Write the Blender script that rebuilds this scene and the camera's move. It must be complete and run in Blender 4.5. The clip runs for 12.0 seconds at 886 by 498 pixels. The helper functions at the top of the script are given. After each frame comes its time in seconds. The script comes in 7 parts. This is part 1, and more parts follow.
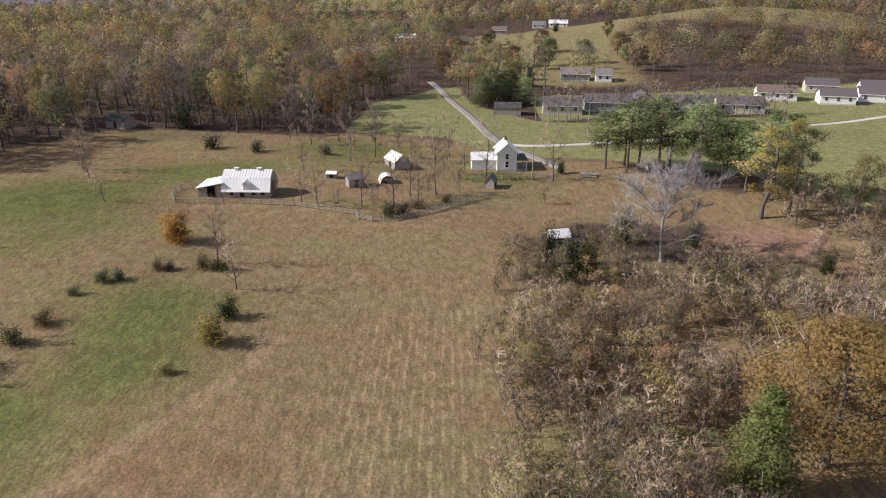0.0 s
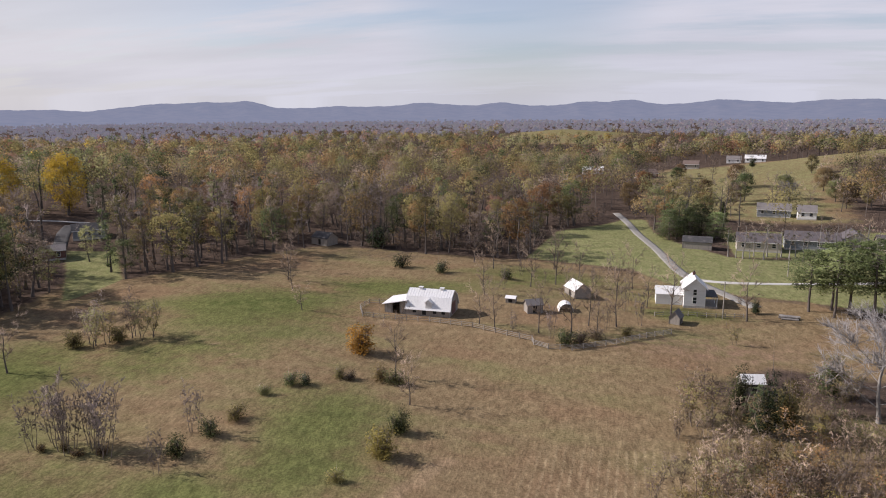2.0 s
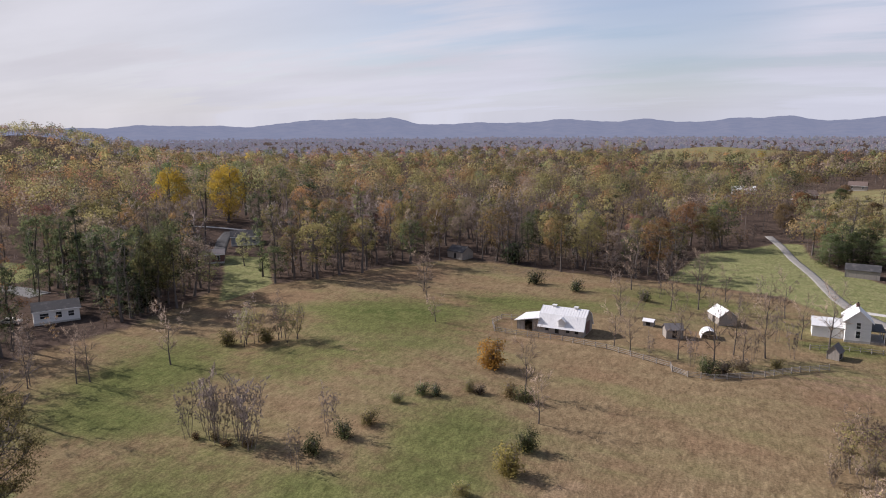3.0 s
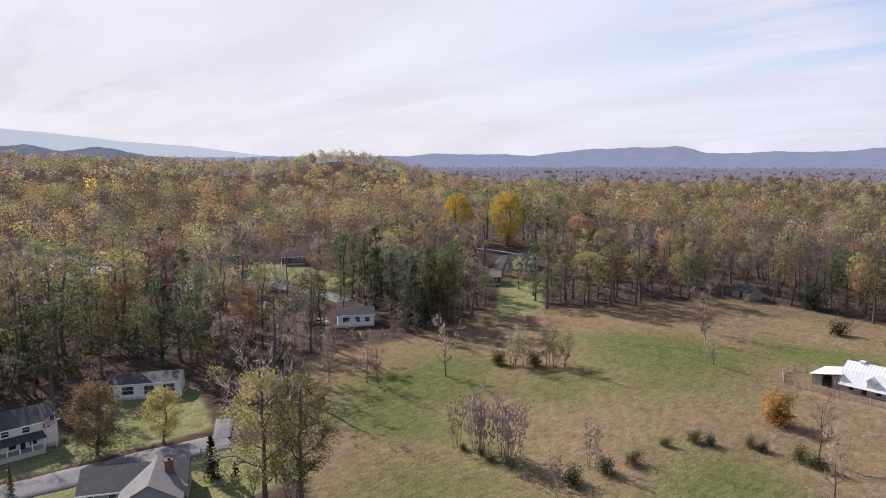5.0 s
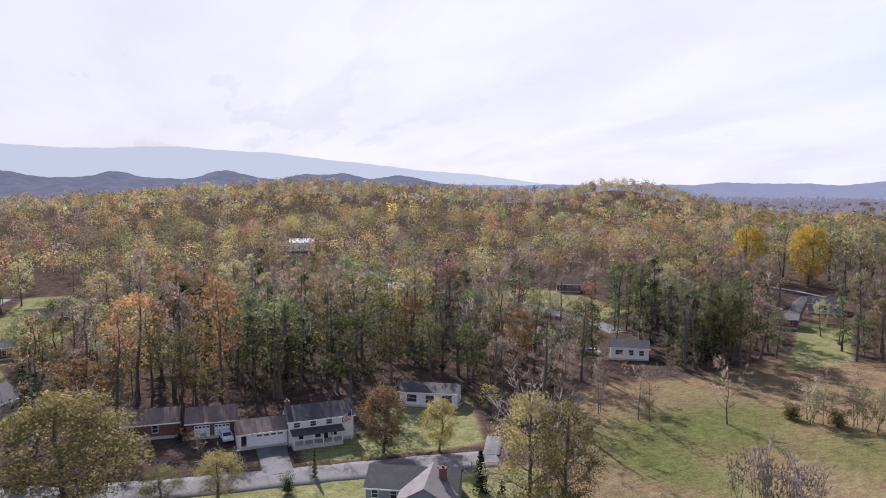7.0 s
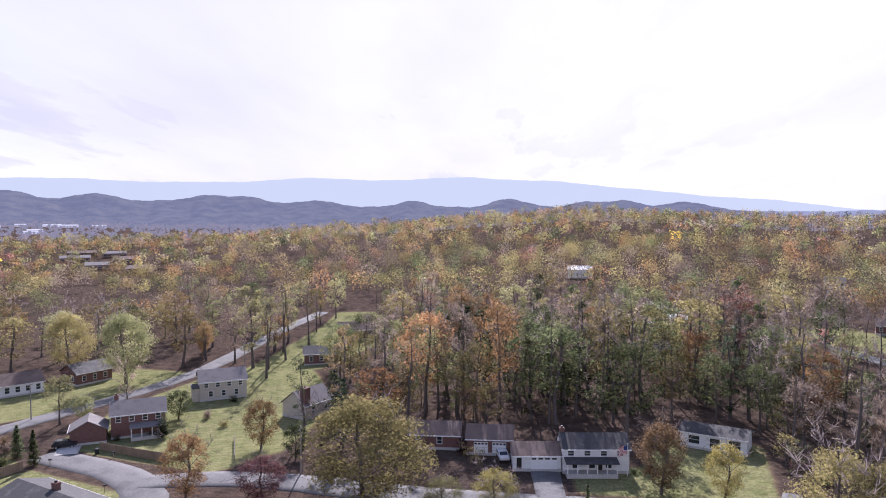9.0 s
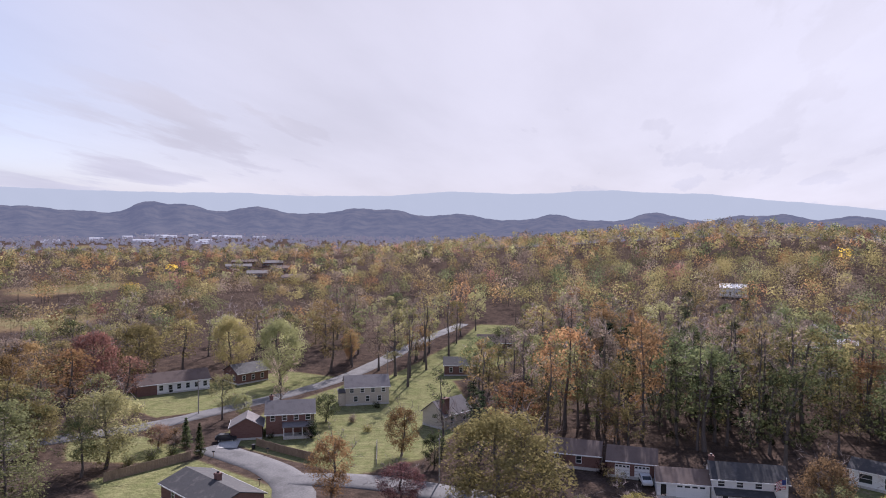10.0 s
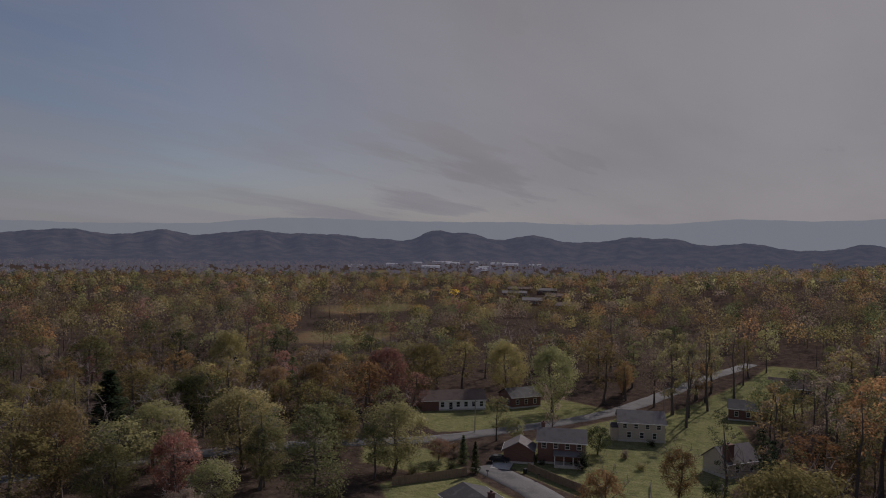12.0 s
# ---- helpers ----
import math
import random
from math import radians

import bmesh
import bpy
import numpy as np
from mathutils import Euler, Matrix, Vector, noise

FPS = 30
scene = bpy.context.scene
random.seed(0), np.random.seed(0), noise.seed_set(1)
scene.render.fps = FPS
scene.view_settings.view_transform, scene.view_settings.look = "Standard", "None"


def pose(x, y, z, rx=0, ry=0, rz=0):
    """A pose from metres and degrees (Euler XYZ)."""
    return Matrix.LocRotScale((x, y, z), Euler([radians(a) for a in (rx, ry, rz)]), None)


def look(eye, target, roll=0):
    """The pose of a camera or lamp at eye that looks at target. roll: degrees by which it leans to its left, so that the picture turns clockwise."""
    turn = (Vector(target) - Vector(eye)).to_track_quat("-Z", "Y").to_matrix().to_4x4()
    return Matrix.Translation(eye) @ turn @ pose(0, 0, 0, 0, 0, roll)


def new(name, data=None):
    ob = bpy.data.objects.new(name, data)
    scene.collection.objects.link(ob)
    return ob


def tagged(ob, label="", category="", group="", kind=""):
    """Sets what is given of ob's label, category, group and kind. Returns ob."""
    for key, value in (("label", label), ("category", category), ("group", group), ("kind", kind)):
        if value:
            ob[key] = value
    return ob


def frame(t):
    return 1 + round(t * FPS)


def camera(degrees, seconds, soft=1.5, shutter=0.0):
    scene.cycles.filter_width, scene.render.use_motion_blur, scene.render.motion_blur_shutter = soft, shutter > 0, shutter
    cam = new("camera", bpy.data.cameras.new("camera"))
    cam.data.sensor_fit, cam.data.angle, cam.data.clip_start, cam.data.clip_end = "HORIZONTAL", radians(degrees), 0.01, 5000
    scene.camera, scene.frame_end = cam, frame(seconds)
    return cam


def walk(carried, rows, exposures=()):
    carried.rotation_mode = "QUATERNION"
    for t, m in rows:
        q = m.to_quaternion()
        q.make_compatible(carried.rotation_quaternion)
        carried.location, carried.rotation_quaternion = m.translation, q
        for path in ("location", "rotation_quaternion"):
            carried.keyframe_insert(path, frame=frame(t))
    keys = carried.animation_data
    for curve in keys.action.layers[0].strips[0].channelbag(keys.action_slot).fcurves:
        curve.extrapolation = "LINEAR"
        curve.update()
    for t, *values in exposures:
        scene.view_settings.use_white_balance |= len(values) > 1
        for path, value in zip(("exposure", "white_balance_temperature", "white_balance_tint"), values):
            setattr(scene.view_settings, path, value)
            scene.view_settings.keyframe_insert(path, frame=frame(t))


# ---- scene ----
cam = camera(64.84, 12.0, soft=1.0)
EYE = Vector((0.0, 0.0, 46.0))
# seconds, heading to the left of +y, pitch, roll in degrees
TURNS = [
    (0.0, -1.31, -21.60, -0.18), (0.5, 2.01, -18.60, -0.24), (1.0, 5.36, -15.71, -0.37), (1.5, 9.04, -13.01, -0.48),
    (2.0, 13.74, -11.21, -0.43), (2.5, 19.34, -10.51, -0.37), (3.0, 24.95, -9.85, -0.34), (5.0, 47.42, -7.47, -0.09),
    (5.5, 53.03, -6.89, 0.01), (6.0, 58.66, -6.31, 0.08), (6.5, 64.30, -5.76, 0.14), (7.0, 69.95, -5.20, 0.25),
    (9.0, 92.58, -3.00, -0.09), (9.5, 98.30, -2.46, 0.03), (10.0, 104.09, -1.91, 0.24), (10.5, 109.94, -1.35, 0.48),
    (11.0, 115.68, -0.78, 0.69), (11.5, 121.19, -0.25, 0.83), (12.0, 126.35, 0.24, 0.87),
]


def heading(yaw, pitch):
    a, b = radians(yaw), radians(pitch)
    return Vector((-math.sin(a) * math.cos(b), math.cos(a) * math.cos(b), math.sin(b)))


EXPOSURES = [
    (0.0, 0.38, 6250, 15), (0.5, 0.27, 6400, 15), (1.2, 0.27, 6350, 16), (2.5, 0.26, 6150, 18), (5.0, 0.58, 6000, 18), (7.0, 0.72, 5850, 21), (9.0, 0.9, 5650, 26), (9.5, 0.82, 5650, 28),
    (10.0, 0.54, 5780, 25), (10.5, 0.1, 5900, 22), (11.0, -0.2, 6050, 21), (11.5, -0.6, 6150, 20), (12.0, -1.1, 6250, 20),
]
walk(cam, [(t, look(EYE, EYE + heading(yaw, pitch), roll)) for t, yaw, pitch, roll in TURNS], EXPOSURES)

# ---- light: one sun behind thin cloud streaks ----
SUN_BEARING, SUN_HEIGHT = 92.0, 34.0
sun = new("sun", bpy.data.lights.new("sun", "SUN"))
sun.data.energy, sun.data.angle, sun.data.color = 5.0, radians(0.6), (1.0, 0.93, 0.82)
sun.matrix_world = look(heading(SUN_BEARING, SUN_HEIGHT) * 300, (0, 0, 0))


class Nodes:
    """Short hands for building a node tree."""

    def __init__(self, tree):
        self.tree = tree
        tree.nodes.clear()

    def add(self, kind):
        return self.tree.nodes.new(kind)

    def link(self, a, b):
        self.tree.links.new(a, b)

    def put(self, socket, value):
        if isinstance(value, bpy.types.NodeSocket):
            self.link(value, socket)
        elif isinstance(value, tuple) and len(value) == 3 and socket.type == "RGBA":
            socket.default_value = (*value, 1.0)
        else:
            socket.default_value = value

    def math(self, op, a, b=0.0, clamp=False):
        n = self.add("ShaderNodeMath")
        n.operation, n.use_clamp = op, clamp
        self.put(n.inputs[0], a)
        self.put(n.inputs[1], b)
        return n.outputs[0]

    def mix(self, fac, a, b, blend="MIX"):
        n = self.add("ShaderNodeMix")
        n.data_type, n.blend_type = "RGBA", blend
        self.put(n.inputs[0], fac)
        self.put(n.inputs[6], a)
        self.put(n.inputs[7], b)
        return n.outputs[2]

    def noise(self, vector, scale, detail=3.0, rough=0.55, out=0):
        n = self.add("ShaderNodeTexNoise")
        if vector is not None:
            self.link(vector, n.inputs["Vector"])
        n.inputs["Scale"].default_value, n.inputs["Detail"].default_value, n.inputs["Roughness"].default_value = scale, detail, rough
        return n.outputs[out]

    def span(self, value, a, b, c=0.0, d=1.0):
        n = self.add("ShaderNodeMapRange")
        n.interpolation_type = "SMOOTHSTEP"
        self.put(n.inputs[0], value)
        for socket, v in zip(n.inputs[1:5], (a, b, c, d)):
            socket.default_value = v
        return n.outputs[0]

    def mapping(self, vector, scale=(1, 1, 1), turn=0.0):
        n = self.add("ShaderNodeMapping")
        self.link(vector, n.inputs[0])
        n.inputs["Rotation"].default_value = (0, 0, turn)
        n.inputs["Scale"].default_value = scale
        return n.outputs[0]


world = bpy.data.worlds.new("sky")
scene.world = world
world.use_nodes = True
N = Nodes(world.node_tree)
sky = N.add("ShaderNodeTexSky")
sky.sky_type, sky.sun_disc = "NISHITA", False
sky.sun_elevation, sky.sun_rotation = radians(SUN_HEIGHT), radians(-SUN_BEARING)
sky.altitude, sky.air_density, sky.dust_density = 500, 1.0, 2.0
ray = N.add("ShaderNodeTexCoord").outputs["Generated"]
xyz = N.add("ShaderNodeSeparateXYZ")
N.link(ray, xyz.inputs[0])
rise = N.math("MAXIMUM", xyz.outputs[2], 0.02)
flat = N.add("ShaderNodeCombineXYZ")
N.link(N.math("DIVIDE", xyz.outputs[0], N.math("ADD", rise, 0.12)), flat.inputs[0])
N.link(N.math("DIVIDE", xyz.outputs[1], N.math("ADD", rise, 0.12)), flat.inputs[1])
streaks = N.noise(N.mapping(flat.outputs[0], (0.5, 1.7, 1), 0.5), 1.0, 8, 0.6)
wide = N.noise(N.mapping(flat.outputs[0], (1, 1, 1), 1.1), 0.42, 3, 0.5)
veil = N.math("ADD", N.math("MULTIPLY", streaks, 0.75), N.math("MULTIPLY", wide, 0.6))
cover = N.span(veil, 0.52, 0.74, 0.35, 1.0)
low = N.span(xyz.outputs[2], 0.0, 0.2, 0.9, 0.0)
cover = N.math("MAXIMUM", cover, low)
# unseen clearing overhead, added to weaken the skylight and deepen shadows
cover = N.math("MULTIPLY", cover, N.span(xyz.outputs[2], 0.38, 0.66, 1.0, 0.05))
# the veil is closed towards the sun
toward = N.add("ShaderNodeVectorMath")
toward.operation = "DOT_PRODUCT"
N.link(ray, toward.inputs[0])
toward.inputs[1].default_value = heading(SUN_BEARING - 8, SUN_HEIGHT - 6)
# blue gaps in the veil to the north and the south-west
for gap_at, inner in ((heading(8, 12), 0.975), (heading(152, 26), 0.86)):
    gap = N.add("ShaderNodeVectorMath")
    gap.operation = "DOT_PRODUCT"
    N.link(ray, gap.inputs[0])
    gap.inputs[1].default_value = gap_at
    cover = N.math("MULTIPLY", cover, N.span(gap.outputs["Value"], inner, 1.0, 1.0, 0.35))
near = N.span(toward.outputs["Value"], 0.25, 0.85)
# thinned overhead here too, for the same added clearing
cover = N.math("MAXIMUM", cover, N.math("MULTIPLY", N.math("MULTIPLY", near, 0.96), N.span(xyz.outputs[2], 0.45, 0.75, 1.0, 0.1)))
# and the veil thickens to the south-west
thick = N.add("ShaderNodeVectorMath")
thick.operation = "DOT_PRODUCT"
N.link(ray, thick.inputs[0])
thick.inputs[1].default_value = heading(145, 5)
# thicker folds of the veil are greyer
folds = N.noise(N.mapping(flat.outputs[0], (0.45, 1.2, 1), 0.9), 0.9, 6, 0.55)
lit = N.math("SUBTRACT", 5.75, N.math("ADD", N.math("MULTIPLY", near, 0.15), N.span(thick.outputs["Value"], 0.1, 0.95, 0.0, 0.9)))
lit = N.math("MULTIPLY", lit, N.span(folds, 0.3, 0.7, 1.05, 0.92))
white = N.mix(1.0, N.mix(near, (0.93, 0.945, 1.0), (1.0, 0.985, 0.975)), lit, "MULTIPLY")
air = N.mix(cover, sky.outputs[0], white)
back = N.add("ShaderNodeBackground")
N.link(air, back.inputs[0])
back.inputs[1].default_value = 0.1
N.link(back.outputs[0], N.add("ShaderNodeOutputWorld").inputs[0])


# ---- materials ----
def material(name):
    m = bpy.data.materials.new(name)
    m.use_nodes = True
    return m, Nodes(m.node_tree)


def surface(name, color, rough=0.8, metal=0.0, spread=0.15, grain=2.0, stain=0.25, bump=0.15, stretch=(1, 1, 1), stain_color=None):
    """A painted or raw surface with fine grain, broad stains and low relief."""
    m, n = material(name)
    where = n.add("ShaderNodeTexCoord").outputs["Object"]
    fine = n.noise(n.mapping(where, stretch), grain * 6, 4)
    broad = n.noise(n.mapping(where, stretch), grain * 0.5, 4, 0.6)
    hue = n.mix(n.span(fine, 0.3, 0.7), tuple(c * (1 - spread) for c in color), tuple(min(1, c * (1 + spread)) for c in color))
    hue = n.mix(n.math("MULTIPLY", n.span(broad, 0.48, 0.72), stain), hue, stain_color or tuple(c * 0.45 for c in color))
    p = n.add("ShaderNodeBsdfPrincipled")
    n.link(hue, p.inputs["Base Color"])
    n.put(p.inputs["Roughness"], n.span(broad, 0.3, 0.7, max(0.05, rough - 0.1), min(1, rough + 0.1)))
    p.inputs["Metallic"].default_value = metal
    p.inputs["Specular IOR Level"].default_value = 0.5 if rough < 0.7 else 0.2
    b = n.add("ShaderNodeBump")
    b.inputs["Strength"].default_value, b.inputs["Distance"].default_value = bump, 0.03
    n.link(fine, b.inputs["Height"])
    n.link(b.outputs[0], p.inputs["Normal"])
    n.link(p.outputs[0], n.add("ShaderNodeOutputMaterial").inputs[0])
    return m


def leafage(name, first, second, third=None, translucent=0.5, open_share=0.3):
    """Foliage: hue by tree, lightness by leaf, part of the light passing through."""
    m, n = material(name)
    tone = n.add("ShaderNodeAttribute")
    tone.attribute_name = "tone"
    info = n.math("FRACT", n.math("ADD", n.add("ShaderNodeObjectInfo").outputs["Random"], tone.outputs["Fac"]))
    isle = n.add("ShaderNodeNewGeometry").outputs["Random Per Island"]
    hue = n.mix(n.math("ADD", n.math("MULTIPLY", info, 0.85), n.math("MULTIPLY", isle, 0.15)), first, second)
    if third:
        hue = n.mix(n.span(n.math("FRACT", n.math("MULTIPLY", info, 5.7)), 0.55, 0.95, 0, 0.6), hue, third)
    hue = n.mix(1.0, hue, n.span(n.math("FRACT", n.math("MULTIPLY", isle, 7.3)), 0, 1, 0.94, 1.06), "MULTIPLY")
    hue = n.mix(1.0, hue, n.span(n.math("FRACT", n.math("MULTIPLY", info, 3.3)), 0, 1, 0.55, 1.25), "MULTIPLY")
    # lighter and duller boughs
    bough = n.noise(n.add("ShaderNodeNewGeometry").outputs["Position"], 0.7, 4, 0.65)
    hue = n.mix(1.0, hue, n.span(bough, 0.32, 0.68, 0.8, 1.16), "MULTIPLY")
    d, t, mix = n.add("ShaderNodeBsdfDiffuse"), n.add("ShaderNodeBsdfTranslucent"), n.add("ShaderNodeMixShader")
    # a spray of small leaves faces more ways than its card: mostly out of the crown
    out, turn = n.add("ShaderNodeAttribute"), n.add("ShaderNodeVectorTransform")
    out.attribute_name = "out"
    turn.vector_type, turn.convert_from, turn.convert_to = "NORMAL", "OBJECT", "WORLD"
    n.link(out.outputs["Vector"], turn.inputs[0])
    card, both = n.add("ShaderNodeVectorMath"), n.add("ShaderNodeVectorMath")
    card.operation, card.inputs["Scale"].default_value = "SCALE", 0.55
    n.link(n.add("ShaderNodeNewGeometry").outputs["Normal"], card.inputs[0])
    n.link(card.outputs[0], both.inputs[0])
    n.link(turn.outputs[0], both.inputs[1])
    n.link(both.outputs[0], d.inputs["Normal"])
    n.link(hue, d.inputs[0])
    n.link(hue, t.inputs[0])
    mix.inputs[0].default_value = translucent
    n.link(d.outputs[0], mix.inputs[1])
    n.link(t.outputs[0], mix.inputs[2])
    # light passes between the small leaves of a spray
    gaps, spray = n.add("ShaderNodeBsdfTransparent"), n.add("ShaderNodeMixShader")
    spray.inputs[0].default_value = open_share
    n.link(mix.outputs[0], spray.inputs[1])
    n.link(gaps.outputs[0], spray.inputs[2])
    n.link(spray.outputs[0], n.add("ShaderNodeOutputMaterial").inputs[0])
    return m


BARK = surface("bark", (0.115, 0.097, 0.088), 0.95, grain=1.5, stretch=(1, 1, 0.25), stain=0.4, bump=0.5)
BARK_BRUSH = surface("brush_bark", (0.19, 0.155, 0.13), 0.95, grain=1.5, stretch=(1, 1, 0.25), stain=0.4, bump=0.4)
BARK_PALE = surface("pale_bark", (0.27, 0.25, 0.235), 0.9, grain=1.5, stretch=(1, 1, 0.25), stain=0.4, bump=0.4)
TWIG = leafage("twigs", (0.31, 0.26, 0.25), (0.38, 0.315, 0.30), None, 0.35, 0.05)
TWIG_PALE = leafage("pale_twigs", (0.46, 0.43, 0.42), (0.42, 0.39, 0.38), None, 0.3, 0.05)
TWIG_WARM = leafage("warm_twigs", (0.54, 0.415, 0.325), (0.62, 0.48, 0.375), None, 0.35, 0.05)
LEAF = {
    "olive": leafage("leaf_olive", (0.29, 0.255, 0.11), (0.39, 0.335, 0.145), (0.37, 0.26, 0.14)),
    "tan": leafage("leaf_tan", (0.32, 0.25, 0.20), (0.28, 0.22, 0.175), (0.36, 0.295, 0.18)),
    "rust": leafage("leaf_rust", (0.46, 0.245, 0.125), (0.40, 0.28, 0.13), (0.33, 0.275, 0.13)),
    "red": leafage("leaf_red", (0.38, 0.18, 0.15), (0.42, 0.23, 0.18), (0.33, 0.25, 0.15)),
    "green": leafage("leaf_green", (0.12, 0.155, 0.075), (0.19, 0.21, 0.095), (0.27, 0.265, 0.13)),
    "lime": leafage("leaf_lime", (0.33, 0.345, 0.165), (0.43, 0.41, 0.195), (0.47, 0.38, 0.19)),
    "gold": leafage("leaf_gold", (0.92, 0.66, 0.10), (0.86, 0.60, 0.10), (0.84, 0.60, 0.12)),
    "pine": leafage("needles", (0.30, 0.36, 0.165), (0.27, 0.325, 0.145), (0.35, 0.38, 0.18), 0.5),
    "cedar": leafage("dark_needles", (0.085, 0.115, 0.065), (0.115, 0.14, 0.07), None, 0.35),
    "honey": leafage("leaf_honey", (0.47, 0.39, 0.13), (0.42, 0.36, 0.13), (0.36, 0.33, 0.13)),
    "turning": leafage("leaf_turning", (0.37, 0.43, 0.17), (0.42, 0.45, 0.19), (0.55, 0.40, 0.18)),
    "umber": leafage("leaf_umber", (0.29, 0.19, 0.11), (0.33, 0.22, 0.12), (0.25, 0.20, 0.10)),
    "fir": leafage("fir_needles", (0.15, 0.19, 0.07), (0.19, 0.225, 0.08), (0.22, 0.24, 0.09)),
    "amber": leafage("leaf_amber", (0.62, 0.34, 0.08), (0.56, 0.30, 0.08), None),
    "plum": leafage("leaf_plum", (0.19, 0.10, 0.11), (0.25, 0.13, 0.125), None),
}
OAK = leafage("oak_leaf", (0.30, 0.21, 0.09), (0.35, 0.245, 0.105), (0.26, 0.22, 0.095))


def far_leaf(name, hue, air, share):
    """Woods over a kilometre off: leaf colour, bluish haze put into the surface as emission."""
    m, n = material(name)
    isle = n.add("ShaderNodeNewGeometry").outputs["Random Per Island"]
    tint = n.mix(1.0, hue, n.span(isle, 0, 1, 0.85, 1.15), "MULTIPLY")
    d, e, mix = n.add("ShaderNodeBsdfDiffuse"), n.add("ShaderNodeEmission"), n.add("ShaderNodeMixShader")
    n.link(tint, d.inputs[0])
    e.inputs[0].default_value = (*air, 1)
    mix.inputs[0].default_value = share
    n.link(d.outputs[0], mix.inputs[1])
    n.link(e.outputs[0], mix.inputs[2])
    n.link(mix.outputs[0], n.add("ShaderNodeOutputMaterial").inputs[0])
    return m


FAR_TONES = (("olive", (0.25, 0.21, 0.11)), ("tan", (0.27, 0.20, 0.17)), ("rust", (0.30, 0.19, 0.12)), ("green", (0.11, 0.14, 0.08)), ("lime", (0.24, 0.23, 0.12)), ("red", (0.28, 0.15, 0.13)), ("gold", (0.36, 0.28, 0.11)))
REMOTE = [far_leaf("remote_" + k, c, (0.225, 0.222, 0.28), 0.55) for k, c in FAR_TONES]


# town walls and roofs mostly emit: haze painted on, shaded walls lifted
TOWN_WALL = far_leaf("hazed_wall", (0.55, 0.53, 0.5), (0.36, 0.36, 0.41), 0.8)
TOWN_ROOF = far_leaf("hazed_roof", (0.7, 0.7, 0.7), (0.48, 0.48, 0.52), 0.8)


def ground_material():
    m, n = material("ground_cover")
    where = n.add("ShaderNodeTexCoord").outputs["Object"]

    def mask(name):
        a = n.add("ShaderNodeAttribute")
        a.attribute_name = name
        return a.outputs["Fac"]

    fine, mid, broad = n.noise(where, 2.6, 5, 0.7), n.noise(where, 0.33, 5, 0.62), n.noise(where, 0.045, 4, 0.55)
    tuft = n.noise(n.mapping(where, (1, 0.45, 1), 0.4), 1.1, 5, 0.7)
    dry = n.mix(n.span(mid, 0.3, 0.7), (0.178, 0.127, 0.074), (0.23, 0.172, 0.10))
    dry = n.mix(n.span(broad, 0.45, 0.65, 0, 0.6), dry, (0.205, 0.13, 0.08))
    lush = n.mix(n.span(mid, 0.3, 0.7), (0.088, 0.104, 0.036), (0.142, 0.145, 0.056))
    lawn = n.mix(n.span(mid, 0.3, 0.7), (0.165, 0.175, 0.075), (0.225, 0.215, 0.105))
    litter_and_shade = n.mix(n.span(mid, 0.3, 0.7), (0.058, 0.044, 0.037), (0.105, 0.076, 0.06))
    swath = n.noise(n.mapping(where, (0.5, 1.3, 1), 0.5), 0.05, 5, 0.6)
    edge = n.math("MULTIPLY", n.math("SUBTRACT", mid, 0.5), 0.9)
    dry = n.mix(n.span(swath, 0.47, 0.68, 0, 0.75), dry, (0.185, 0.17, 0.08))
    hue = n.mix(n.span(n.math("ADD", mask("lush"), n.math("ADD", edge, n.math("MULTIPLY", n.math("SUBTRACT", swath, 0.5), 1.2))), 0.15, 1.0), dry, lush)
    hue = n.mix(n.span(n.math("ADD", mask("lawn"), n.math("MULTIPLY", edge, 0.5)), 0.35, 0.65), hue, lawn)
    hue = n.mix(n.span(n.math("ADD", mask("litter_and_shade"), edge), 0.25, 0.75), hue, litter_and_shade)
    # drilled rows of stubble
    wave = n.add("ShaderNodeTexWave")
    wave.wave_type, wave.bands_direction = "BANDS", "X"
    n.link(n.mapping(where, (1, 1, 1), 0.03), wave.inputs[0])
    for key, v in (("Scale", 0.27), ("Distortion", 1.2), ("Detail", 3.0), ("Detail Scale", 1.0)):
        wave.inputs[key].default_value = v
    rows = n.math("MULTIPLY", n.math("MULTIPLY", n.span(wave.outputs["Fac"], 0.55, 0.95), mask("stubble")), n.span(tuft, 0.35, 0.6))
    hue = n.mix(n.math("MULTIPLY", rows, 0.34), hue, (0.37, 0.29, 0.18))
    hue = n.mix(n.span(n.math("ADD", mask("track"), n.math("MULTIPLY", edge, 0.6)), 0.3, 0.8, 0, 0.5), hue, (0.29, 0.205, 0.13))
    hue = n.mix(n.span(n.math("ADD", mask("bare"), edge), 0.35, 0.8), hue, (0.235, 0.15, 0.105))
    hue = n.mix(1.0, hue, n.span(fine, 0.25, 0.75, 0.66, 1.32), "MULTIPLY")
    hue = n.mix(1.0, hue, n.span(tuft, 0.3, 0.7, 0.76, 1.2), "MULTIPLY")
    p = n.add("ShaderNodeBsdfDiffuse")
    n.link(hue, p.inputs[0])
    b = n.add("ShaderNodeBump")
    b.inputs["Strength"].default_value, b.inputs["Distance"].default_value = 0.5, 0.3
    n.link(n.math("ADD", fine, n.math("MULTIPLY", tuft, 1.4)), b.inputs["Height"])
    n.link(b.outputs[0], p.inputs["Normal"])
    n.link(p.outputs[0], n.add("ShaderNodeOutputMaterial").inputs[0])
    return m


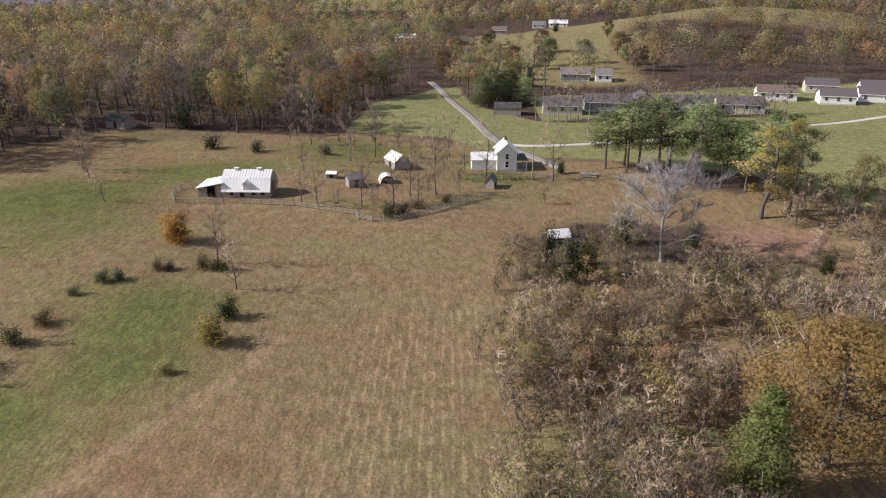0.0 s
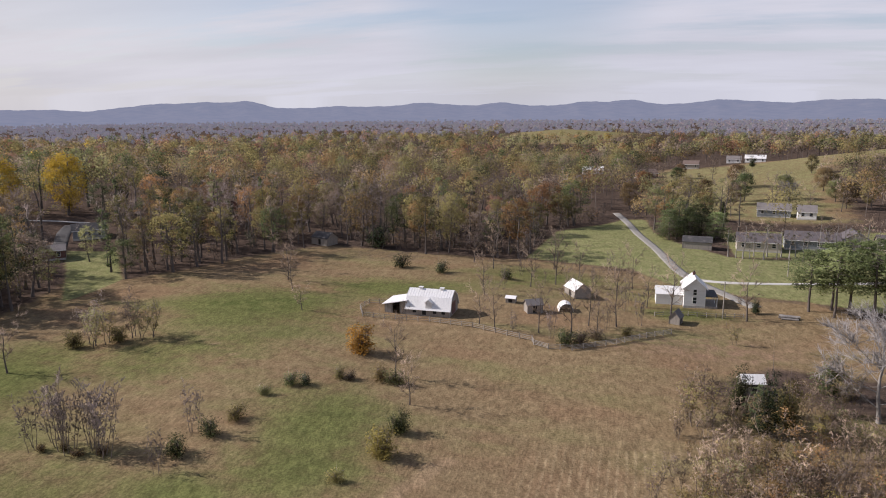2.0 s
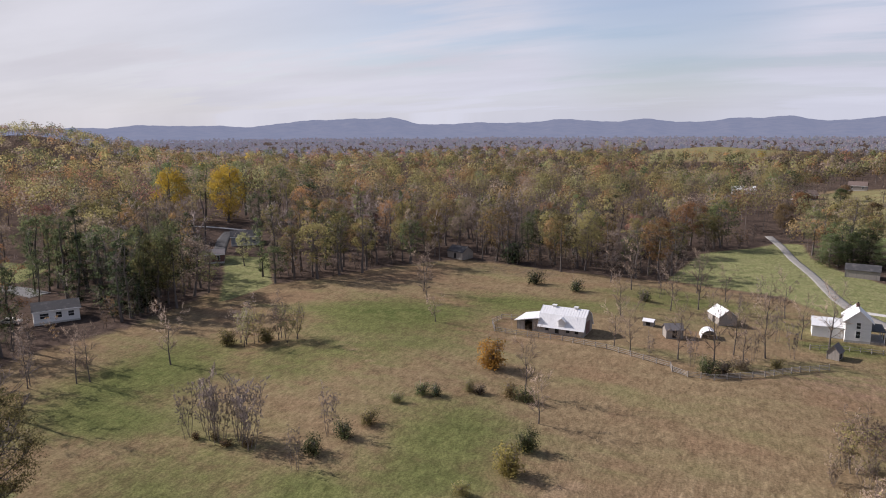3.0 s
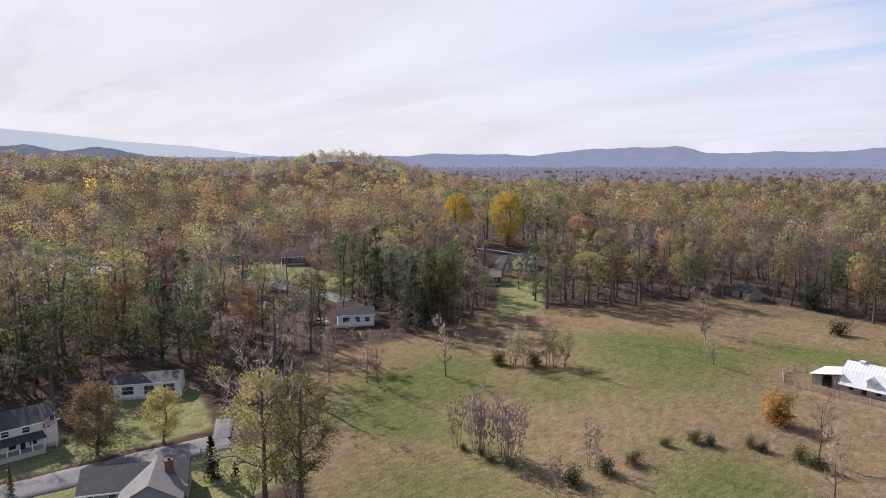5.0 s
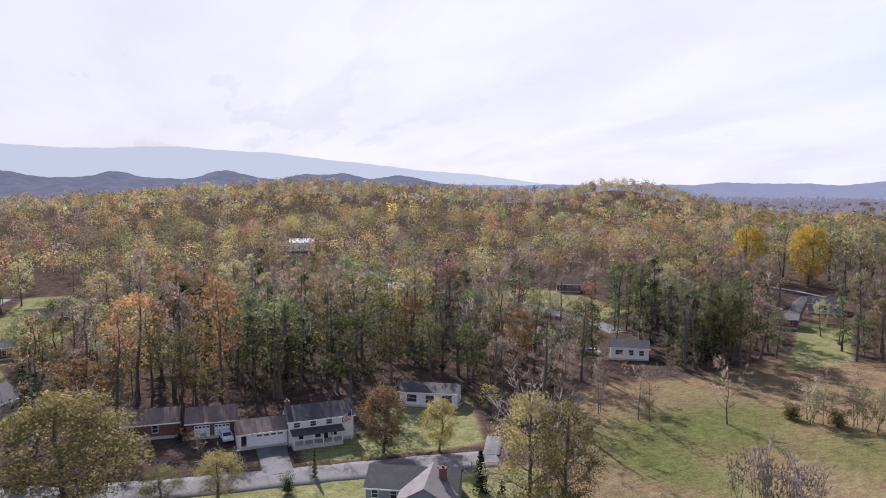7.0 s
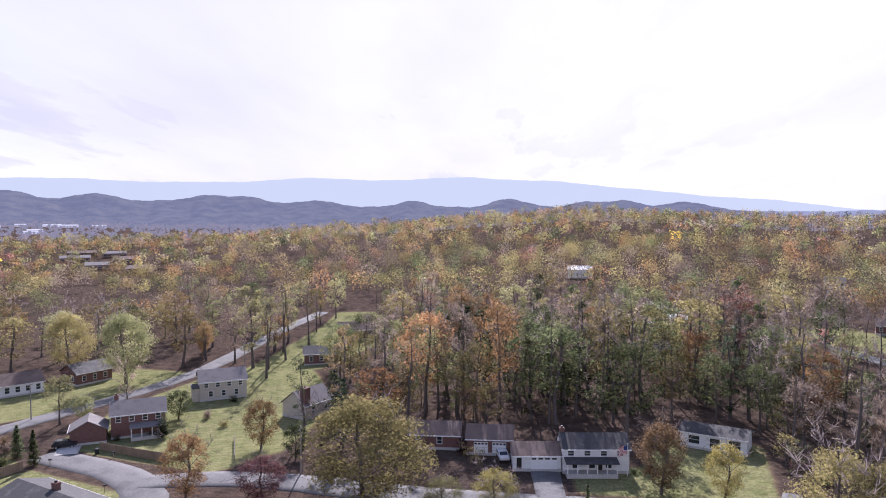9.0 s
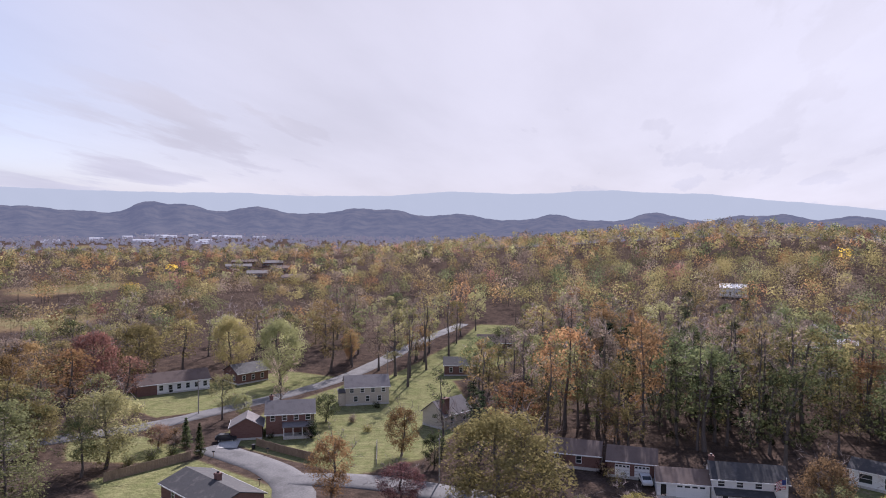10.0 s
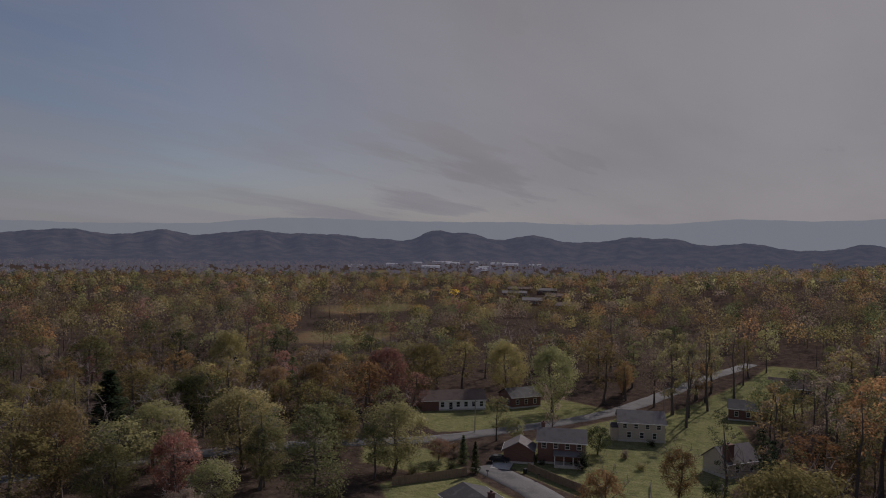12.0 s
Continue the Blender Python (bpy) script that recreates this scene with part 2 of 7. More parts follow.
GROUND = ground_material()
ASPHALT = surface("old_asphalt", (0.155, 0.15, 0.148), 0.95, grain=0.5, stain=0.45, bump=0.2)
GRAVEL = surface("gravel", (0.25, 0.235, 0.215), 0.95, grain=0.8, stain=0.35, bump=0.5)
# dark asphalt of the cabin drive, its shade put into the colour
ASPHALT_SHADED = surface("shaded_dark_asphalt", (0.06, 0.058, 0.06), 0.9, grain=0.5, stain=0.3, bump=0.2)
CONCRETE = surface("concrete", (0.48, 0.46, 0.43), 0.85, grain=0.7, stain=0.3)
WHITE_METAL = surface("white_metal_roof", (0.78, 0.77, 0.76), 0.45, 0.15, 0.05, 0.8, 0.25, 0.05, (1, 0.15, 1))
WHITE_PAINT = surface("white_clapboard", (0.74, 0.73, 0.71), 0.7, spread=0.06, grain=1.0, stain=0.2, stretch=(0.3, 0.3, 4))
GREY_WOOD = surface("weathered_boards", (0.30, 0.27, 0.24), 0.9, grain=1.0, stain=0.45, stretch=(3, 3, 0.25))
SHINGLE_DARK = surface("dark_shingles", (0.06, 0.058, 0.06), 0.75, grain=1.5, stain=0.5, bump=0.4, stain_color=(0.17, 0.155, 0.15))
SHINGLE_GREY = surface("grey_shingles", (0.19, 0.172, 0.168), 0.88, grain=1.5, stain=0.35, bump=0.4)
SHINGLE_MAUVE = surface("mauve_shingles", (0.115, 0.10, 0.105), 0.75, grain=1.5, stain=0.3, bump=0.4)
SHINGLE_BROWN = surface("brown_shingles", (0.165, 0.122, 0.105), 0.88, grain=1.5, stain=0.35, bump=0.4)
BRICK = surface("red_brick", (0.18, 0.10, 0.085), 0.9, grain=2.5, stain=0.35, bump=0.5, stretch=(1, 1, 3))
GREY_SIDING = surface("grey_siding", (0.24, 0.255, 0.27), 0.75, spread=0.08, stretch=(0.3, 0.3, 4))
TAN_SIDING = surface("tan_siding", (0.47, 0.42, 0.35), 0.75, spread=0.08, stretch=(0.3, 0.3, 4))
TRIM = surface("white_trim", (0.78, 0.77, 0.75), 0.6, spread=0.04, stain=0.1)
DARK_DOOR = surface("dark_opening", (0.03, 0.028, 0.026), 0.9)
DARK_METAL = surface("black_metal", (0.04, 0.04, 0.045), 0.5, 0.6)
FENCE_WOOD = surface("fence_boards", (0.27, 0.20, 0.14), 0.9, grain=1.2, stain=0.4, stretch=(1, 1, 0.3))
FENCE_PALE = surface("pale_fence_boards", (0.31, 0.28, 0.25), 0.85, grain=1.2, stain=0.3)


def pane_material():
    m, n = material("window_glass")
    p = n.add("ShaderNodeBsdfPrincipled")
    p.inputs["Base Color"].default_value = (0.03, 0.035, 0.04, 1)
    p.inputs["Roughness"].default_value = 0.08
    n.link(p.outputs[0], n.add("ShaderNodeOutputMaterial").inputs[0])
    return m


GLASS = pane_material()


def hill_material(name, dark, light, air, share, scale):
    """Wooded hills far off: leaf colours, with the haze of the air painted in as emission."""
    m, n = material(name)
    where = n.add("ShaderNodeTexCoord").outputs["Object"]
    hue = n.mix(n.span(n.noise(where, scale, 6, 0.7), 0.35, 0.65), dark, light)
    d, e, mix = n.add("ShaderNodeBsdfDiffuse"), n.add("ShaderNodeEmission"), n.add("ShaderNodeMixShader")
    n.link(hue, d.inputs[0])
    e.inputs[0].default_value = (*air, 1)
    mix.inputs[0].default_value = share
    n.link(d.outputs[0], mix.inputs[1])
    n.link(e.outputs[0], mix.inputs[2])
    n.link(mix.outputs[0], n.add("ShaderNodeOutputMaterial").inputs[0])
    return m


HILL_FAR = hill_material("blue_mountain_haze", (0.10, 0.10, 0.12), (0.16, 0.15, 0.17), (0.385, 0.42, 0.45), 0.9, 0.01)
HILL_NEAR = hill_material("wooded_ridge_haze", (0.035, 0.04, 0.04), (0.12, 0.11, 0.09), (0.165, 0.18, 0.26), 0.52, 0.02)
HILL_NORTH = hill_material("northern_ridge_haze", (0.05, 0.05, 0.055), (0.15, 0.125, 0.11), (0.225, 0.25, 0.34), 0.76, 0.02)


# ---- mesh helpers ----
def mesh_of(name, verts, tris, mats, index=None):
    """A mesh from arrays of places and triangles."""
    verts, tris = np.asarray(verts, np.float32), np.asarray(tris, np.int32)
    me = bpy.data.meshes.new(name)
    me.vertices.add(len(verts))
    me.vertices.foreach_set("co", verts.ravel())
    me.loops.add(tris.size)
    me.loops.foreach_set("vertex_index", tris.ravel())
    me.polygons.add(len(tris))
    me.polygons.foreach_set("loop_start", np.arange(0, tris.size, 3, dtype=np.int32))
    for m in mats:
        me.materials.append(m)
    if index is not None:
        me.polygons.foreach_set("material_index", np.asarray(index, np.int32))
    me.update(calc_edges=True)
    return me


def part(name, bm, mat, parent, label=""):
    me = bpy.data.meshes.new(name)
    bm.to_mesh(me)
    bm.free()
    me.materials.append(mat)
    ob = new(name, me)
    ob.parent = parent
    return tagged(ob, label)


def boxes(*sizes, bevel=0.0):
    """A bmesh of boxes: each x0, x1, y0, y1, z0, z1."""
    bm = bmesh.new()
    for x0, x1, y0, y1, z0, z1 in sizes:
        m = Matrix.Translation(((x0 + x1) / 2, (y0 + y1) / 2, (z0 + z1) / 2)) @ Matrix.Diagonal((x1 - x0, y1 - y0, z1 - z0, 1))
        bmesh.ops.create_cube(bm, size=1, matrix=m)
    if bevel:
        bmesh.ops.bevel(bm, geom=bm.edges[:], offset=bevel, segments=1, affect="EDGES")
    return bm


def extruded(outline, y0, y1):
    """A bmesh of an outline in x and z, drawn out from y0 to y1."""
    bm = bmesh.new()
    a, b = [bm.verts.new((x, y0, z)) for x, z in outline], [bm.verts.new((x, y1, z)) for x, z in outline]
    bm.faces.new(a)
    bm.faces.new(b[::-1])
    for i in range(len(a)):
        j = (i + 1) % len(a)
        bm.faces.new((a[j], a[i], b[i], b[j]))
    bmesh.ops.recalc_face_normals(bm, faces=bm.faces[:])
    return bm


def turned(bm, angle):
    bmesh.ops.rotate(bm, verts=bm.verts[:], cent=(0, 0, 0), matrix=Matrix.Rotation(angle, 3, "Z"))
    return bm


# ---- the lie of the land ----
def land(x, y):
    """Height of the ground, for numbers or arrays."""

    def knoll(cx, cy, sx, sy, a, h):
        u, v = (x - cx) * np.cos(a) + (y - cy) * np.sin(a), -(x - cx) * np.sin(a) + (y - cy) * np.cos(a)
        return h * np.exp(-((u / sx) ** 2) - (v / sy) ** 2)

    rolling = 0.7 * np.sin(x / 31 + 0.6) * np.sin(y / 37 + 1) + 0.4 * np.sin(x / 13 + y / 17)
    return knoll(-205, 270, 110, 110, 0, 8) + knoll(-800, 555, 90, 200, 0.965, 32) + knoll(-800, 150, 330, 340, 0, 35) + knoll(330, 520, 220, 160, 0, 16) + knoll(-70, 1080, 150, 170, 0, 16) + knoll(180, 480, 110, 70, 0.3, 13) + knoll(-1560, -1060, 420, 300, 0.6, 14) + rolling


def foot(x, y):
    return Vector((x, y, float(land(x, y))))


def inside(px, py, poly):
    """Whether places lie in a polygon, for arrays."""
    px, py = np.asarray(px, float), np.asarray(py, float)
    odd = np.zeros(px.shape, bool)
    for (x0, y0), (x1, y1) in zip(poly, poly[1:] + poly[:1]):
        if y0 != y1:
            odd ^= ((y0 > py) != (y1 > py)) & (px < (x1 - x0) * (py - y0) / (y1 - y0) + x0)
    return odd


def off_line(px, py, line):
    """Distance of places from a broken line."""
    px, py = np.asarray(px, float), np.asarray(py, float)
    best = np.full(px.shape, 1e9)
    for (x0, y0), (x1, y1) in zip(line, line[1:]):
        dx, dy = x1 - x0, y1 - y0
        s = np.clip(((px - x0) * dx + (py - y0) * dy) / (dx * dx + dy * dy), 0, 1)
        best = np.minimum(best, np.hypot(px - x0 - s * dx, py - y0 - s * dy))
    return best


# Open land, in plan
PASTURE = [(-22, 214), (-56, 210), (-92, 215), (-101, 202), (-108, 186), (-115, 169), (-126, 158), (-140, 150), (-136, 136), (-134, 122), (-131, 107), (-134, 85), (-122, 66), (-104, 62), (-96, 50), (-84, 50), (-60, 40), (-50, -40), (10, -40), (8, 62), (10, 92), (16, 118), (30, 132), (60, 128), (78, 128), (60, 160), (48, 176), (20, 182), (10, 200)]
VALLEY = [(-26, 216), (-20, 262), (-4, 284), (4, 300), (14, 300), (16, 268), (24, 246), (36, 228), (74, 230), (110, 238), (140, 250), (170, 262), (330, 300), (330, 170), (120, 130), (92, 128), (84, 160), (46, 178), (20, 184), (6, 205)]
GRAVEL_ROAD = [(2, 318), (6.6, 293), (10, 262), (14.3, 236), (19.1, 203), (24, 190), (30, 180), (34, 172)]
WHITE_DRIVE = [(21, 196), (25.3, 192), (44, 194.3), (83.4, 208.7), (124, 223), (156, 233), (240, 262)]
STREET = [(-62, -30), (-80, -42), (-103, -50), (-113, -56), (-119.6, -64), (-124, -74), (-127.5, -82)]
STREET_TWO = [(-55, -152), (-73, -147), (-86, -140), (-112, -124), (-136, -102), (-147, -97), (-164, -89.5), (-176, -84.5), (-195, -79.5), (-221, -75.5), (-251, -71.5), (-303, -67)]
STREET_THREE = [(-113, -56), (-115.5, -44), (-113.5, -28), (-110.5, -12), (-109, 10), (-107.5, 24), (-105, 38), (-103, 47.5)]
STREET_FOUR = [(-330, 80), (-262, 98), (-215, 116), (-192, 124), (-178, 122)]
LANES = [(GRAVEL_ROAD, 2.2), (WHITE_DRIVE, 1.4), (STREET, 3.6), (STREET_TWO, 3.6), (STREET_THREE, 3.4), (STREET_FOUR, 3.0)]
LAWNS = [
    [(-112.5, 17), (-109.5, 48), (-136, 56), (-140, 38), (-124, 30), (-124, 17)],
    [(-108, -2), (-106, 34), (-98, 52), (-84, 52), (-84, 30), (-92, -2)],
    [(-117, -46), (-133, -84), (-158, -83), (-196, -73), (-196, -46), (-165, -33), (-130, -36)],
    [(-142, -106), (-158, -92), (-196, -82), (-200, -100), (-176, -120), (-158, -134)],
    [(-108, -56), (-120, -80), (-104, -92), (-86, -70), (-86, -48)],
    [(-192, -68), (-262, -58), (-300, -60), (-300, -34), (-230, -34), (-196, -44)],
    [(-130, -100), (-124, -84), (-116, -84), (-112, -104), (-122, -112)],
    [(-196, 128), (-222, 122), (-250, 108), (-262, 112), (-240, 140), (-205, 146)],
    [(38, 229), (120, 243), (200, 266), (205, 300), (120, 292), (40, 272)],
    [(-128, 136), (-150, 162), (-166, 180), (-150, 184), (-128, 158)],
]
TOWN = [(-1120, -820), (-1300, -700), (-1800, -980), (-1560, -1420), (-1180, -1120)]
SCRUB = [(9, 36), (8.5, 62), (10, 92), (16, 112), (30, 116), (46, 108), (62, 96), (74, 100), (84, 84), (70, 60), (44, 32)]
FAR_FIELDS = [[(-160, 860), (-20, 900), (60, 1180), (-60, 1240), (-150, 1100)], [(-110, 640), (-40, 640), (-30, 760), (-90, 780)], [(90, 470), (260, 420), (300, 500), (130, 560)], [(16, 350), (24, 306), (60, 300), (96, 306), (112, 400), (150, 520), (90, 540), (24, 500)],
              [(-1000, -860), (-1180, -930), (-1150, -1060), (-1000, -1000)], [(-430, -330), (-470, -380), (-400, -420), (-350, -360)], [(-260, -230), (-300, -250), (-270, -290), (-230, -270)]]


def graded(lo, hi, fine_lo, fine_hi, step, grow):
    """Grid lines: even between fine_lo and fine_hi, wider and wider outside."""
    line = list(np.arange(fine_lo, fine_hi + step / 2, step))
    for sign, end in ((-1, lo), (1, hi)):
        at, gap = (line[0] if sign < 0 else line[-1]), step
        while at * sign < end * sign:
            gap *= grow
            at += sign * gap
            line.insert(0, at) if sign < 0 else line.append(at)
    return np.array(line)


def soft_in(px, py, poly, width):
    """1 well inside a polygon, 0 well outside, over a soft edge."""
    gap = off_line(px, py, poly + poly[:1])
    return np.clip(0.5 + np.where(inside(px, py, poly), gap, -gap) / width, 0, 1)


def build_ground():
    xs, ys = graded(-4950, 4950, -200, 95, 2.2, 1.08), graded(-4950, 4950, -130, 240, 2.2, 1.08)
    gx, gy = np.meshgrid(xs, ys)
    fx, fy = gx.ravel(), gy.ravel()
    verts = np.stack([fx, fy, land(fx, fy)], 1)
    w, n = len(xs), len(ys)
    a = (np.arange(n - 1)[:, None] * w + np.arange(w - 1)).ravel()
    tris = np.concatenate([np.stack([a, a + 1, a + w + 1], 1), np.stack([a, a + w + 1, a + w], 1)])
    me = mesh_of("ground", verts, tris, [GROUND])
    me.polygons.foreach_set("use_smooth", np.ones(len(tris), bool))
    pasture, valley = soft_in(fx, fy, PASTURE, 8), soft_in(fx, fy, VALLEY, 5)
    lawn = valley.copy()
    for poly in LAWNS:
        lawn = np.maximum(lawn, soft_in(fx, fy, poly, 3))
    far = np.zeros(len(fx))
    for poly in FAR_FIELDS:
        far = np.maximum(far, soft_in(fx, fy, poly, 25))
    lawn = np.maximum(lawn, far * 0.5)

    def patch(cx, cy, sx, sy, a=0.0):
        u, v = (fx - cx) * math.cos(a) + (fy - cy) * math.sin(a), -(fx - cx) * math.sin(a) + (fy - cy) * math.cos(a)
        return np.exp(-((u / sx) ** 2) - (v / sy) ** 2)

    lush = np.maximum.reduce([patch(-50, 50, 16, 16), patch(-40, 84, 14, 26, 0.15), 0.8 * patch(-68, 60, 22, 16), 0.6 * patch(-70, 120, 14, 22), patch(-50, 66, 14, 9), patch(-103, 92, 16, 26), patch(-78, 142, 26, 20), 0.8 * patch(-85, 108, 18, 16), 0.9 * patch(-96, 72, 18, 10), patch(18, 164, 14, 8), 0.8 * patch(-20, 188, 30, 14), 0.9 * patch(-55, 168, 24, 14)])
    stubble = np.clip(soft_in(fx, fy, [(-16, 30), (-12, 60), (-9, 90), (9, 94), (7, 60), (5, 30)], 5), 0, 1)
    track = np.exp(-((off_line(fx, fy, [(-58, 34), (-35.9, 54.5), (-24.4, 72.5), (-20, 84)]) / 1.6) ** 2))
    track = np.maximum(track, 0.8 * np.exp(-((off_line(fx, fy, [(-110, 118), (-80, 120), (-62, 108)]) / 1.0) ** 2)))
    track = np.maximum(track, 0.7 * np.exp(-((off_line(fx, fy, [(-56, 139), (-40, 141), (-26, 139), (-16, 137)]) / 1.5) ** 2)))
    bare = np.maximum(patch(62, 118, 16, 12), 0.55 * patch(20, 140, 40, 16))
    litter_and_shade = np.clip(1 - np.maximum.reduce([pasture, valley, lawn, far]), 0, 1)
    litter_and_shade *= 1 - np.maximum(soft_in(fx, fy, SCRUB, 10), soft_in(fx, fy, [(58, 100), (60, 130), (84, 165), (130, 150), (140, 110), (92, 82)], 10))
    # grass slope below the woods: its shade painted in with the litter brown
    litter_and_shade = np.maximum(litter_and_shade, 0.45 * np.maximum(patch(-105, 172, 22, 12, 0.6), patch(-70, 205, 34, 12)))
    for name, values in (("lush", lush * pasture), ("lawn", lawn), ("litter_and_shade", litter_and_shade), ("stubble", stubble), ("track", track), ("bare", bare)):
        me.attributes.new(name, "FLOAT", "POINT").data.foreach_set("value", values.astype(np.float32))
    tagged(new("ground", me), "rolling pasture, lawns and leaf-strewn woodland floor", "ground", kind="structure")


build_ground()


def lane(name, line, half, mat, label, lift=0.05):
    """A road draped over the land, with crowned middle and worn edges."""
    rng = np.random.default_rng(len(name) + int(half * 10))
    pts = []
    for (x0, y0), (x1, y1) in zip(line, line[1:]):
        k = max(1, int(math.hypot(x1 - x0, y1 - y0) / 3))
        pts += [(x0 + (x1 - x0) * i / k, y0 + (y1 - y0) * i / k) for i in range(k)]
    pts = np.array(pts + [line[-1]], float)
    for _ in range(6):
        pts[1:-1] = (pts[:-2] + 2 * pts[1:-1] + pts[2:]) / 4
    way = np.gradient(pts, axis=0)
    side = np.stack([-way[:, 1], way[:, 0]], 1) / np.linalg.norm(way, axis=1)[:, None]
    across = np.array([-1.0, -0.96, -0.5, 0, 0.5, 0.96, 1.0])
    drop = np.array([-0.25, 0.0, 0.05, 0.08, 0.05, 0.0, -0.25])
    verts = []
    for p, s in zip(pts, side):
        wide = half * (1 + 0.04 * rng.standard_normal())
        for u, d in zip(across, drop):
            x, y = p + s * u * wide
            verts.append((x, y, float(land(x, y)) + lift + d))
    k = len(across)
    a = (np.arange(len(pts) - 1)[:, None] * k + np.arange(k - 1)).ravel()
    tris = np.concatenate([np.stack([a, a + k, a + k + 1], 1), np.stack([a, a + k + 1, a + 1], 1)])
    tagged(new(name, mesh_of(name, verts, tris, [mat])), label, "road", kind="structure")


lane("road_gravel", GRAVEL_ROAD, 1.6, GRAVEL, "pale grey gravel farm road across the meadow")
lane("road_drive", WHITE_DRIVE, 1.1, CONCRETE, "narrow whitish driveway along the green field")
lane("road_street", STREET, 3.6, ASPHALT, "light grey asphalt street past the houses", 0.06)
lane("road_upper", STREET_TWO, 3.0, ASPHALT, "light grey asphalt street under the trees", 0.09)
lane("road_lower", STREET_THREE, 3.4, ASPHALT, "light grey residential street beside lawns", 0.12)
lane("road_woods", STREET_FOUR, 3.0, ASPHALT, "grey lane between the wooded house lots", 0.06)


# ---- hills on the horizon ----
def swell(b, lo, hi, soft):
    """1 between two bearings, falling smoothly to 0 outside."""
    return 1 / (1 + math.exp((lo - b) / soft)) / (1 + math.exp((b - hi) / soft))


def ridge(name, label, distance, depth, plateau, humps, base, mat, rough, seed):
    """A range of hills: crest heights in metres, a plateau over the bearings with rounded humps (bearing, height, width)."""
    bearings, steps = np.arange(-52, 175, 0.16), np.array([-1.0, -0.75, -0.55, -0.38, -0.24, -0.12, -0.04, 0.0, 0.3])
    shape = np.array([0.0, 0.16, 0.34, 0.52, 0.70, 0.88, 0.97, 1.0, 0.5])
    verts = []
    for b in bearings:
        crest = base + plateau(b) + sum(h * math.exp(-(((b - c) / w) ** 2)) for c, h, w in humps)
        a = radians(b)
        crest += rough * (1.3 * math.sin(b * 0.83 + seed) + 0.8 * math.sin(b * 1.9 + 2 * seed) + 0.5 * math.sin(b * 4.3 + seed) + 0.3 * math.sin(b * 9.1) + 0.2 * math.sin(b * 17.3 + seed))
        for s, k in zip(steps, shape):
            r = distance + depth * s
            fold = 1 + 0.14 * math.sin(b * 1.7 + s * 4 + seed) * math.sin(b * 0.7 - s * 5) * (0.1 < k < 0.8)
            verts.append((-math.sin(a) * r, math.cos(a) * r, crest * k * fold - 25 * (k == 0)))
    k = len(steps)
    a = (np.arange(len(bearings) - 1)[:, None] * k + np.arange(k - 1)).ravel()
    tris = np.concatenate([np.stack([a, a + k, a + k + 1], 1), np.stack([a, a + k + 1, a + 1], 1)])
    me = mesh_of(name, verts, tris, [mat])
    me.polygons.foreach_set("use_smooth", np.ones(len(tris), bool))
    tagged(new(name, me), label, "hill", kind="structure")


FAR_HUMPS = [(138.5, 26, 4), (131, 12, 4), (122, 14, 4), (102.5, 34, 5), (91.5, 44, 4.5), (84, 30, 3.5), (75, 20, 4), (69, 30, 4)]
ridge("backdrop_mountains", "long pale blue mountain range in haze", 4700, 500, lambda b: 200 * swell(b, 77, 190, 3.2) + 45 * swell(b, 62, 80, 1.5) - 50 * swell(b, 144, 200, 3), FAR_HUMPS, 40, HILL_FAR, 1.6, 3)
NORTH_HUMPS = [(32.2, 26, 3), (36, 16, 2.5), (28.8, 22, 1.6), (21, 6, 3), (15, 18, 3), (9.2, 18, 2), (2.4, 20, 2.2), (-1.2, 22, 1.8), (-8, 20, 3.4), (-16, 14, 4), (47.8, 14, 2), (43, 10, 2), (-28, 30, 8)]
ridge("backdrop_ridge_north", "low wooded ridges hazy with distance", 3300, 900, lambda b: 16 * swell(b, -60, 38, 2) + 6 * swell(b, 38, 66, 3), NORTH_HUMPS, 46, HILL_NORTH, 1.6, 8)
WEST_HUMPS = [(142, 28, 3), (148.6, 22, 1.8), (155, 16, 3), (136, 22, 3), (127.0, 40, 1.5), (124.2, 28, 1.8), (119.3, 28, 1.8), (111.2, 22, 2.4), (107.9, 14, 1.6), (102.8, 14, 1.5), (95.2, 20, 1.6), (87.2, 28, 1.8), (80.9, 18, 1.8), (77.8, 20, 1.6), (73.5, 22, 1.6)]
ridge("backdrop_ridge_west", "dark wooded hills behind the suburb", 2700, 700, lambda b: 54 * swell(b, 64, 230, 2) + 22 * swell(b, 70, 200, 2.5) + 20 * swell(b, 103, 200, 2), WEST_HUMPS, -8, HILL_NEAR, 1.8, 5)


# ---- trees ----
def tube(path, radii, sides):
    """Places and triangles of a tapered limb along a path."""
    path, way = np.asarray(path), np.gradient(np.asarray(path), axis=0)
    way /= np.linalg.norm(way, axis=1)[:, None] + 1e-9
    ref = np.where(np.abs(way[:, 2:3]) > 0.9, (1.0, 0, 0), (0, 0, 1.0))
    u = np.cross(way, ref)
    u /= np.linalg.norm(u, axis=1)[:, None]
    v = np.cross(way, u)
    ang = np.arange(sides) * 2 * np.pi / sides
    ring = path[:, None] + np.asarray(radii)[:, None, None] * (np.cos(ang)[:, None] * u[:, None] + np.sin(ang)[:, None] * v[:, None])
    n, tris = len(path), []
    for i in range(n - 1):
        for j in range(sides):
            a, b = i * sides + j, i * sides + (j + 1) % sides
            tris += [(a, b, b + sides), (a, b + sides, a + sides)]
    return ring.reshape(-1, 3), np.array(tris)


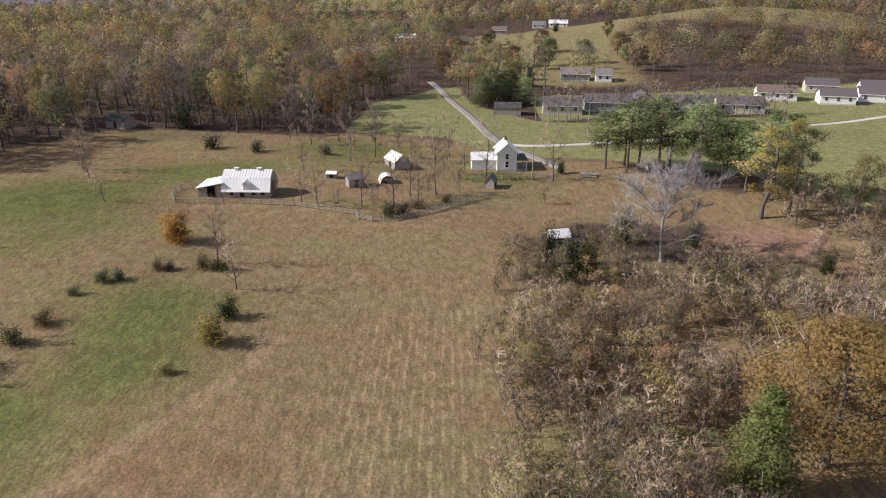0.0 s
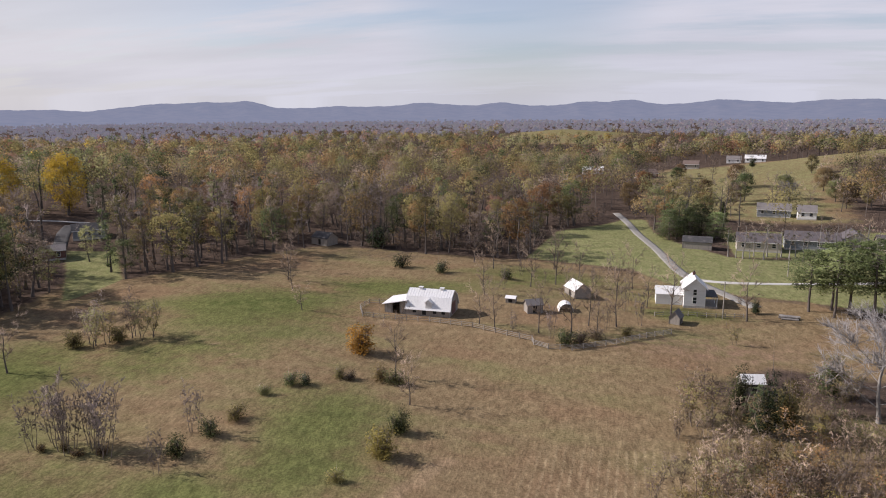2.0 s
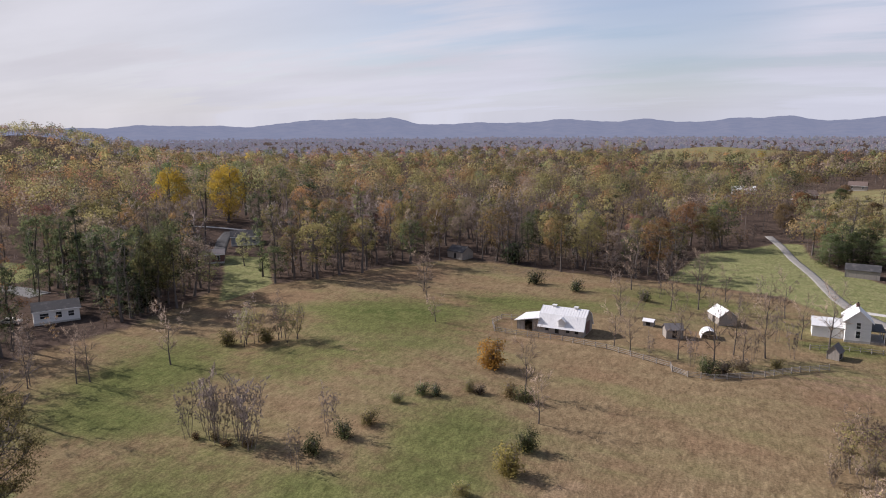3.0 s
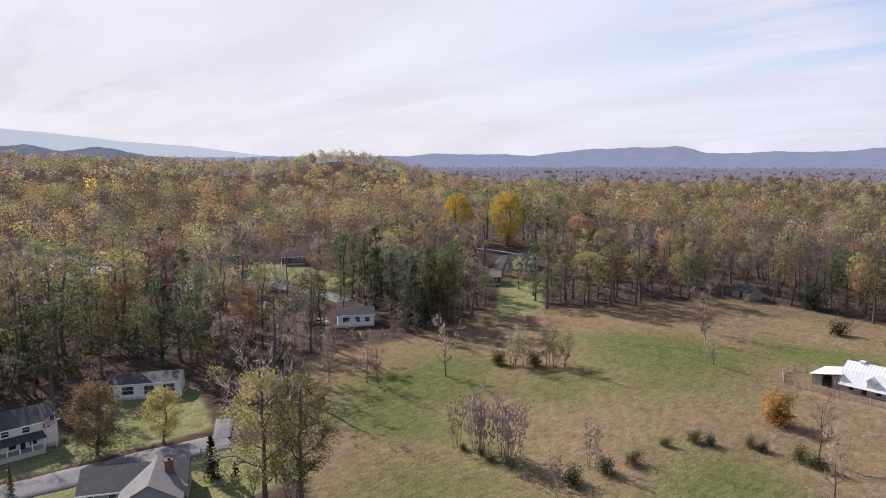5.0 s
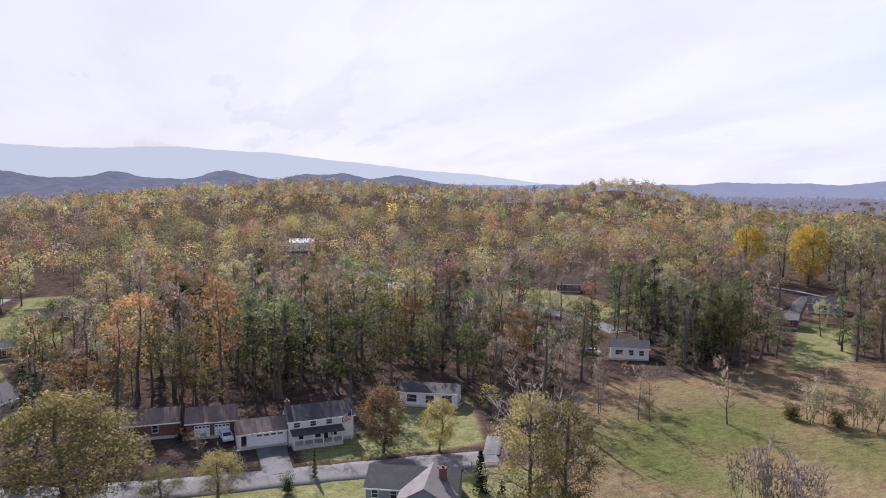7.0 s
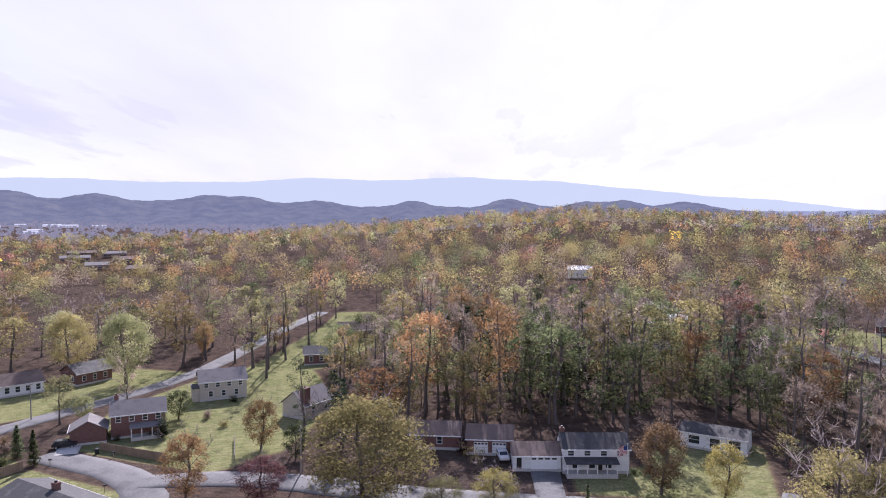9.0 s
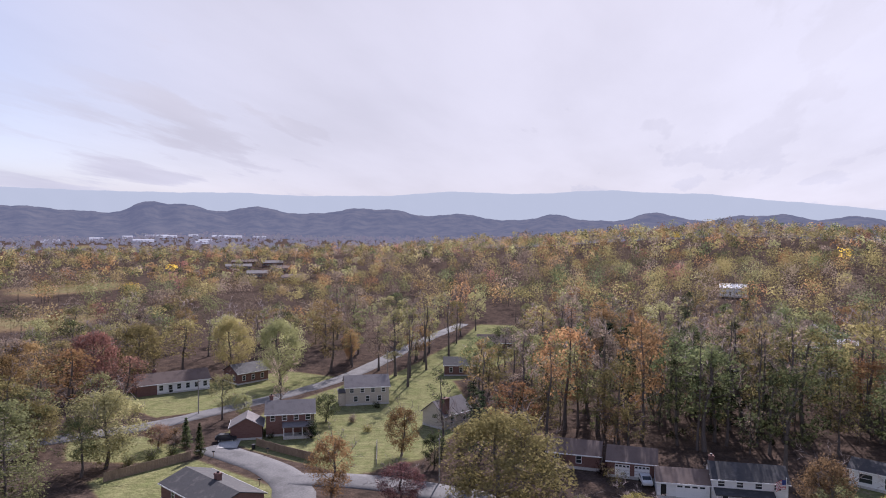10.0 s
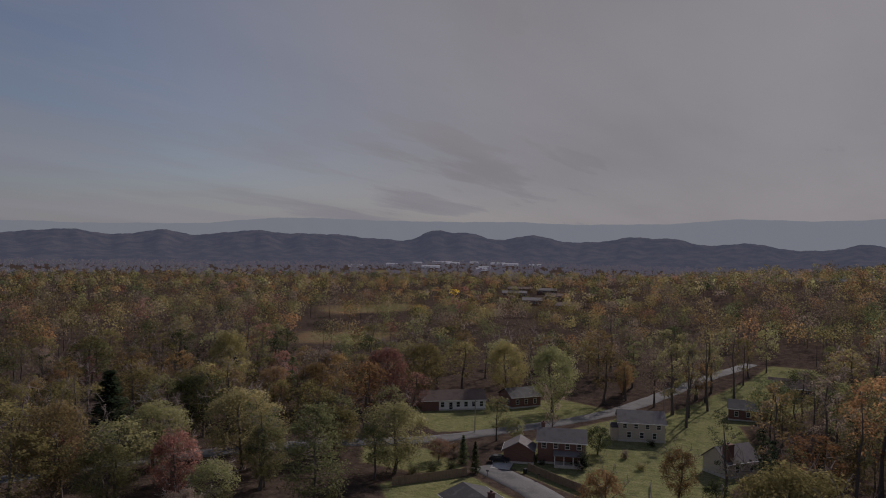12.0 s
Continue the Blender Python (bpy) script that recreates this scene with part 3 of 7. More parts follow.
def joined(pieces):
    verts, tris, at = [], [], 0
    for v, t in pieces:
        verts.append(v)
        tris.append(t + at)
        at += len(v)
    return (np.concatenate(verts), np.concatenate(tris)) if verts else (np.zeros((0, 3)), np.zeros((0, 3), int))


def slivers(starts, ways, widths, rng):
    """Twigs: one thin triangle each."""
    side = np.cross(ways, rng.standard_normal(ways.shape))
    side /= np.linalg.norm(side, axis=1)[:, None] + 1e-9
    w = widths[:, None] / 2
    v = np.stack([starts - side * w, starts + side * w, starts + ways], 1)
    return v.reshape(-1, 3), np.arange(len(starts) * 3).reshape(-1, 3)


def blades(places, size, rng, four=False, droop=0.0):
    """Leaf clumps: bent triangles, or ragged four-cornered ones."""
    n = len(places)
    a, b = rng.standard_normal((n, 3)), rng.standard_normal((n, 3))
    a[:, 2] *= 0.6
    a[:, 2] -= droop
    a /= np.linalg.norm(a, axis=1)[:, None]
    b -= (a * b).sum(1)[:, None] * a
    b /= np.linalg.norm(b, axis=1)[:, None]
    s = (size * rng.uniform(0.55, 1.3, n))[:, None]
    if not four:
        v = np.stack([places - a * s * 0.5 - b * s * 0.4, places + b * s * 0.55 - a * s * 0.3, places + a * s * 0.65], 1)
        return v.reshape(-1, 3), np.arange(n * 3).reshape(-1, 3)
    c = np.cross(a, b)
    v = np.stack([places - a * s * 0.6, places + b * s * 0.42 + c * s * 0.15, places + a * s * 0.6, places - b * s * 0.42 + c * s * 0.15], 1)
    k = np.arange(n)[:, None] * 4
    return v.reshape(-1, 3), np.concatenate([k + (0, 1, 2), k + (0, 2, 3)])


def shells(centres, radii, count, size, rng, four=False, droop=0.0):
    """Leaf clumps spread over rounded masses: each clump lies along the outside of its mass."""
    pick = rng.integers(0, len(centres), count)
    out = rng.standard_normal((count, 3)) + (0, 0, 0.35)
    out /= np.linalg.norm(out, axis=1)[:, None]
    places = centres[pick] + out * (radii[pick] * rng.uniform(0.55, 1.08, count))[:, None] * (1, 1, 0.75)
    face = out + rng.normal(0, 0.4, (count, 3))
    a = np.cross(face, rng.standard_normal((count, 3)))
    a[:, 2] -= droop
    a /= np.linalg.norm(a, axis=1)[:, None]
    b = np.cross(face, a)
    b /= np.linalg.norm(b, axis=1)[:, None] + 1e-9
    s = (size * rng.uniform(0.55, 1.3, count))[:, None]
    if not four:
        v = np.stack([places - a * s * 0.5 - b * s * 0.4, places + b * s * 0.55 - a * s * 0.3, places + a * s * 0.65], 1)
        return v.reshape(-1, 3), np.arange(count * 3).reshape(-1, 3)
    v = np.stack([places - a * s * 0.6, places + b * s * 0.45 + out * s * 0.12, places + a * s * 0.6, places - b * s * 0.45 + out * s * 0.12], 1)
    k = np.arange(count)[:, None] * 4
    return v.reshape(-1, 3), np.concatenate([k + (0, 1, 2), k + (0, 2, 3)])


def grow(seed, height, reach, base=0.3, limbs=9, subs=4, twigs=8, leaves=400, leaf=0.7, sides=5, four=False, form="round", lean=0.02, stems=1, puff=1.0, skirt=0.45, fine=1.0):
    """A broad-leaved tree: wood (trunk, limbs), twigs and leaves as three sets of places and triangles."""
    rng = np.random.default_rng(seed)
    wood, t_start, t_way, tips, fat = [], [], [], [], []
    for stem in range(stems):
        tilt = rng.normal(0, lean if stems == 1 else 0.16, 2)
        foot_at = np.zeros(2) if stems == 1 else rng.normal(0, 0.5, 2)
        tall = height * (1 if stem == 0 else rng.uniform(0.7, 1))
        hs = np.linspace(0, 0.93, 7)
        bend = np.cumsum(rng.normal(0, 0.012, (7, 2)), 0) * tall
        trunk = np.stack([foot_at[0] + (tilt[0] * hs) * tall + bend[:, 0], foot_at[1] + (tilt[1] * hs) * tall + bend[:, 1], hs * tall], 1)
        r0 = (0.012 * tall + 0.05) / stems
        rad = r0 * (1 - hs) ** 0.8 + (0.03 if stems == 1 else 0.01)
        rad[0] *= 1.35
        trunk[0, 2] = -0.3
        wood.append(tube(trunk, rad, sides + 1))
        for i in range(limbs):
            h = base + (0.92 - base) * (i + rng.uniform(0, 0.8)) / limbs
            at = np.array([np.interp(h, hs, trunk[:, k]) for k in range(3)])
            q = (h - base) / (1 - base)
            wide = {"round": math.sin(math.pi * (0.22 + 0.68 * q)), "vase": 0.55 + 0.45 * q, "tall": 0.75 - 0.3 * abs(q - 0.4), "cone": 1 - 0.85 * q}[form]
            long = reach * wide * rng.uniform(0.75, 1.15) * 1.1
            a = 2.4 * i + rng.uniform(-0.5, 0.5) + stem
            up = rng.uniform(0.35, 0.8) + 0.5 * q + (1.3 if stems > 1 else 0.0)
            d = np.array([math.cos(a), math.sin(a), up])
            d /= np.linalg.norm(d)
            s = np.linspace(0, 1, 4)[:, None]
            limb = at + d * long * s + np.array([0, 0, 0.14 * long]) * s**2 + np.cumsum(rng.normal(0, 0.03 * long, (4, 3)), 0) * s
            lr = max(0.035 if stems == 1 else 0.016, 0.45 * np.interp(h, hs, rad))
            wood.append(tube(limb, [lr, lr * 0.7, lr * 0.45, 0.02], max(3, sides - 1)))
            tips.append(limb[-1])
            fat.append(long)
            for j in range(subs):
                f = rng.uniform(0.3, 1.0)
                root = np.array([np.interp(f, s[:, 0], limb[:, k]) for k in range(3)])
                e = d * 0.6 + rng.normal(0, 0.55, 3) + (0, 0, 0.25)
                e /= np.linalg.norm(e)
                sl = long * rng.uniform(0.25, 0.5)
                mid = root + e * sl * 0.5 + rng.normal(0, 0.05 * sl, 3)
                tips.append(root + e * sl)
                fat.append(long)
                if sides > 4:
                    wood.append(tube([root, mid, root + e * sl], [lr * 0.45 + 0.01, lr * 0.25 + 0.01, 0.012], 3))
                else:
                    t_start.append(root)
                    t_way.append(e * sl)
                for k in range(twigs):
                    g = rng.uniform(0.25, 1)
                    t_start.append(root + e * sl * g)
                    w = e * 0.7 + rng.normal(0, 0.55, 3) + (0, 0, 0.75 if form == 'tall' else 0.35)
                    t_way.append(w / np.linalg.norm(w) * sl * rng.uniform(0.35, 0.8))
    t_start, t_way = np.array(t_start), np.array(t_way)
    twig = slivers(t_start, t_way, fine * rng.uniform(0.045, 0.095, len(t_start)), rng)
    if leaves < 150:
        pick = rng.integers(0, len(t_start), leaves)
        return joined(wood), twig, blades(t_start[pick] + t_way[pick] * rng.uniform(0.3, 1.1, leaves)[:, None], leaf, rng, four)
    if form == "round":
        # a full crown: the limbs' masses kept within it, and more round its outside down to its skirt
        low = base * skirt
        mid, tall = (low + 1.0) / 2 * height, (1.0 - low) / 2 * height
        wall = np.array([reach * 0.84, reach * 0.84, tall * 0.9])
        inner = (np.array(tips) - (0, 0, mid)) / wall
        inner /= np.maximum(1, np.linalg.norm(inner, axis=1) / rng.uniform(0.75, 1.0, len(inner)))[:, None]
        k = int(26 + 3 * limbs)
        out = rng.standard_normal((k, 3)) + (0, 0, 0.05)
        out /= np.linalg.norm(out, axis=1)[:, None]
        out[:, :2] *= (1 + 0.18 * np.minimum(out[:, 2:], 0.2))
        rim = out * wall * (0.92 + 0.13 * np.sin(out[:, :1] * 4 + seed) * np.cos(out[:, 1:2] * 4)) * rng.uniform(0.88, 1.04, (k, 1))
        tips = list(inner * wall + (0, 0, mid)) + list(rim + (0, 0, mid))
        fat = [reach * 0.7] * len(inner) + [reach * 0.82] * k
    return joined(wood), twig, shells(np.array(tips), np.array(fat) * puff * rng.uniform(0.22, 0.42, len(tips)), leaves, leaf, rng, four)


def conifer(seed, height, reach, base=0.12, tiers=16, per=7, tufts=5, leaf=0.8, sides=5, open_crown=False):
    """A needle-leaved tree: level boughs in tiers, or an open, ragged pine crown."""
    rng = np.random.default_rng(seed)
    hs = np.linspace(0, 1, 6)
    trunk = np.stack([np.cumsum(rng.normal(0, 0.008, 6)) * height, np.cumsum(rng.normal(0, 0.008, 6)) * height, hs * height], 1)
    rad = (0.012 * height + 0.04) * (1 - hs) + 0.02
    trunk[0, 2] = -0.3
    wood, places, t_start, t_way = [tube(trunk, rad, sides)], [], [], []
    for i in range(tiers):
        q = (i + rng.uniform(0, 0.5)) / tiers
        h = base + (0.99 - base) * q
        wide = reach * ((math.sin(math.pi * (0.25 + 0.68 * q)) if open_crown else (1 - q) ** 0.85) + 0.05)
        at = np.array([np.interp(h, hs, trunk[:, k]) for k in range(3)])
        for j in range(per if not open_crown else max(3, per - 3)):
            a = rng.uniform(0, 6.283)
            long = wide * rng.uniform(0.6, 1.15)
            d = np.array([math.cos(a), math.sin(a), rng.uniform(0.0, 0.35) if open_crown else rng.uniform(-0.25, 0.1)])
            t_start.append(at)
            t_way.append(d * long)
            for k in range(tufts):
                f = rng.uniform(0.55, 1.05) if open_crown else rng.uniform(0.2, 1.02)
                places.append(at + d * long * f + rng.normal(0, 0.05 * reach + 0.06 * long, 3) * (1, 1, 0.6))
    t_start, t_way = np.array(t_start), np.array(t_way)
    return joined(wood), slivers(t_start, t_way, np.full(len(t_start), 0.09), rng), blades(np.array(places), leaf, rng, True, 0.15)


def shrub(seed, height, reach, leaves, leaf, stems=9):
    rng = np.random.default_rng(seed)
    wood, tips = [], []
    for i in range(stems):
        a, out = rng.uniform(0, 6.283), rng.uniform(0.2, 0.9) * reach
        tip = np.array([math.cos(a) * out, math.sin(a) * out, height * rng.uniform(0.55, 1) * (1 - 0.3 * (out / reach) ** 2)])
        mid = tip * (0.45, 0.45, 0.6) + rng.normal(0, 0.06 * reach, 3)
        wood.append(tube([(0, 0, -0.2), mid, tip], [0.05, 0.035, 0.012], 3))
        tips += [mid, tip, (mid + tip) / 2]
    tips = np.array(tips)
    ways = rng.normal(0, 0.22, (stems * 8, 3)) * (reach, reach, height) + (0, 0, 0.15)
    twig = slivers(tips[rng.integers(0, len(tips), stems * 8)], ways, np.full(stems * 8, 0.035), rng)
    centres = np.concatenate([tips, tips * (0.9, 0.9, 0.35)])
    v, t = shells(centres, rng.uniform(0.28, 0.5, len(centres)) * min(reach, height), leaves, leaf, rng, True)
    v[:, 2] = np.maximum(v[:, 2], 0.03)
    return joined(wood), twig, (v, t)


def outward(v):
    """Directions out of the middle of a crown, as wide and tall as its places."""
    lo, hi = v.min(0), v.max(0)
    mid, half = lo + (hi - lo) * (0.5, 0.5, 0.4), (hi - lo) / 2 + 0.01
    d = (v - mid) / half**2 * half.min()
    return d / (np.linalg.norm(d, axis=1)[:, None] + 1e-6)


def set_outward(me, vectors):
    me.attributes.new("out", "FLOAT_VECTOR", "POINT").data.foreach_set("vector", np.asarray(vectors, np.float32).ravel())


class Tree:
    """A kind of tree, built once: trunk with limbs, and a crown of twigs and leaves."""

    def __init__(self, made, leaf, bark=None, twig=None):
        wood, twigs, leaves = made
        self.made, self.leaf = made, leaf
        self.wood = mesh_of("trunk", *wood, [bark or BARK])
        self.wood.polygons.foreach_set("use_smooth", np.ones(len(self.wood.polygons), bool))
        v, t = joined([twigs, leaves])
        self.crowns = {}
        self.base = mesh_of("crown", v, t, [twig or TWIG, LEAF[leaf]], np.r_[np.zeros(len(twigs[1]), int), np.ones(len(leaves[1]), int)])
        self.out = outward(v)
        set_outward(self.base, self.out)
        self.crowns[leaf] = self.base

    def crown(self, leaf):
        if leaf not in self.crowns:
            self.crowns[leaf] = self.base.copy()
            self.crowns[leaf].materials[1] = LEAF[leaf]
        return self.crowns[leaf]

    def stand(self, name, x, y, scale, turn, leaf, label, group="", wide=1.0, category="tree"):
        root = new(name)
        root.empty_display_size = 0.3
        root.matrix_basis = Matrix.LocRotScale(foot(x, y), Euler((0, 0, turn)), (scale * wide, scale * wide, scale))
        for kind, me in (("trunk", self.wood), ("crown", self.crown(leaf))):
            new(kind, me).parent = root
        return tagged(root, label, category, group)


# woodland kinds, about 20 m tall
WOODS = {
    "full": [Tree(grow(11 + i, 19, 5.4, 0.3, 9, 2, 6, 2300, 0.40, 4, skirt=0.6), "olive") for i in range(4)],
    "thin": [Tree(grow(31 + i, 21, 4.6, 0.32, 9, 3, 14, 900, 0.33, 4, form="tall"), "olive") for i in range(3)],
    "bare": [Tree(grow(51 + i, 20, 5.2, 0.28, 10, 4, 15, 140, 0.30, 4, form="vase"), "tan") for i in range(3)],
    "cone": [Tree(conifer(71 + i, 16, 3.4, 0.12, 14, 7, 7, 0.6, 4), "cedar") for i in range(2)],
    "ivy": [Tree(grow(81 + i, 20, 2.3, 0.06, 16, 2, 5, 1400, 0.42, 4, form="tall", puff=2.0), "green") for i in range(2)],
    "bushy": [Tree(grow(91 + i, 7.5, 3.0, 0.12, 7, 2, 4, 800, 0.27, 3, skirt=0.3), "green") for i in range(2)],
    "under": [Tree(grow(85 + i, 8, 2.6, 0.12, 6, 3, 10, 260, 0.30, 3, form="vase", stems=2), "tan") for i in range(2)],
}
LEAF["oak"] = OAK
BIG = {
    "near_oak": Tree(grow(101, 13, 7.2, 0.16, 13, 4, 5, 26000, 0.22, 6), "oak"),
    "oak": Tree(grow(117, 13, 6.0, 0.16, 13, 4, 4, 9000, 0.30, 6), "rust"),
    "maple": Tree(grow(102, 12, 4.6, 0.14, 13, 4, 5, 8500, 0.25, 6), "rust"),
    "spread": Tree(grow(103, 15, 6.6, 0.12, 14, 4, 5, 13500, 0.29, 6), "lime"),
    "plume": Tree(grow(118, 15, 4.4, 0.1, 16, 6, 8, 10500, 0.2, 6), "lime"),
    "broad_pine": Tree(conifer(120, 16, 4.8, 0.08, 20, 13, 46, 0.3, 6, True), "green"),
    "young_pine": Tree(conifer(119, 11, 4.2, 0.06, 18, 11, 52, 0.26, 6), "pine"),
    "airy": Tree(grow(104, 15, 3.7, 0.16, 14, 5, 14, 4600, 0.22, 6, False, "tall"), "lime"),
    "skeleton": Tree(grow(105, 12, 5.5, 0.2, 12, 7, 24, 60, 0.25, 5, True, "vase", fine=0.5), "tan", None, TWIG_WARM),
    "sycamore": Tree(grow(106, 13, 7.0, 0.13, 15, 10, 40, 60, 0.25, 6, True, "round", fine=0.75), "tan", BARK_PALE, TWIG_PALE),
    "thicket": Tree(grow(107, 8, 1.9, 0.08, 6, 4, 10, 140, 0.2, 3, False, "tall", stems=5, fine=0.8), "tan"),
    "thicket_leafy": Tree(grow(108, 7.5, 2.1, 0.12, 6, 4, 6, 1000, 0.2, 3, False, "tall", stems=3, puff=1.5, fine=0.8), "olive"),
    "multi": Tree(grow(110, 8.5, 1.8, 0.2, 9, 4, 14, 60, 0.2, 4, True, "tall", stems=4, fine=0.75), "tan", BARK_BRUSH),
    "pine": Tree(conifer(111, 15, 3.9, 0.36, 13, 11, 32, 0.34, 6, True), "pine"),
    "spruce": Tree(conifer(112, 9, 2.1, 0.05, 20, 10, 12, 0.4, 5), "cedar"),
    "cedar": Tree(shrub(113, 7, 2.3, 2600, 0.28, 16), "cedar"),
    "shrub": Tree(shrub(114, 2.4, 1.9, 1100, 0.18), "olive"),
    "bush": Tree(shrub(115, 4.2, 2.1, 2000, 0.22, 14), "rust"),
}


def clear_of(px, py):
    """Where trees may stand: off open land, lanes and house lots."""
    ok = ~inside(px, py, PASTURE) & ~inside(px, py, VALLEY) & ~((px > -20) & (px < 82) & (py < 186))
    for poly in LAWNS + FAR_FIELDS:
        ok &= ~inside(px, py, poly)
    for line, half in LANES:
        ok &= off_line(px, py, line) > half + np.where(px < -200, 1.0, 3.0)
    for hx, hy, hr in LOTS:
        ok &= np.hypot(px - hx, py - hy) > hr
    return ok


# house lots: place and clear radius
LOTS = [(-94, 31, 16), (-126, 22, 11), (-138, 47, 8), (-133, -2, 10), (-155, -40, 11), (-138, -72, 14), (-168, -122, 17), (-184, -106, 12), (-169, -62, 12), (-101, -66, 16),
        (-152, 107, 9), (-162, 170, 9), (-94, 216, 8), (28, 240, 10), (-243, -42, 12), (-204, -46, 10), (-268, 68, 12), (-240, 140, 10), (-215, 60, 9), (-400, 202, 14), (-545, 75, 20), (-117, -198, 10), (-578, -322, 34),
        (58, 242, 30), (100, 245, 30), (150, 258, 40), (-300, -100, 12), (-330, -40, 12), (-82, -136, 8), (-143, 101, 9), (-147, 92, 6), (-182, 108, 12), (-172, 101, 10), (-190, 117, 10), (-165, 104, 8), (-179, 201, 11), (-190, 205, 12), (-193, 216, 10), (-204, 202, 11), (-168, 186, 10), (-204, 226, 9), (-222, 212, 9), (-222, -40, 11), (-232, -45, 9), (-93, -119, 13), (-82, -134, 10), (-100, -105, 12), (-120, -100, 10), (-120, -125, 9)]


def joined_wood(name, label, stand, twig=None, bark=None):
    """Many trees of the kinds above as one mesh: rows of kind, x, y, scale, turn, leaf, width."""
    rng = np.random.default_rng(len(stand))
    names = list(LEAF)
    mats = [bark or BARK, twig or TWIG] + [LEAF[k] for k in names]
    verts, tris, index, tone, ways, at = [], [], [], [], [], 0
    for tree, x, y, scale, turn, leaf, wide in stand:
        c, s_ = math.cos(turn), math.sin(turn)
        turn_m = np.array([[c, s_, 0], [-s_, c, 0], [0, 0, 1.0]])
        for (v, t), slot in zip(tree.made, (0, 1, 2 + names.index(leaf))):
            verts.append((v * (scale * wide, scale * wide, scale)) @ turn_m + (x, y, float(land(x, y))))
            tris.append(t + at)
            index.append(np.full(len(t), slot))
            at += len(v)
            k = len(tree.made[1][0])
            ways.append(np.zeros(v.shape) if slot == 0 else (tree.out[:k] if slot == 1 else tree.out[k:]) @ turn_m)
            tone.append(np.full(len(v), rng.uniform(0, 1), np.float32))
    me = mesh_of(name, np.concatenate(verts), np.concatenate(tris), mats, np.concatenate(index))
    me.attributes.new("tone", "FLOAT", "POINT").data.foreach_set("value", np.concatenate(tone))
    set_outward(me, np.concatenate(ways))
    return tagged(new(name, me), label, "woods", kind="stuff")


HUES = dict(olive="olive-yellow", tan="dry tan", rust="rusty orange", green="green", lime="yellow-green", red="dull red", gold="golden yellow")
LOOKS = {"bare": "tall leafless grey woodland tree", "cone": "dark green cedar among the woods", "ivy": "tall tree with ivy up its trunk"}


def wood_lots():
    rng = np.random.default_rng(5)
    # the nearer woods, on a jittered grid
    gx, gy = np.meshgrid(np.arange(-330, 190, 7.4), np.arange(-300, 330, 7.4))
    px, py = gx.ravel() + rng.uniform(-3, 3, gx.size), gy.ravel() + rng.uniform(-3, 3, gx.size)
    r, b = np.hypot(px, py), np.degrees(np.arctan2(-px, py))
    keep = clear_of(px, py) & (r > 128) & (r < 285) & (b > -42) & (b < 163)
    keep &= rng.uniform(0, 1, px.size) < np.where((b > 98) | (r < 150), 0.42, np.where(b > 58, 0.66, 0.9))
    kinds, rest, singles = ["bare", "thin", "full", "cone", "ivy", "under"], [], 0
    for i in np.flatnonzero(keep)[np.argsort(r[keep])]:
        x, y, bb = px[i], py[i], b[i]
        town = bb > 95
        k = rng.choice(kinds, p=[0.08, 0.12, 0.72, 0.02, 0.02, 0.04] if town else [0.18, 0.20, 0.42, 0.02, 0.07, 0.11])
        deep = 42 < bb < 94 and r[i] < 225
        if deep and rng.uniform() < 0.18:
            k = str(rng.choice(["ivy", "full", "cone"], p=[0.6, 0.25, 0.15]))
        leaf = str(rng.choice(list(HUES), p=[0.33, 0.11, 0.18, 0.19, 0.14, 0.05, 0.0] if town else [0.35, 0.20, 0.15, 0.18, 0.08, 0.04, 0.0]))
        leaf = {"cone": "cedar", "bare": "tan", "ivy": "cedar" if deep and rng.uniform() < 0.4 else "green"}.get(k, "green" if deep and rng.uniform() < 0.08 else leaf)
        s = rng.uniform(0.6, 1.05) * (0.95 if town else 1.0)
        s *= 1.22 if bb > 52 and r[i] < 230 and not town else 1.0
        tree, turn, wide = WOODS[k][rng.integers(len(WOODS[k]))], rng.uniform(0, 6.28), rng.uniform(1.1, 1.5) if town else rng.uniform(0.95, 1.35)
        if singles < 84 and k != "under" and -20 < bb:
            singles += 1
            tree.stand("tree", x, y, s, turn, leaf, LOOKS.get(k) or f"tall woodland tree with {HUES[leaf]} autumn leaves", "woodland trees", wide)
        else:
            rest.append((tree, x, y, s, turn, leaf, wide))
        # leafy undergrowth behind the street of houses
        if 56 < bb < 100 and r[i] < 215 and rng.uniform() < 0.75:
            x2, y2 = x + rng.uniform(-4, 4), y + rng.uniform(-4, 4)
            if clear_of(np.array([x2]), np.array([y2]))[0]:
                shade = str(rng.choice(["green", "olive", "fir", "tan", "umber"], p=[0.34, 0.24, 0.18, 0.14, 0.10]))
                rest.append((WOODS["bushy"][rng.integers(2)], x2, y2, rng.uniform(0.6, 1.25), rng.uniform(0, 6.28), shade, rng.uniform(0.8, 1.3)))
    joined_wood("woods", "mixed autumn woods, half bare, behind the pasture", rest)


FAR_LEAVES = ["olive", "tan", "rust", "green", "lime", "red", "gold"]


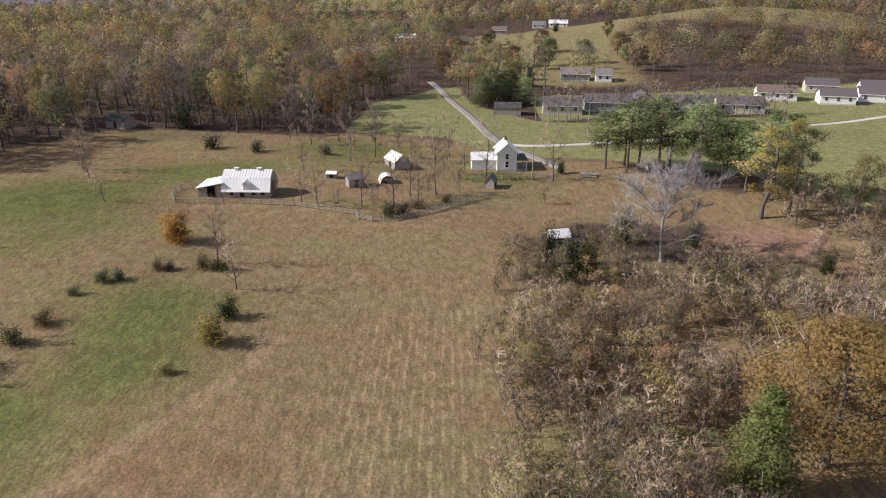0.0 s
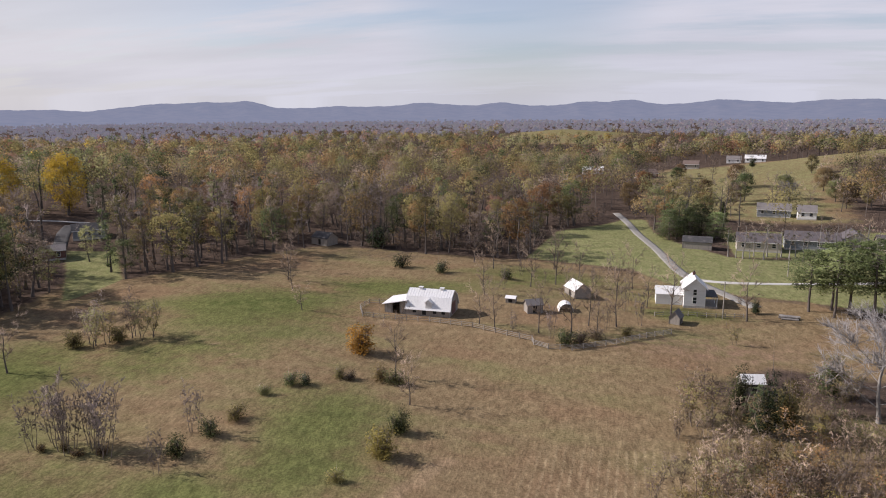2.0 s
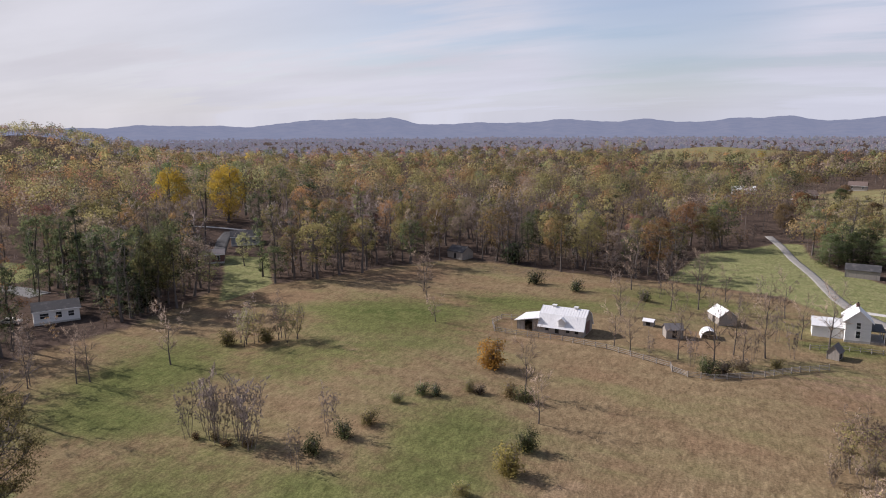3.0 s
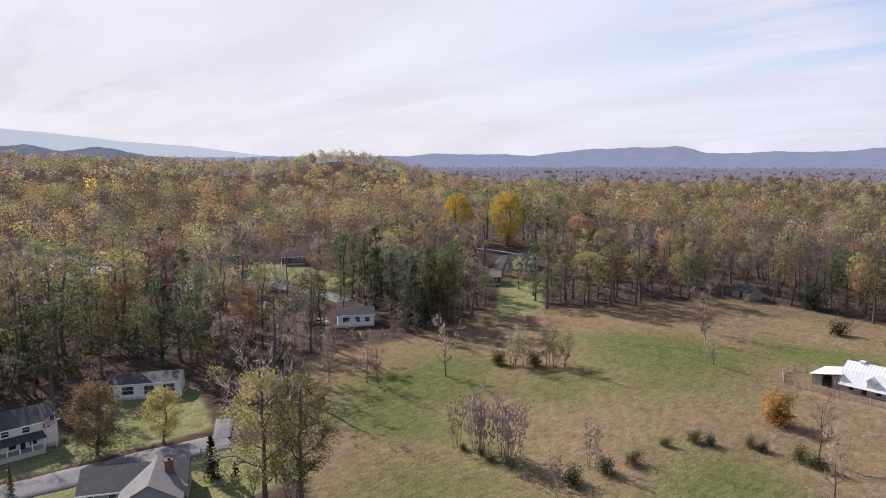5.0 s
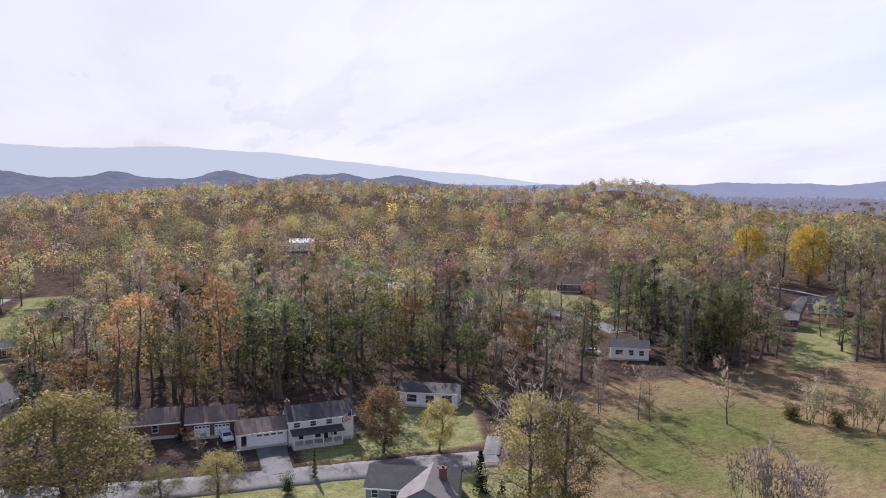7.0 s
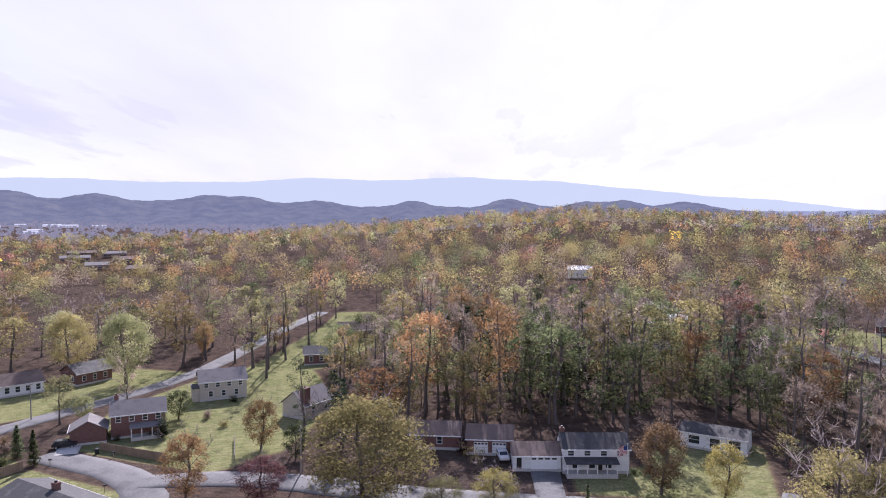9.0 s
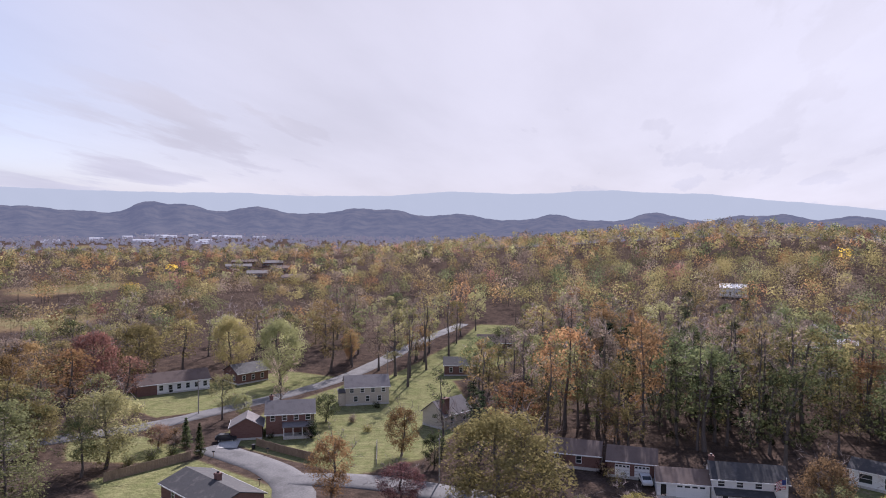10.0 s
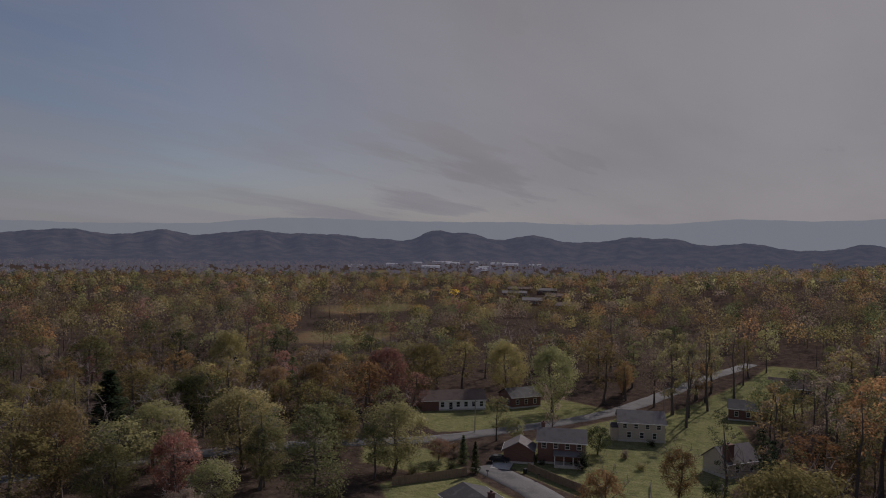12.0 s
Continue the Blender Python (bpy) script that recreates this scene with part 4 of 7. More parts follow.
def far_wood(name, label, r0, r1, gap, tall, lobes, sprays, size, seed, bounds=(-45, 165)):
    """Woods too far off to count: each tree a lobed crown of leaf sprays on a stem."""
    rng = np.random.default_rng(seed)
    gx, gy = np.meshgrid(np.arange(-r1, r1, gap), np.arange(-r1, r1, gap))
    px, py = gx.ravel() + rng.uniform(-0.45, 0.45, gx.size) * gap, gy.ravel() + rng.uniform(-0.45, 0.45, gx.size) * gap
    r, b = np.hypot(px, py), np.degrees(np.arctan2(-px, py))
    keep = (r > r0) & (r < r1) & (b > bounds[0]) & (b < bounds[1])
    px, py, r, b = px[keep], py[keep], r[keep], b[keep]
    patchy = np.sin(px / 90 + 1.3) + np.sin(py / 70 + px / 160) + np.sin((px - py) / 55)
    keep = clear_of(px, py) & ~((r > 900) & (patchy > 1.5)) & (rng.uniform(0, 1, len(px)) < np.where((b > 98) & (r < 800), 0.66, 0.88))
    px, py, b, patchy = px[keep], py[keep], b[keep], patchy[keep]
    n = len(px)
    hue = np.array([rng.choice(7, p=[0.35, 0.25, 0.155, 0.11, 0.095, 0.037, 0.003]) for _ in range(n)])
    h = tall * rng.uniform(0.5, 1.2, n) * (0.9 + 0.12 * np.sin(px / 60 + py / 45))
    # low garden trees between the buildings of the town
    h = np.where(inside(px, py, TOWN), 0.32 * h, h)
    dip = (b > 110) & (b < 129) & (np.hypot(px, py) < 720)
    h = np.where(dip, 0.5 * h, h)
    z = land(px, py)
    base = np.stack([px, py, z], 1)
    # sprays of leaves over the lobes of an upright crown
    wide = min(gap * 0.54, tall * 0.34) * rng.uniform(0.65, 1.2, n)
    heap = rng.standard_normal((n, lobes, 3)) + (0, 0, 0.2)
    heap /= np.linalg.norm(heap, axis=2)[..., None]
    mid = base[:, None] + heap * np.stack([wide, wide, h * 0.27], 1)[:, None] * 0.6 + (np.array([0, 0, 1]) * (h * 0.68)[:, None])[:, None]
    fat = wide[:, None] * rng.uniform(0.42, 0.66, (n, lobes))
    pick = rng.integers(0, lobes, (n, sprays))
    out = rng.standard_normal((n, sprays, 3)) + (0, 0, 0.35)
    out /= np.linalg.norm(out, axis=2)[..., None]
    rows = np.arange(n)[:, None]
    at = (mid[rows, pick] + out * (fat[rows, pick] * rng.uniform(0.75, 1.1, (n, sprays)))[..., None]).reshape(-1, 3)
    face = (out + rng.normal(0, 0.35, out.shape)).reshape(-1, 3)
    a = np.cross(face, rng.standard_normal(face.shape))
    a /= np.linalg.norm(a, axis=1)[:, None]
    c = np.cross(face, a)
    c /= np.linalg.norm(c, axis=1)[:, None]
    s = (size * rng.uniform(0.6, 1.3, len(face)))[:, None]
    v = np.stack([at - a * s * 0.5 - c * s * 0.4, at + c * s * 0.55 - a * s * 0.3, at + a * s * 0.65], 1).reshape(-1, 3)
    stems = slivers(base - (0, 0, 1), np.stack([rng.normal(0, 0.6, n), rng.normal(0, 0.6, n), h * 0.85], 1), np.full(n, 0.4), rng)
    v, t = joined([(v, np.arange(len(v)).reshape(-1, 3)), stems])
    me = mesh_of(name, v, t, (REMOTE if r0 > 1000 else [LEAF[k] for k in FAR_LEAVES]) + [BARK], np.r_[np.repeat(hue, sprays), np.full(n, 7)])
    tone = np.r_[np.repeat(rng.uniform(0, 1, n), sprays * 3), np.zeros(3 * n)]
    core = np.stack([px, py, z + h * 0.62], 1)
    way = (at.reshape(n, sprays, 3) - core[:, None]) * (1, 1, 0.8)
    way /= np.linalg.norm(way, axis=2)[..., None]
    set_outward(me, np.r_[np.repeat(way.reshape(-1, 3), 3, axis=0), np.zeros((3 * n, 3))])
    me.attributes.new("tone", "FLOAT", "POINT").data.foreach_set("value", tone.astype(np.float32))
    tagged(new(name, me), label, "woods", kind="stuff")


wood_lots()
far_wood("far_woods", "autumn woods of olive, tan and rust trees", 285, 520, 13.4, 21, 9, 370, 0.64, 21)
far_wood("far_woods", "distant autumn woods in mixed dull colours", 520, 1050, 15.6, 20, 6, 90, 1.3, 22)
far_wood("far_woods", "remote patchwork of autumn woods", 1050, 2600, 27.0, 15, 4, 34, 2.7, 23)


# ---- buildings ----
def window(parent, x, y, z, wide, tall, turn, mullion=True):
    """A sash window set on a wall: frame proud of the wall, with its panes."""
    w, h, d = wide / 2, tall / 2, 0.06
    f = 0.09
    bars = [(-w - f, w + f, -d, 0.02, h, h + f), (-w - f, w + f, -d - 0.03, 0.02, -h - f, -h), (-w - f, -w, -d, 0.02, -h, h), (w, w + f, -d, 0.02, -h, h)]
    if mullion:
        bars.append((-w, w, -d + 0.01, 0.01, -0.03, 0.03))
    ob = part("window", boxes(*bars), TRIM, parent)
    ob.matrix_basis = pose(x, y, z, 0, 0, turn)
    part("pane", boxes((-w, w, -0.03, 0.0, -h, h)), GLASS, ob)
    return ob


def slab_roof(length, width, eave, peak, over=0.35, thick=0.16, shift=0.0):
    """A gable roof of two thick slopes, ridge along x."""
    half, rise = width / 2 + over, (peak - eave) * (1 + over / (width / 2)) 
    low = peak - rise
    bm = extruded([(-half, low), (0, peak), (half, low), (half, low + thick), (0, peak + thick), (-half, low + thick)], -length / 2 - over + shift, length / 2 + over + shift)
    return turned(bm, math.pi / 2)


def gable_walls(length, width, eave, peak, sink=0.6):
    return turned(extruded([(-width / 2, -sink), (width / 2, -sink), (width / 2, eave), (0, peak), (-width / 2, eave)], -length / 2, length / 2), math.pi / 2)


def house(label, x, y, turn, length, width, eave, peak, wall, roof, front=(), back=(), left=(), right=(), chimney=None, doors=(), garages=(), name="house", stone=True, category="house", wall_label="", roof_label=""):
    """A gabled house, ridge along its own x and its front towards -y. Openings: (place along the wall, height of the middle, width, height)."""
    root = new(name)
    root.matrix_basis = Matrix.Translation(foot(x, y)) @ pose(0, 0, 0.25, 0, 0, turn)
    tagged(root, label, category)
    part("wall", gable_walls(length, width, eave, peak), wall, root, wall_label)
    part("roof", slab_roof(length, width, eave, peak), roof, root, roof_label)
    if stone:
        part("foundation", boxes((-length / 2 - 0.05, length / 2 + 0.05, -width / 2 - 0.05, width / 2 + 0.05, -0.9, 0.15)), CONCRETE, root)
    slope = (peak - eave) / (width / 2) * 0.35
    for y0 in (-width / 2 - 0.42, width / 2 + 0.36):
        part("fascia", boxes((-length / 2 - 0.36, length / 2 + 0.36, y0, y0 + 0.06, eave - slope - 0.06, eave - slope + 0.14)), TRIM, root)
    for side, angle, dx, dy in ((front, 0, 0, -width / 2), (back, 180, 0, width / 2), (left, -90, -length / 2, 0), (right, 90, length / 2, 0)):
        for u, z, w, h in side:
            c, s = math.cos(radians(angle)), math.sin(radians(angle))
            window(root, dx + u * c, dy + u * s, z, w, h, angle)
    for u, w, h in doors:
        d = part("door", boxes((-w / 2, w / 2, -0.05, 0.02, 0.1, h), bevel=0.01), DARK_DOOR, root, "dark front door")
        d.matrix_basis = pose(u, -width / 2, 0)
        part("door_frame", boxes((-w / 2 - 0.1, -w / 2, -0.08, 0.02, 0.1, h), (w / 2, w / 2 + 0.1, -0.08, 0.02, 0.1, h), (-w / 2 - 0.1, w / 2 + 0.1, -0.08, 0.02, h, h + 0.1)), TRIM, d)
    for u, w, h in garages:
        g = part("garage_door", boxes(*[(-w / 2, w / 2, -0.06, 0.02, 0.05 + h * k / 4, h * (k + 1) / 4) for k in range(4)], bevel=0.015), TRIM, root, "white panelled garage door")
        g.matrix_basis = pose(u, -width / 2, 0)
        for k in range(4):
            part("pane", boxes((-w / 2 + w * (k + 0.15) / 4, -w / 2 + w * (k + 0.85) / 4, -0.08, 0.0, h * 0.8, h * 0.93)), GLASS, g)
    if chimney:
        u, v, w, top = chimney
        c = part("chimney", boxes((u - w / 2, u + w / 2, v - w / 2, v + w / 2, eave - 1.0, top), (u - w / 2 - 0.08, u + w / 2 + 0.08, v - w / 2 - 0.08, v + w / 2 + 0.08, top - 0.25, top - 0.1)), BRICK, root, "red brick chimney")
        part("flue", boxes((u - 0.15, u + 0.15, v - 0.15, v + 0.15, top, top + 0.3)), DARK_METAL, c)
    return root


def row(n, a, b, z, w=0.9, h=1.3):
    return [(a + (b - a) * i / max(1, n - 1), z, w, h) for i in range(n)]


def porch(root, x0, x1, y0, y1, high, roof, posts=4, floor=0.35, drop=0.35):
    """A lean-to porch with posts, deck and a sloped roof."""
    part("porch_deck", boxes((x0, x1, y0, y1, -0.6, floor)), CONCRETE, root)
    bm = boxes((x0 - 0.2, x1 + 0.2, y0 - 0.25, y1, high, high + 0.14))
    for v in bm.verts:
        v.co.z -= drop * (y1 - v.co.y) / (y1 - y0)
    part("porch_roof", bm, roof, root)
    for i in range(posts):
        u = x0 + 0.12 + (x1 - x0 - 0.24) * i / max(1, posts - 1)
        part("porch_post", boxes((u - 0.08, u + 0.08, y0 + 0.05, y0 + 0.21, floor, high - drop + 0.05)), TRIM, root)


def barn():
    root = new("barn")
    root.matrix_basis = Matrix.Translation(foot(-39.2, 149.6)) @ pose(0, 0, 0.1, 0, 0, -3)
    tagged(root, "old grey board barn with white metal gambrel roof", "barn")
    L, W = 10.2, 6.8
    part("wall", turned(extruded([(-W / 2, -0.6), (W / 2, -0.6), (W / 2, 1.7), (W / 2 - 1.2, 3.9), (0, 5.2), (-W / 2 + 1.2, 3.9), (-W / 2, 1.7)], -L / 2, L / 2), math.pi / 2), GREY_WOOD, root, "weathered grey plank walls")
    e = 0.14
    for sign, name in ((-1, "roof"), (1, "roof")):
        o = [(W / 2 + 0.3, 1.25), (W / 2 - 1.2, 3.92), (0, 5.24), (0, 5.24 + e), (W / 2 - 1.2 + 0.06, 3.92 + e), (W / 2 + 0.3 + e, 1.25)]
        r = part(name, turned(extruded([(sign * x, z) for x, z in o], -L / 2 - 0.3, L / 2 + 0.3), math.pi / 2), WHITE_METAL, root, "white ribbed metal roof")
        ribs = []
        for i in range(18):
            u = -L / 2 - 0.2 + (L + 0.4) * i / 17
            ribs.append(u)
        bm = bmesh.new()
        for u in ribs:
            for (xa, za), (xb, zb) in (((W / 2 + 0.32, 1.28 + e), (W / 2 - 1.14, 3.94 + e)), ((W / 2 - 1.14, 3.94 + e), (0.02, 5.27 + e))):
                q = [bm.verts.new((u + k, -sign * x, z)) for x, z, k in ((xa, za, -0.03), (xb, zb, -0.03), (xb, zb, 0.03), (xa, za, 0.03))]
                t = [bm.verts.new((v.co.x * 0.3 + u * 0.7, v.co.y, v.co.z + 0.05)) for v in q]
                bm.faces.new(t)
                for i in range(4):
                    bm.faces.new((q[i], q[(i + 1) % 4], t[(i + 1) % 4], t[i]))
        part("roof_rib", bm, WHITE_METAL, r)
    # hay dormer on the front slope
    part("dormer", turned(extruded([(-0.7, 1.5), (0.7, 1.5), (0.7, 3.0), (0, 3.6), (-0.7, 3.0)], -0.1, 1.9), 0), WHITE_PAINT, root, "white hay dormer").matrix_basis = pose(0.2, -3.5, 0)
    part("dormer_roof", extruded([(-0.95, 2.85), (0, 3.65), (0.95, 2.85), (0.95, 2.98), (0, 3.78), (-0.95, 2.98)], -0.3, 2.3), WHITE_METAL, root).matrix_basis = pose(0.2, -3.5, 0)
    for u in (-2.6, 2.4):
        c = part("cupola", boxes((u - 0.35, u + 0.35, -0.35, 0.35, 4.9, 5.6), bevel=0.03), WHITE_PAINT, root, "small white ridge vent")
        part("cap", boxes((u - 0.5, u + 0.5, -0.5, 0.5, 5.6, 5.74)), WHITE_METAL, c)
    for u, w, z0, z1 in ((-3.2, 0.8, 0.5, 1.15), (-0.9, 0.9, 0.1, 1.2), (1.6, 0.8, 0.5, 1.15), (3.6, 0.8, 0.5, 1.15)):
        part("opening", boxes((u - w / 2, u + w / 2, -W / 2 - 0.04, -W / 2 + 0.02, z0, z1)), DARK_DOOR, root, "dark stall window")
    part("gable_door", boxes((L / 2 - 0.02, L / 2 + 0.05, -1.4, 1.4, 0.1, 2.8)), BRICK, root, "faded red gable door")
    # open lean-to beside it
    for wall in ((-L / 2 - 5.4, -L / 2 - 5.25, -3.2, 3.4, -0.5, 1.95), (-L / 2 - 5.4, -L / 2, 3.25, 3.4, -0.5, 1.95), (-L / 2 - 5.4, -L / 2 - 3.6, -3.2, -3.05, -0.5, 1.95), (-L / 2 - 1.6, -L / 2, -3.2, -3.05, -0.5, 2.6)):
        part("shed_wall", boxes(wall), GREY_WOOD, root)
    bm = boxes((-L / 2 - 5.9, -L / 2 + 0.1, -3.7, 3.8, 1.9, 2.02))
    for v in bm.verts:
        v.co.z += 0.2 * (v.co.x + L / 2 + 5.9)
    part("shed_roof", bm, WHITE_METAL, root, "white metal lean-to roof")
    for u in (-L / 2 - 3.6, -L / 2 - 1.6):
        part("post", boxes((u - 0.1, u + 0.1, -3.2, -3.0, -0.5, 2.5)), GREY_WOOD, root)


def farmhouse():
    h = house("white two-storey clapboard farmhouse with white metal roof", 20.0, 173.6, 90, 7.0, 4.9, 4.5, 6.7, WHITE_PAINT, WHITE_METAL, front=[(-2.2, 3.4, 0.75, 1.3), (2.2, 3.4, 0.75, 1.3), (-2.2, 1.5, 0.8, 1.5)], back=row(3, -2.6, 2.6, 3.4, 0.75, 1.3), left=[(0, 3.5, 0.75, 1.3), (0, 1.5, 0.8, 1.5)], right=[(0, 3.5, 0.75, 1.3)], chimney=(1.0, 0.0, 0.6, 7.5))
    wing = boxes((0, 6.3, -2.2, 2.2, -0.6, 2.3))
    part("wing", wing, WHITE_PAINT, h, "low white rear wing").matrix_basis = pose(0.6, 2.4, 0, 0, 0, 90)
    r = part("wing_roof", slab_roof(6.3, 4.4, 2.3, 3.7, 0.3), WHITE_METAL, h)
    r.matrix_basis = pose(0.6, 5.5, 0, 0, 0, 90)
    part("porch_roof", boxes((-3.6, 3.4, -5.2, -2.4, 2.5, 2.66)), SHINGLE_DARK, h, "dark side porch roof")
    for u in (-3.4, 0, 3.2):
        part("porch_post", boxes((u - 0.08, u + 0.08, -5.1, -4.94, -0.3, 2.5)), TRIM, h)
    part("porch_deck", boxes((-3.6, 3.4, -5.2, -2.4, -0.5, 0.2)), GREY_WOOD, h)


def shed(label, x, y, turn, length, width, eave, peak, wall, roof, opening=True):
    root = new("shed")
    root.matrix_basis = Matrix.Translation(foot(x, y)) @ pose(0, 0, 0.1, 0, 0, turn)
    tagged(root, label, "shed")
    part("wall", gable_walls(length, width, eave, peak, 0.4), wall, root)
    part("roof", slab_roof(length, width, eave, peak, 0.25, 0.1), roof, root)
    if opening:
        part("door", boxes((-0.5, 0.5, -width / 2 - 0.04, -width / 2 + 0.02, 0.05, min(eave - 0.15, 1.9)), bevel=0.01), DARK_DOOR, root, "dark door opening")
    for sx, sy in ((-1, -1), (-1, 1), (1, -1), (1, 1)):
        part("corner_trim", boxes((sx * length / 2 - 0.06, sx * length / 2 + 0.06, sy * width / 2 - 0.06, sy * width / 2 + 0.06, -0.2, eave)), GREY_WOOD, root)
    return root


def quonset(x, y):
    root = new("shed")
    root.matrix_basis = Matrix.Translation(foot(x, y)) @ pose(0, 0, 0.05, 0, 0, 12)
    tagged(root, "small round-roofed white metal shelter, open in front", "shed")
    arc = [(math.cos(a) * 1.7, math.sin(a) * 1.9) for a in np.linspace(0, math.pi, 11)]
    inner = [(x_ * 0.95, z_ * 0.95) for x_, z_ in arc]
    part("roof", extruded(arc + inner[::-1], -1.7, 1.7), WHITE_METAL, root)
    part("back_wall", extruded(inner, 1.5, 1.6), GREY_WOOD, root)


def tapered_bar(bm, a, b, r):
    way = Vector(b) - Vector(a)
    m = Matrix.Translation((Vector(a) + Vector(b)) / 2) @ way.to_track_quat("Z", "Y").to_matrix().to_4x4() @ Matrix.Diagonal((r * 2, r * 2, way.length, 1))
    bmesh.ops.create_cube(bm, size=1, matrix=m)
    return bm


def fence(label, line, gap, high, rails, mat, solid=False):
    """Posts along a broken line, with rails or close boards between them."""
    root = new("fence")
    root.location = foot(*line[0])
    tagged(root, label, "fence")
    pts = []
    for (x0, y0), (x1, y1) in zip(line, line[1:]):
        k = max(1, round(math.hypot(x1 - x0, y1 - y0) / gap))
        pts += [(x0 + (x1 - x0) * i / k, y0 + (y1 - y0) * i / k) for i in range(k)]
    pts.append(line[-1])
    rng = random.Random(len(pts))
    spots = [foot(*p) - root.location for p in pts]
    for p in spots:
        lean = Vector((rng.uniform(-0.05, 0.05), rng.uniform(-0.05, 0.05), 0))
        part("post", tapered_bar(bmesh.new(), p - Vector((0, 0, 0.4)), p + lean + Vector((0, 0, high + 0.08)), 0.07), mat, root)
    for a, b in zip(spots, spots[1:]):
        if solid:
            n = max(2, int((b - a).length / 0.3))
            way = (b - a).normalized()
            side = Vector((-way.y, way.x, 0)) * 0.03
            for i in range(n):
                p, q = a + (b - a) * (i + 0.04) / n, a + (b - a) * (i + 0.96) / n
                top = high + rng.uniform(-0.04, 0.04)
                bm = bmesh.new()
                vs = [bm.verts.new(v) for v in (p - side, q - side, q + side, p + side)] + [bm.verts.new(v + Vector((0, 0, top))) for v in (p - side, q - side, q + side, p + side)]
                for f in ((0, 1, 5, 4), (1, 2, 6, 5), (2, 3, 7, 6), (3, 0, 4, 7), (4, 5, 6, 7)):
                    bm.faces.new([vs[i_] for i_ in f])
                part("board", bm, mat, root)
        else:
            for k in range(rails):
                z = high * (k + 0.8) / rails
                part("rail", tapered_bar(bmesh.new(), a + Vector((0, 0, z)), b + Vector((0, 0, z + rng.uniform(-0.05, 0.05))), 0.034), mat, root)


def car(label, x, y, turn, paint):
    root = new("car")
    root.matrix_basis = Matrix.Translation(foot(x, y)) @ pose(0, 0, 0.14, 0, 0, turn)
    tagged(root, label, "car")
    side = [(-2.2, 0.35), (2.2, 0.35), (2.25, 0.7), (2.1, 0.88), (1.2, 0.98), (0.55, 1.42), (-1.3, 1.46), (-1.95, 1.0), (-2.2, 0.9)]
    bm = extruded(side, -0.88, 0.88)
    bmesh.ops.bevel(bm, geom=[e for e in bm.edges if abs(e.verts[0].co.y - e.verts[1].co.y) < 1e-4], offset=0.08, segments=2, affect="EDGES")
    part("body", bm, paint, root)
    for s in (-1, 1):
        o = [(1.05, 0.98), (0.5, 1.36), (-1.2, 1.39), (-1.7, 1.0)]
        part("side_window", extruded(o, s * 0.885 - 0.01, s * 0.885 + 0.01), GLASS, root)
    part("windscreen", extruded([(1.22, 1.0), (1.26, 1.0), (0.62, 1.42), (0.57, 1.42)], -0.72, 0.72), GLASS, root)
    part("rear_window", extruded([(-1.95, 1.03), (-1.99, 1.03), (-1.38, 1.44), (-1.34, 1.44)], -0.7, 0.7), GLASS, root)
    for u in (-1.4, 1.4):
        for s in (-1, 1):
            bm = bmesh.new()
            bmesh.ops.create_cone(bm, cap_ends=True, segments=12, radius1=0.33, radius2=0.33, depth=0.22, matrix=Matrix.Translation((u, s * 0.82, 0.2)) @ Matrix.Rotation(math.pi / 2, 4, "X"))
            w = part("wheel", bm, DARK_METAL, root)
            bm = bmesh.new()
            bmesh.ops.create_cone(bm, cap_ends=True, segments=10, radius1=0.19, radius2=0.17, depth=0.25, matrix=Matrix.Translation((u, s * 0.82, 0.2)) @ Matrix.Rotation(math.pi / 2, 4, "X"))
            part("rim", bm, CONCRETE, w)


# farmstead
barn()
farmhouse()
shed("tiny white-roofed pump shed in the paddock", -22.6, 161.0, -8, 2.2, 1.6, 1.1, 1.5, GREY_WOOD, WHITE_METAL)
shed("weathered grey outbuilding with pale metal roof", -16.6, 154.6, 25, 3.6, 2.6, 1.9, 2.9, GREY_WOOD, SHINGLE_GREY)
quonset(-9.6, 158.4)
shed("white-roofed old shed near the farmhouse", -7.6, 173.4, -62, 6.0, 4.2, 2.0, 3.6, GREY_WOOD, WHITE_METAL)
shed("small grey smokehouse beside the yard fence", 14.8, 157.0, 70, 2.8, 2.2, 1.6, 2.9, GREY_WOOD, SHINGLE_GREY)
shed("old shack overgrown by scrub, pale metal roof", 23.6, 118.0, 10, 3.4, 2.6, 2.0, 3.0, GREY_WOOD, WHITE_METAL)
shed("abandoned grey cabin at the wood's edge", -94.0, 216.0, -20, 7.0, 5.0, 2.4, 4.0, GREY_WOOD, SHINGLE_DARK)
fence("weathered split-rail fence round the farmyard", [(-14.6, 134.6), (-14.0, 132.6), (-11.0, 130.8), (-6.4, 131.0), (2.0, 137.0), (8.0, 143.5), (13.2, 148.0)], 2.4, 1.1, 4, FENCE_PALE)
fence("old board fence along the barn lot", [(-53.5, 142.3), (-48.3, 142.0), (-38.0, 142.4), (-28.0, 140.6), (-20.0, 137.0), (-14.6, 134.6)], 2.6, 1.1, 3, GREY_WOOD)
fence("grey board pen beside the barn", [(-53.5, 142.3), (-56.0, 147.5), (-55.5, 152.5), (-51.0, 154.0)], 2.4, 1.2, 3, GREY_WOOD)
fence("garden rails in front of the farmhouse", [(10.5, 161.0), (16.0, 163.5), (24.0, 163.2), (30.0, 163.8)], 2.2, 1.0, 2, GREY_WOOD)

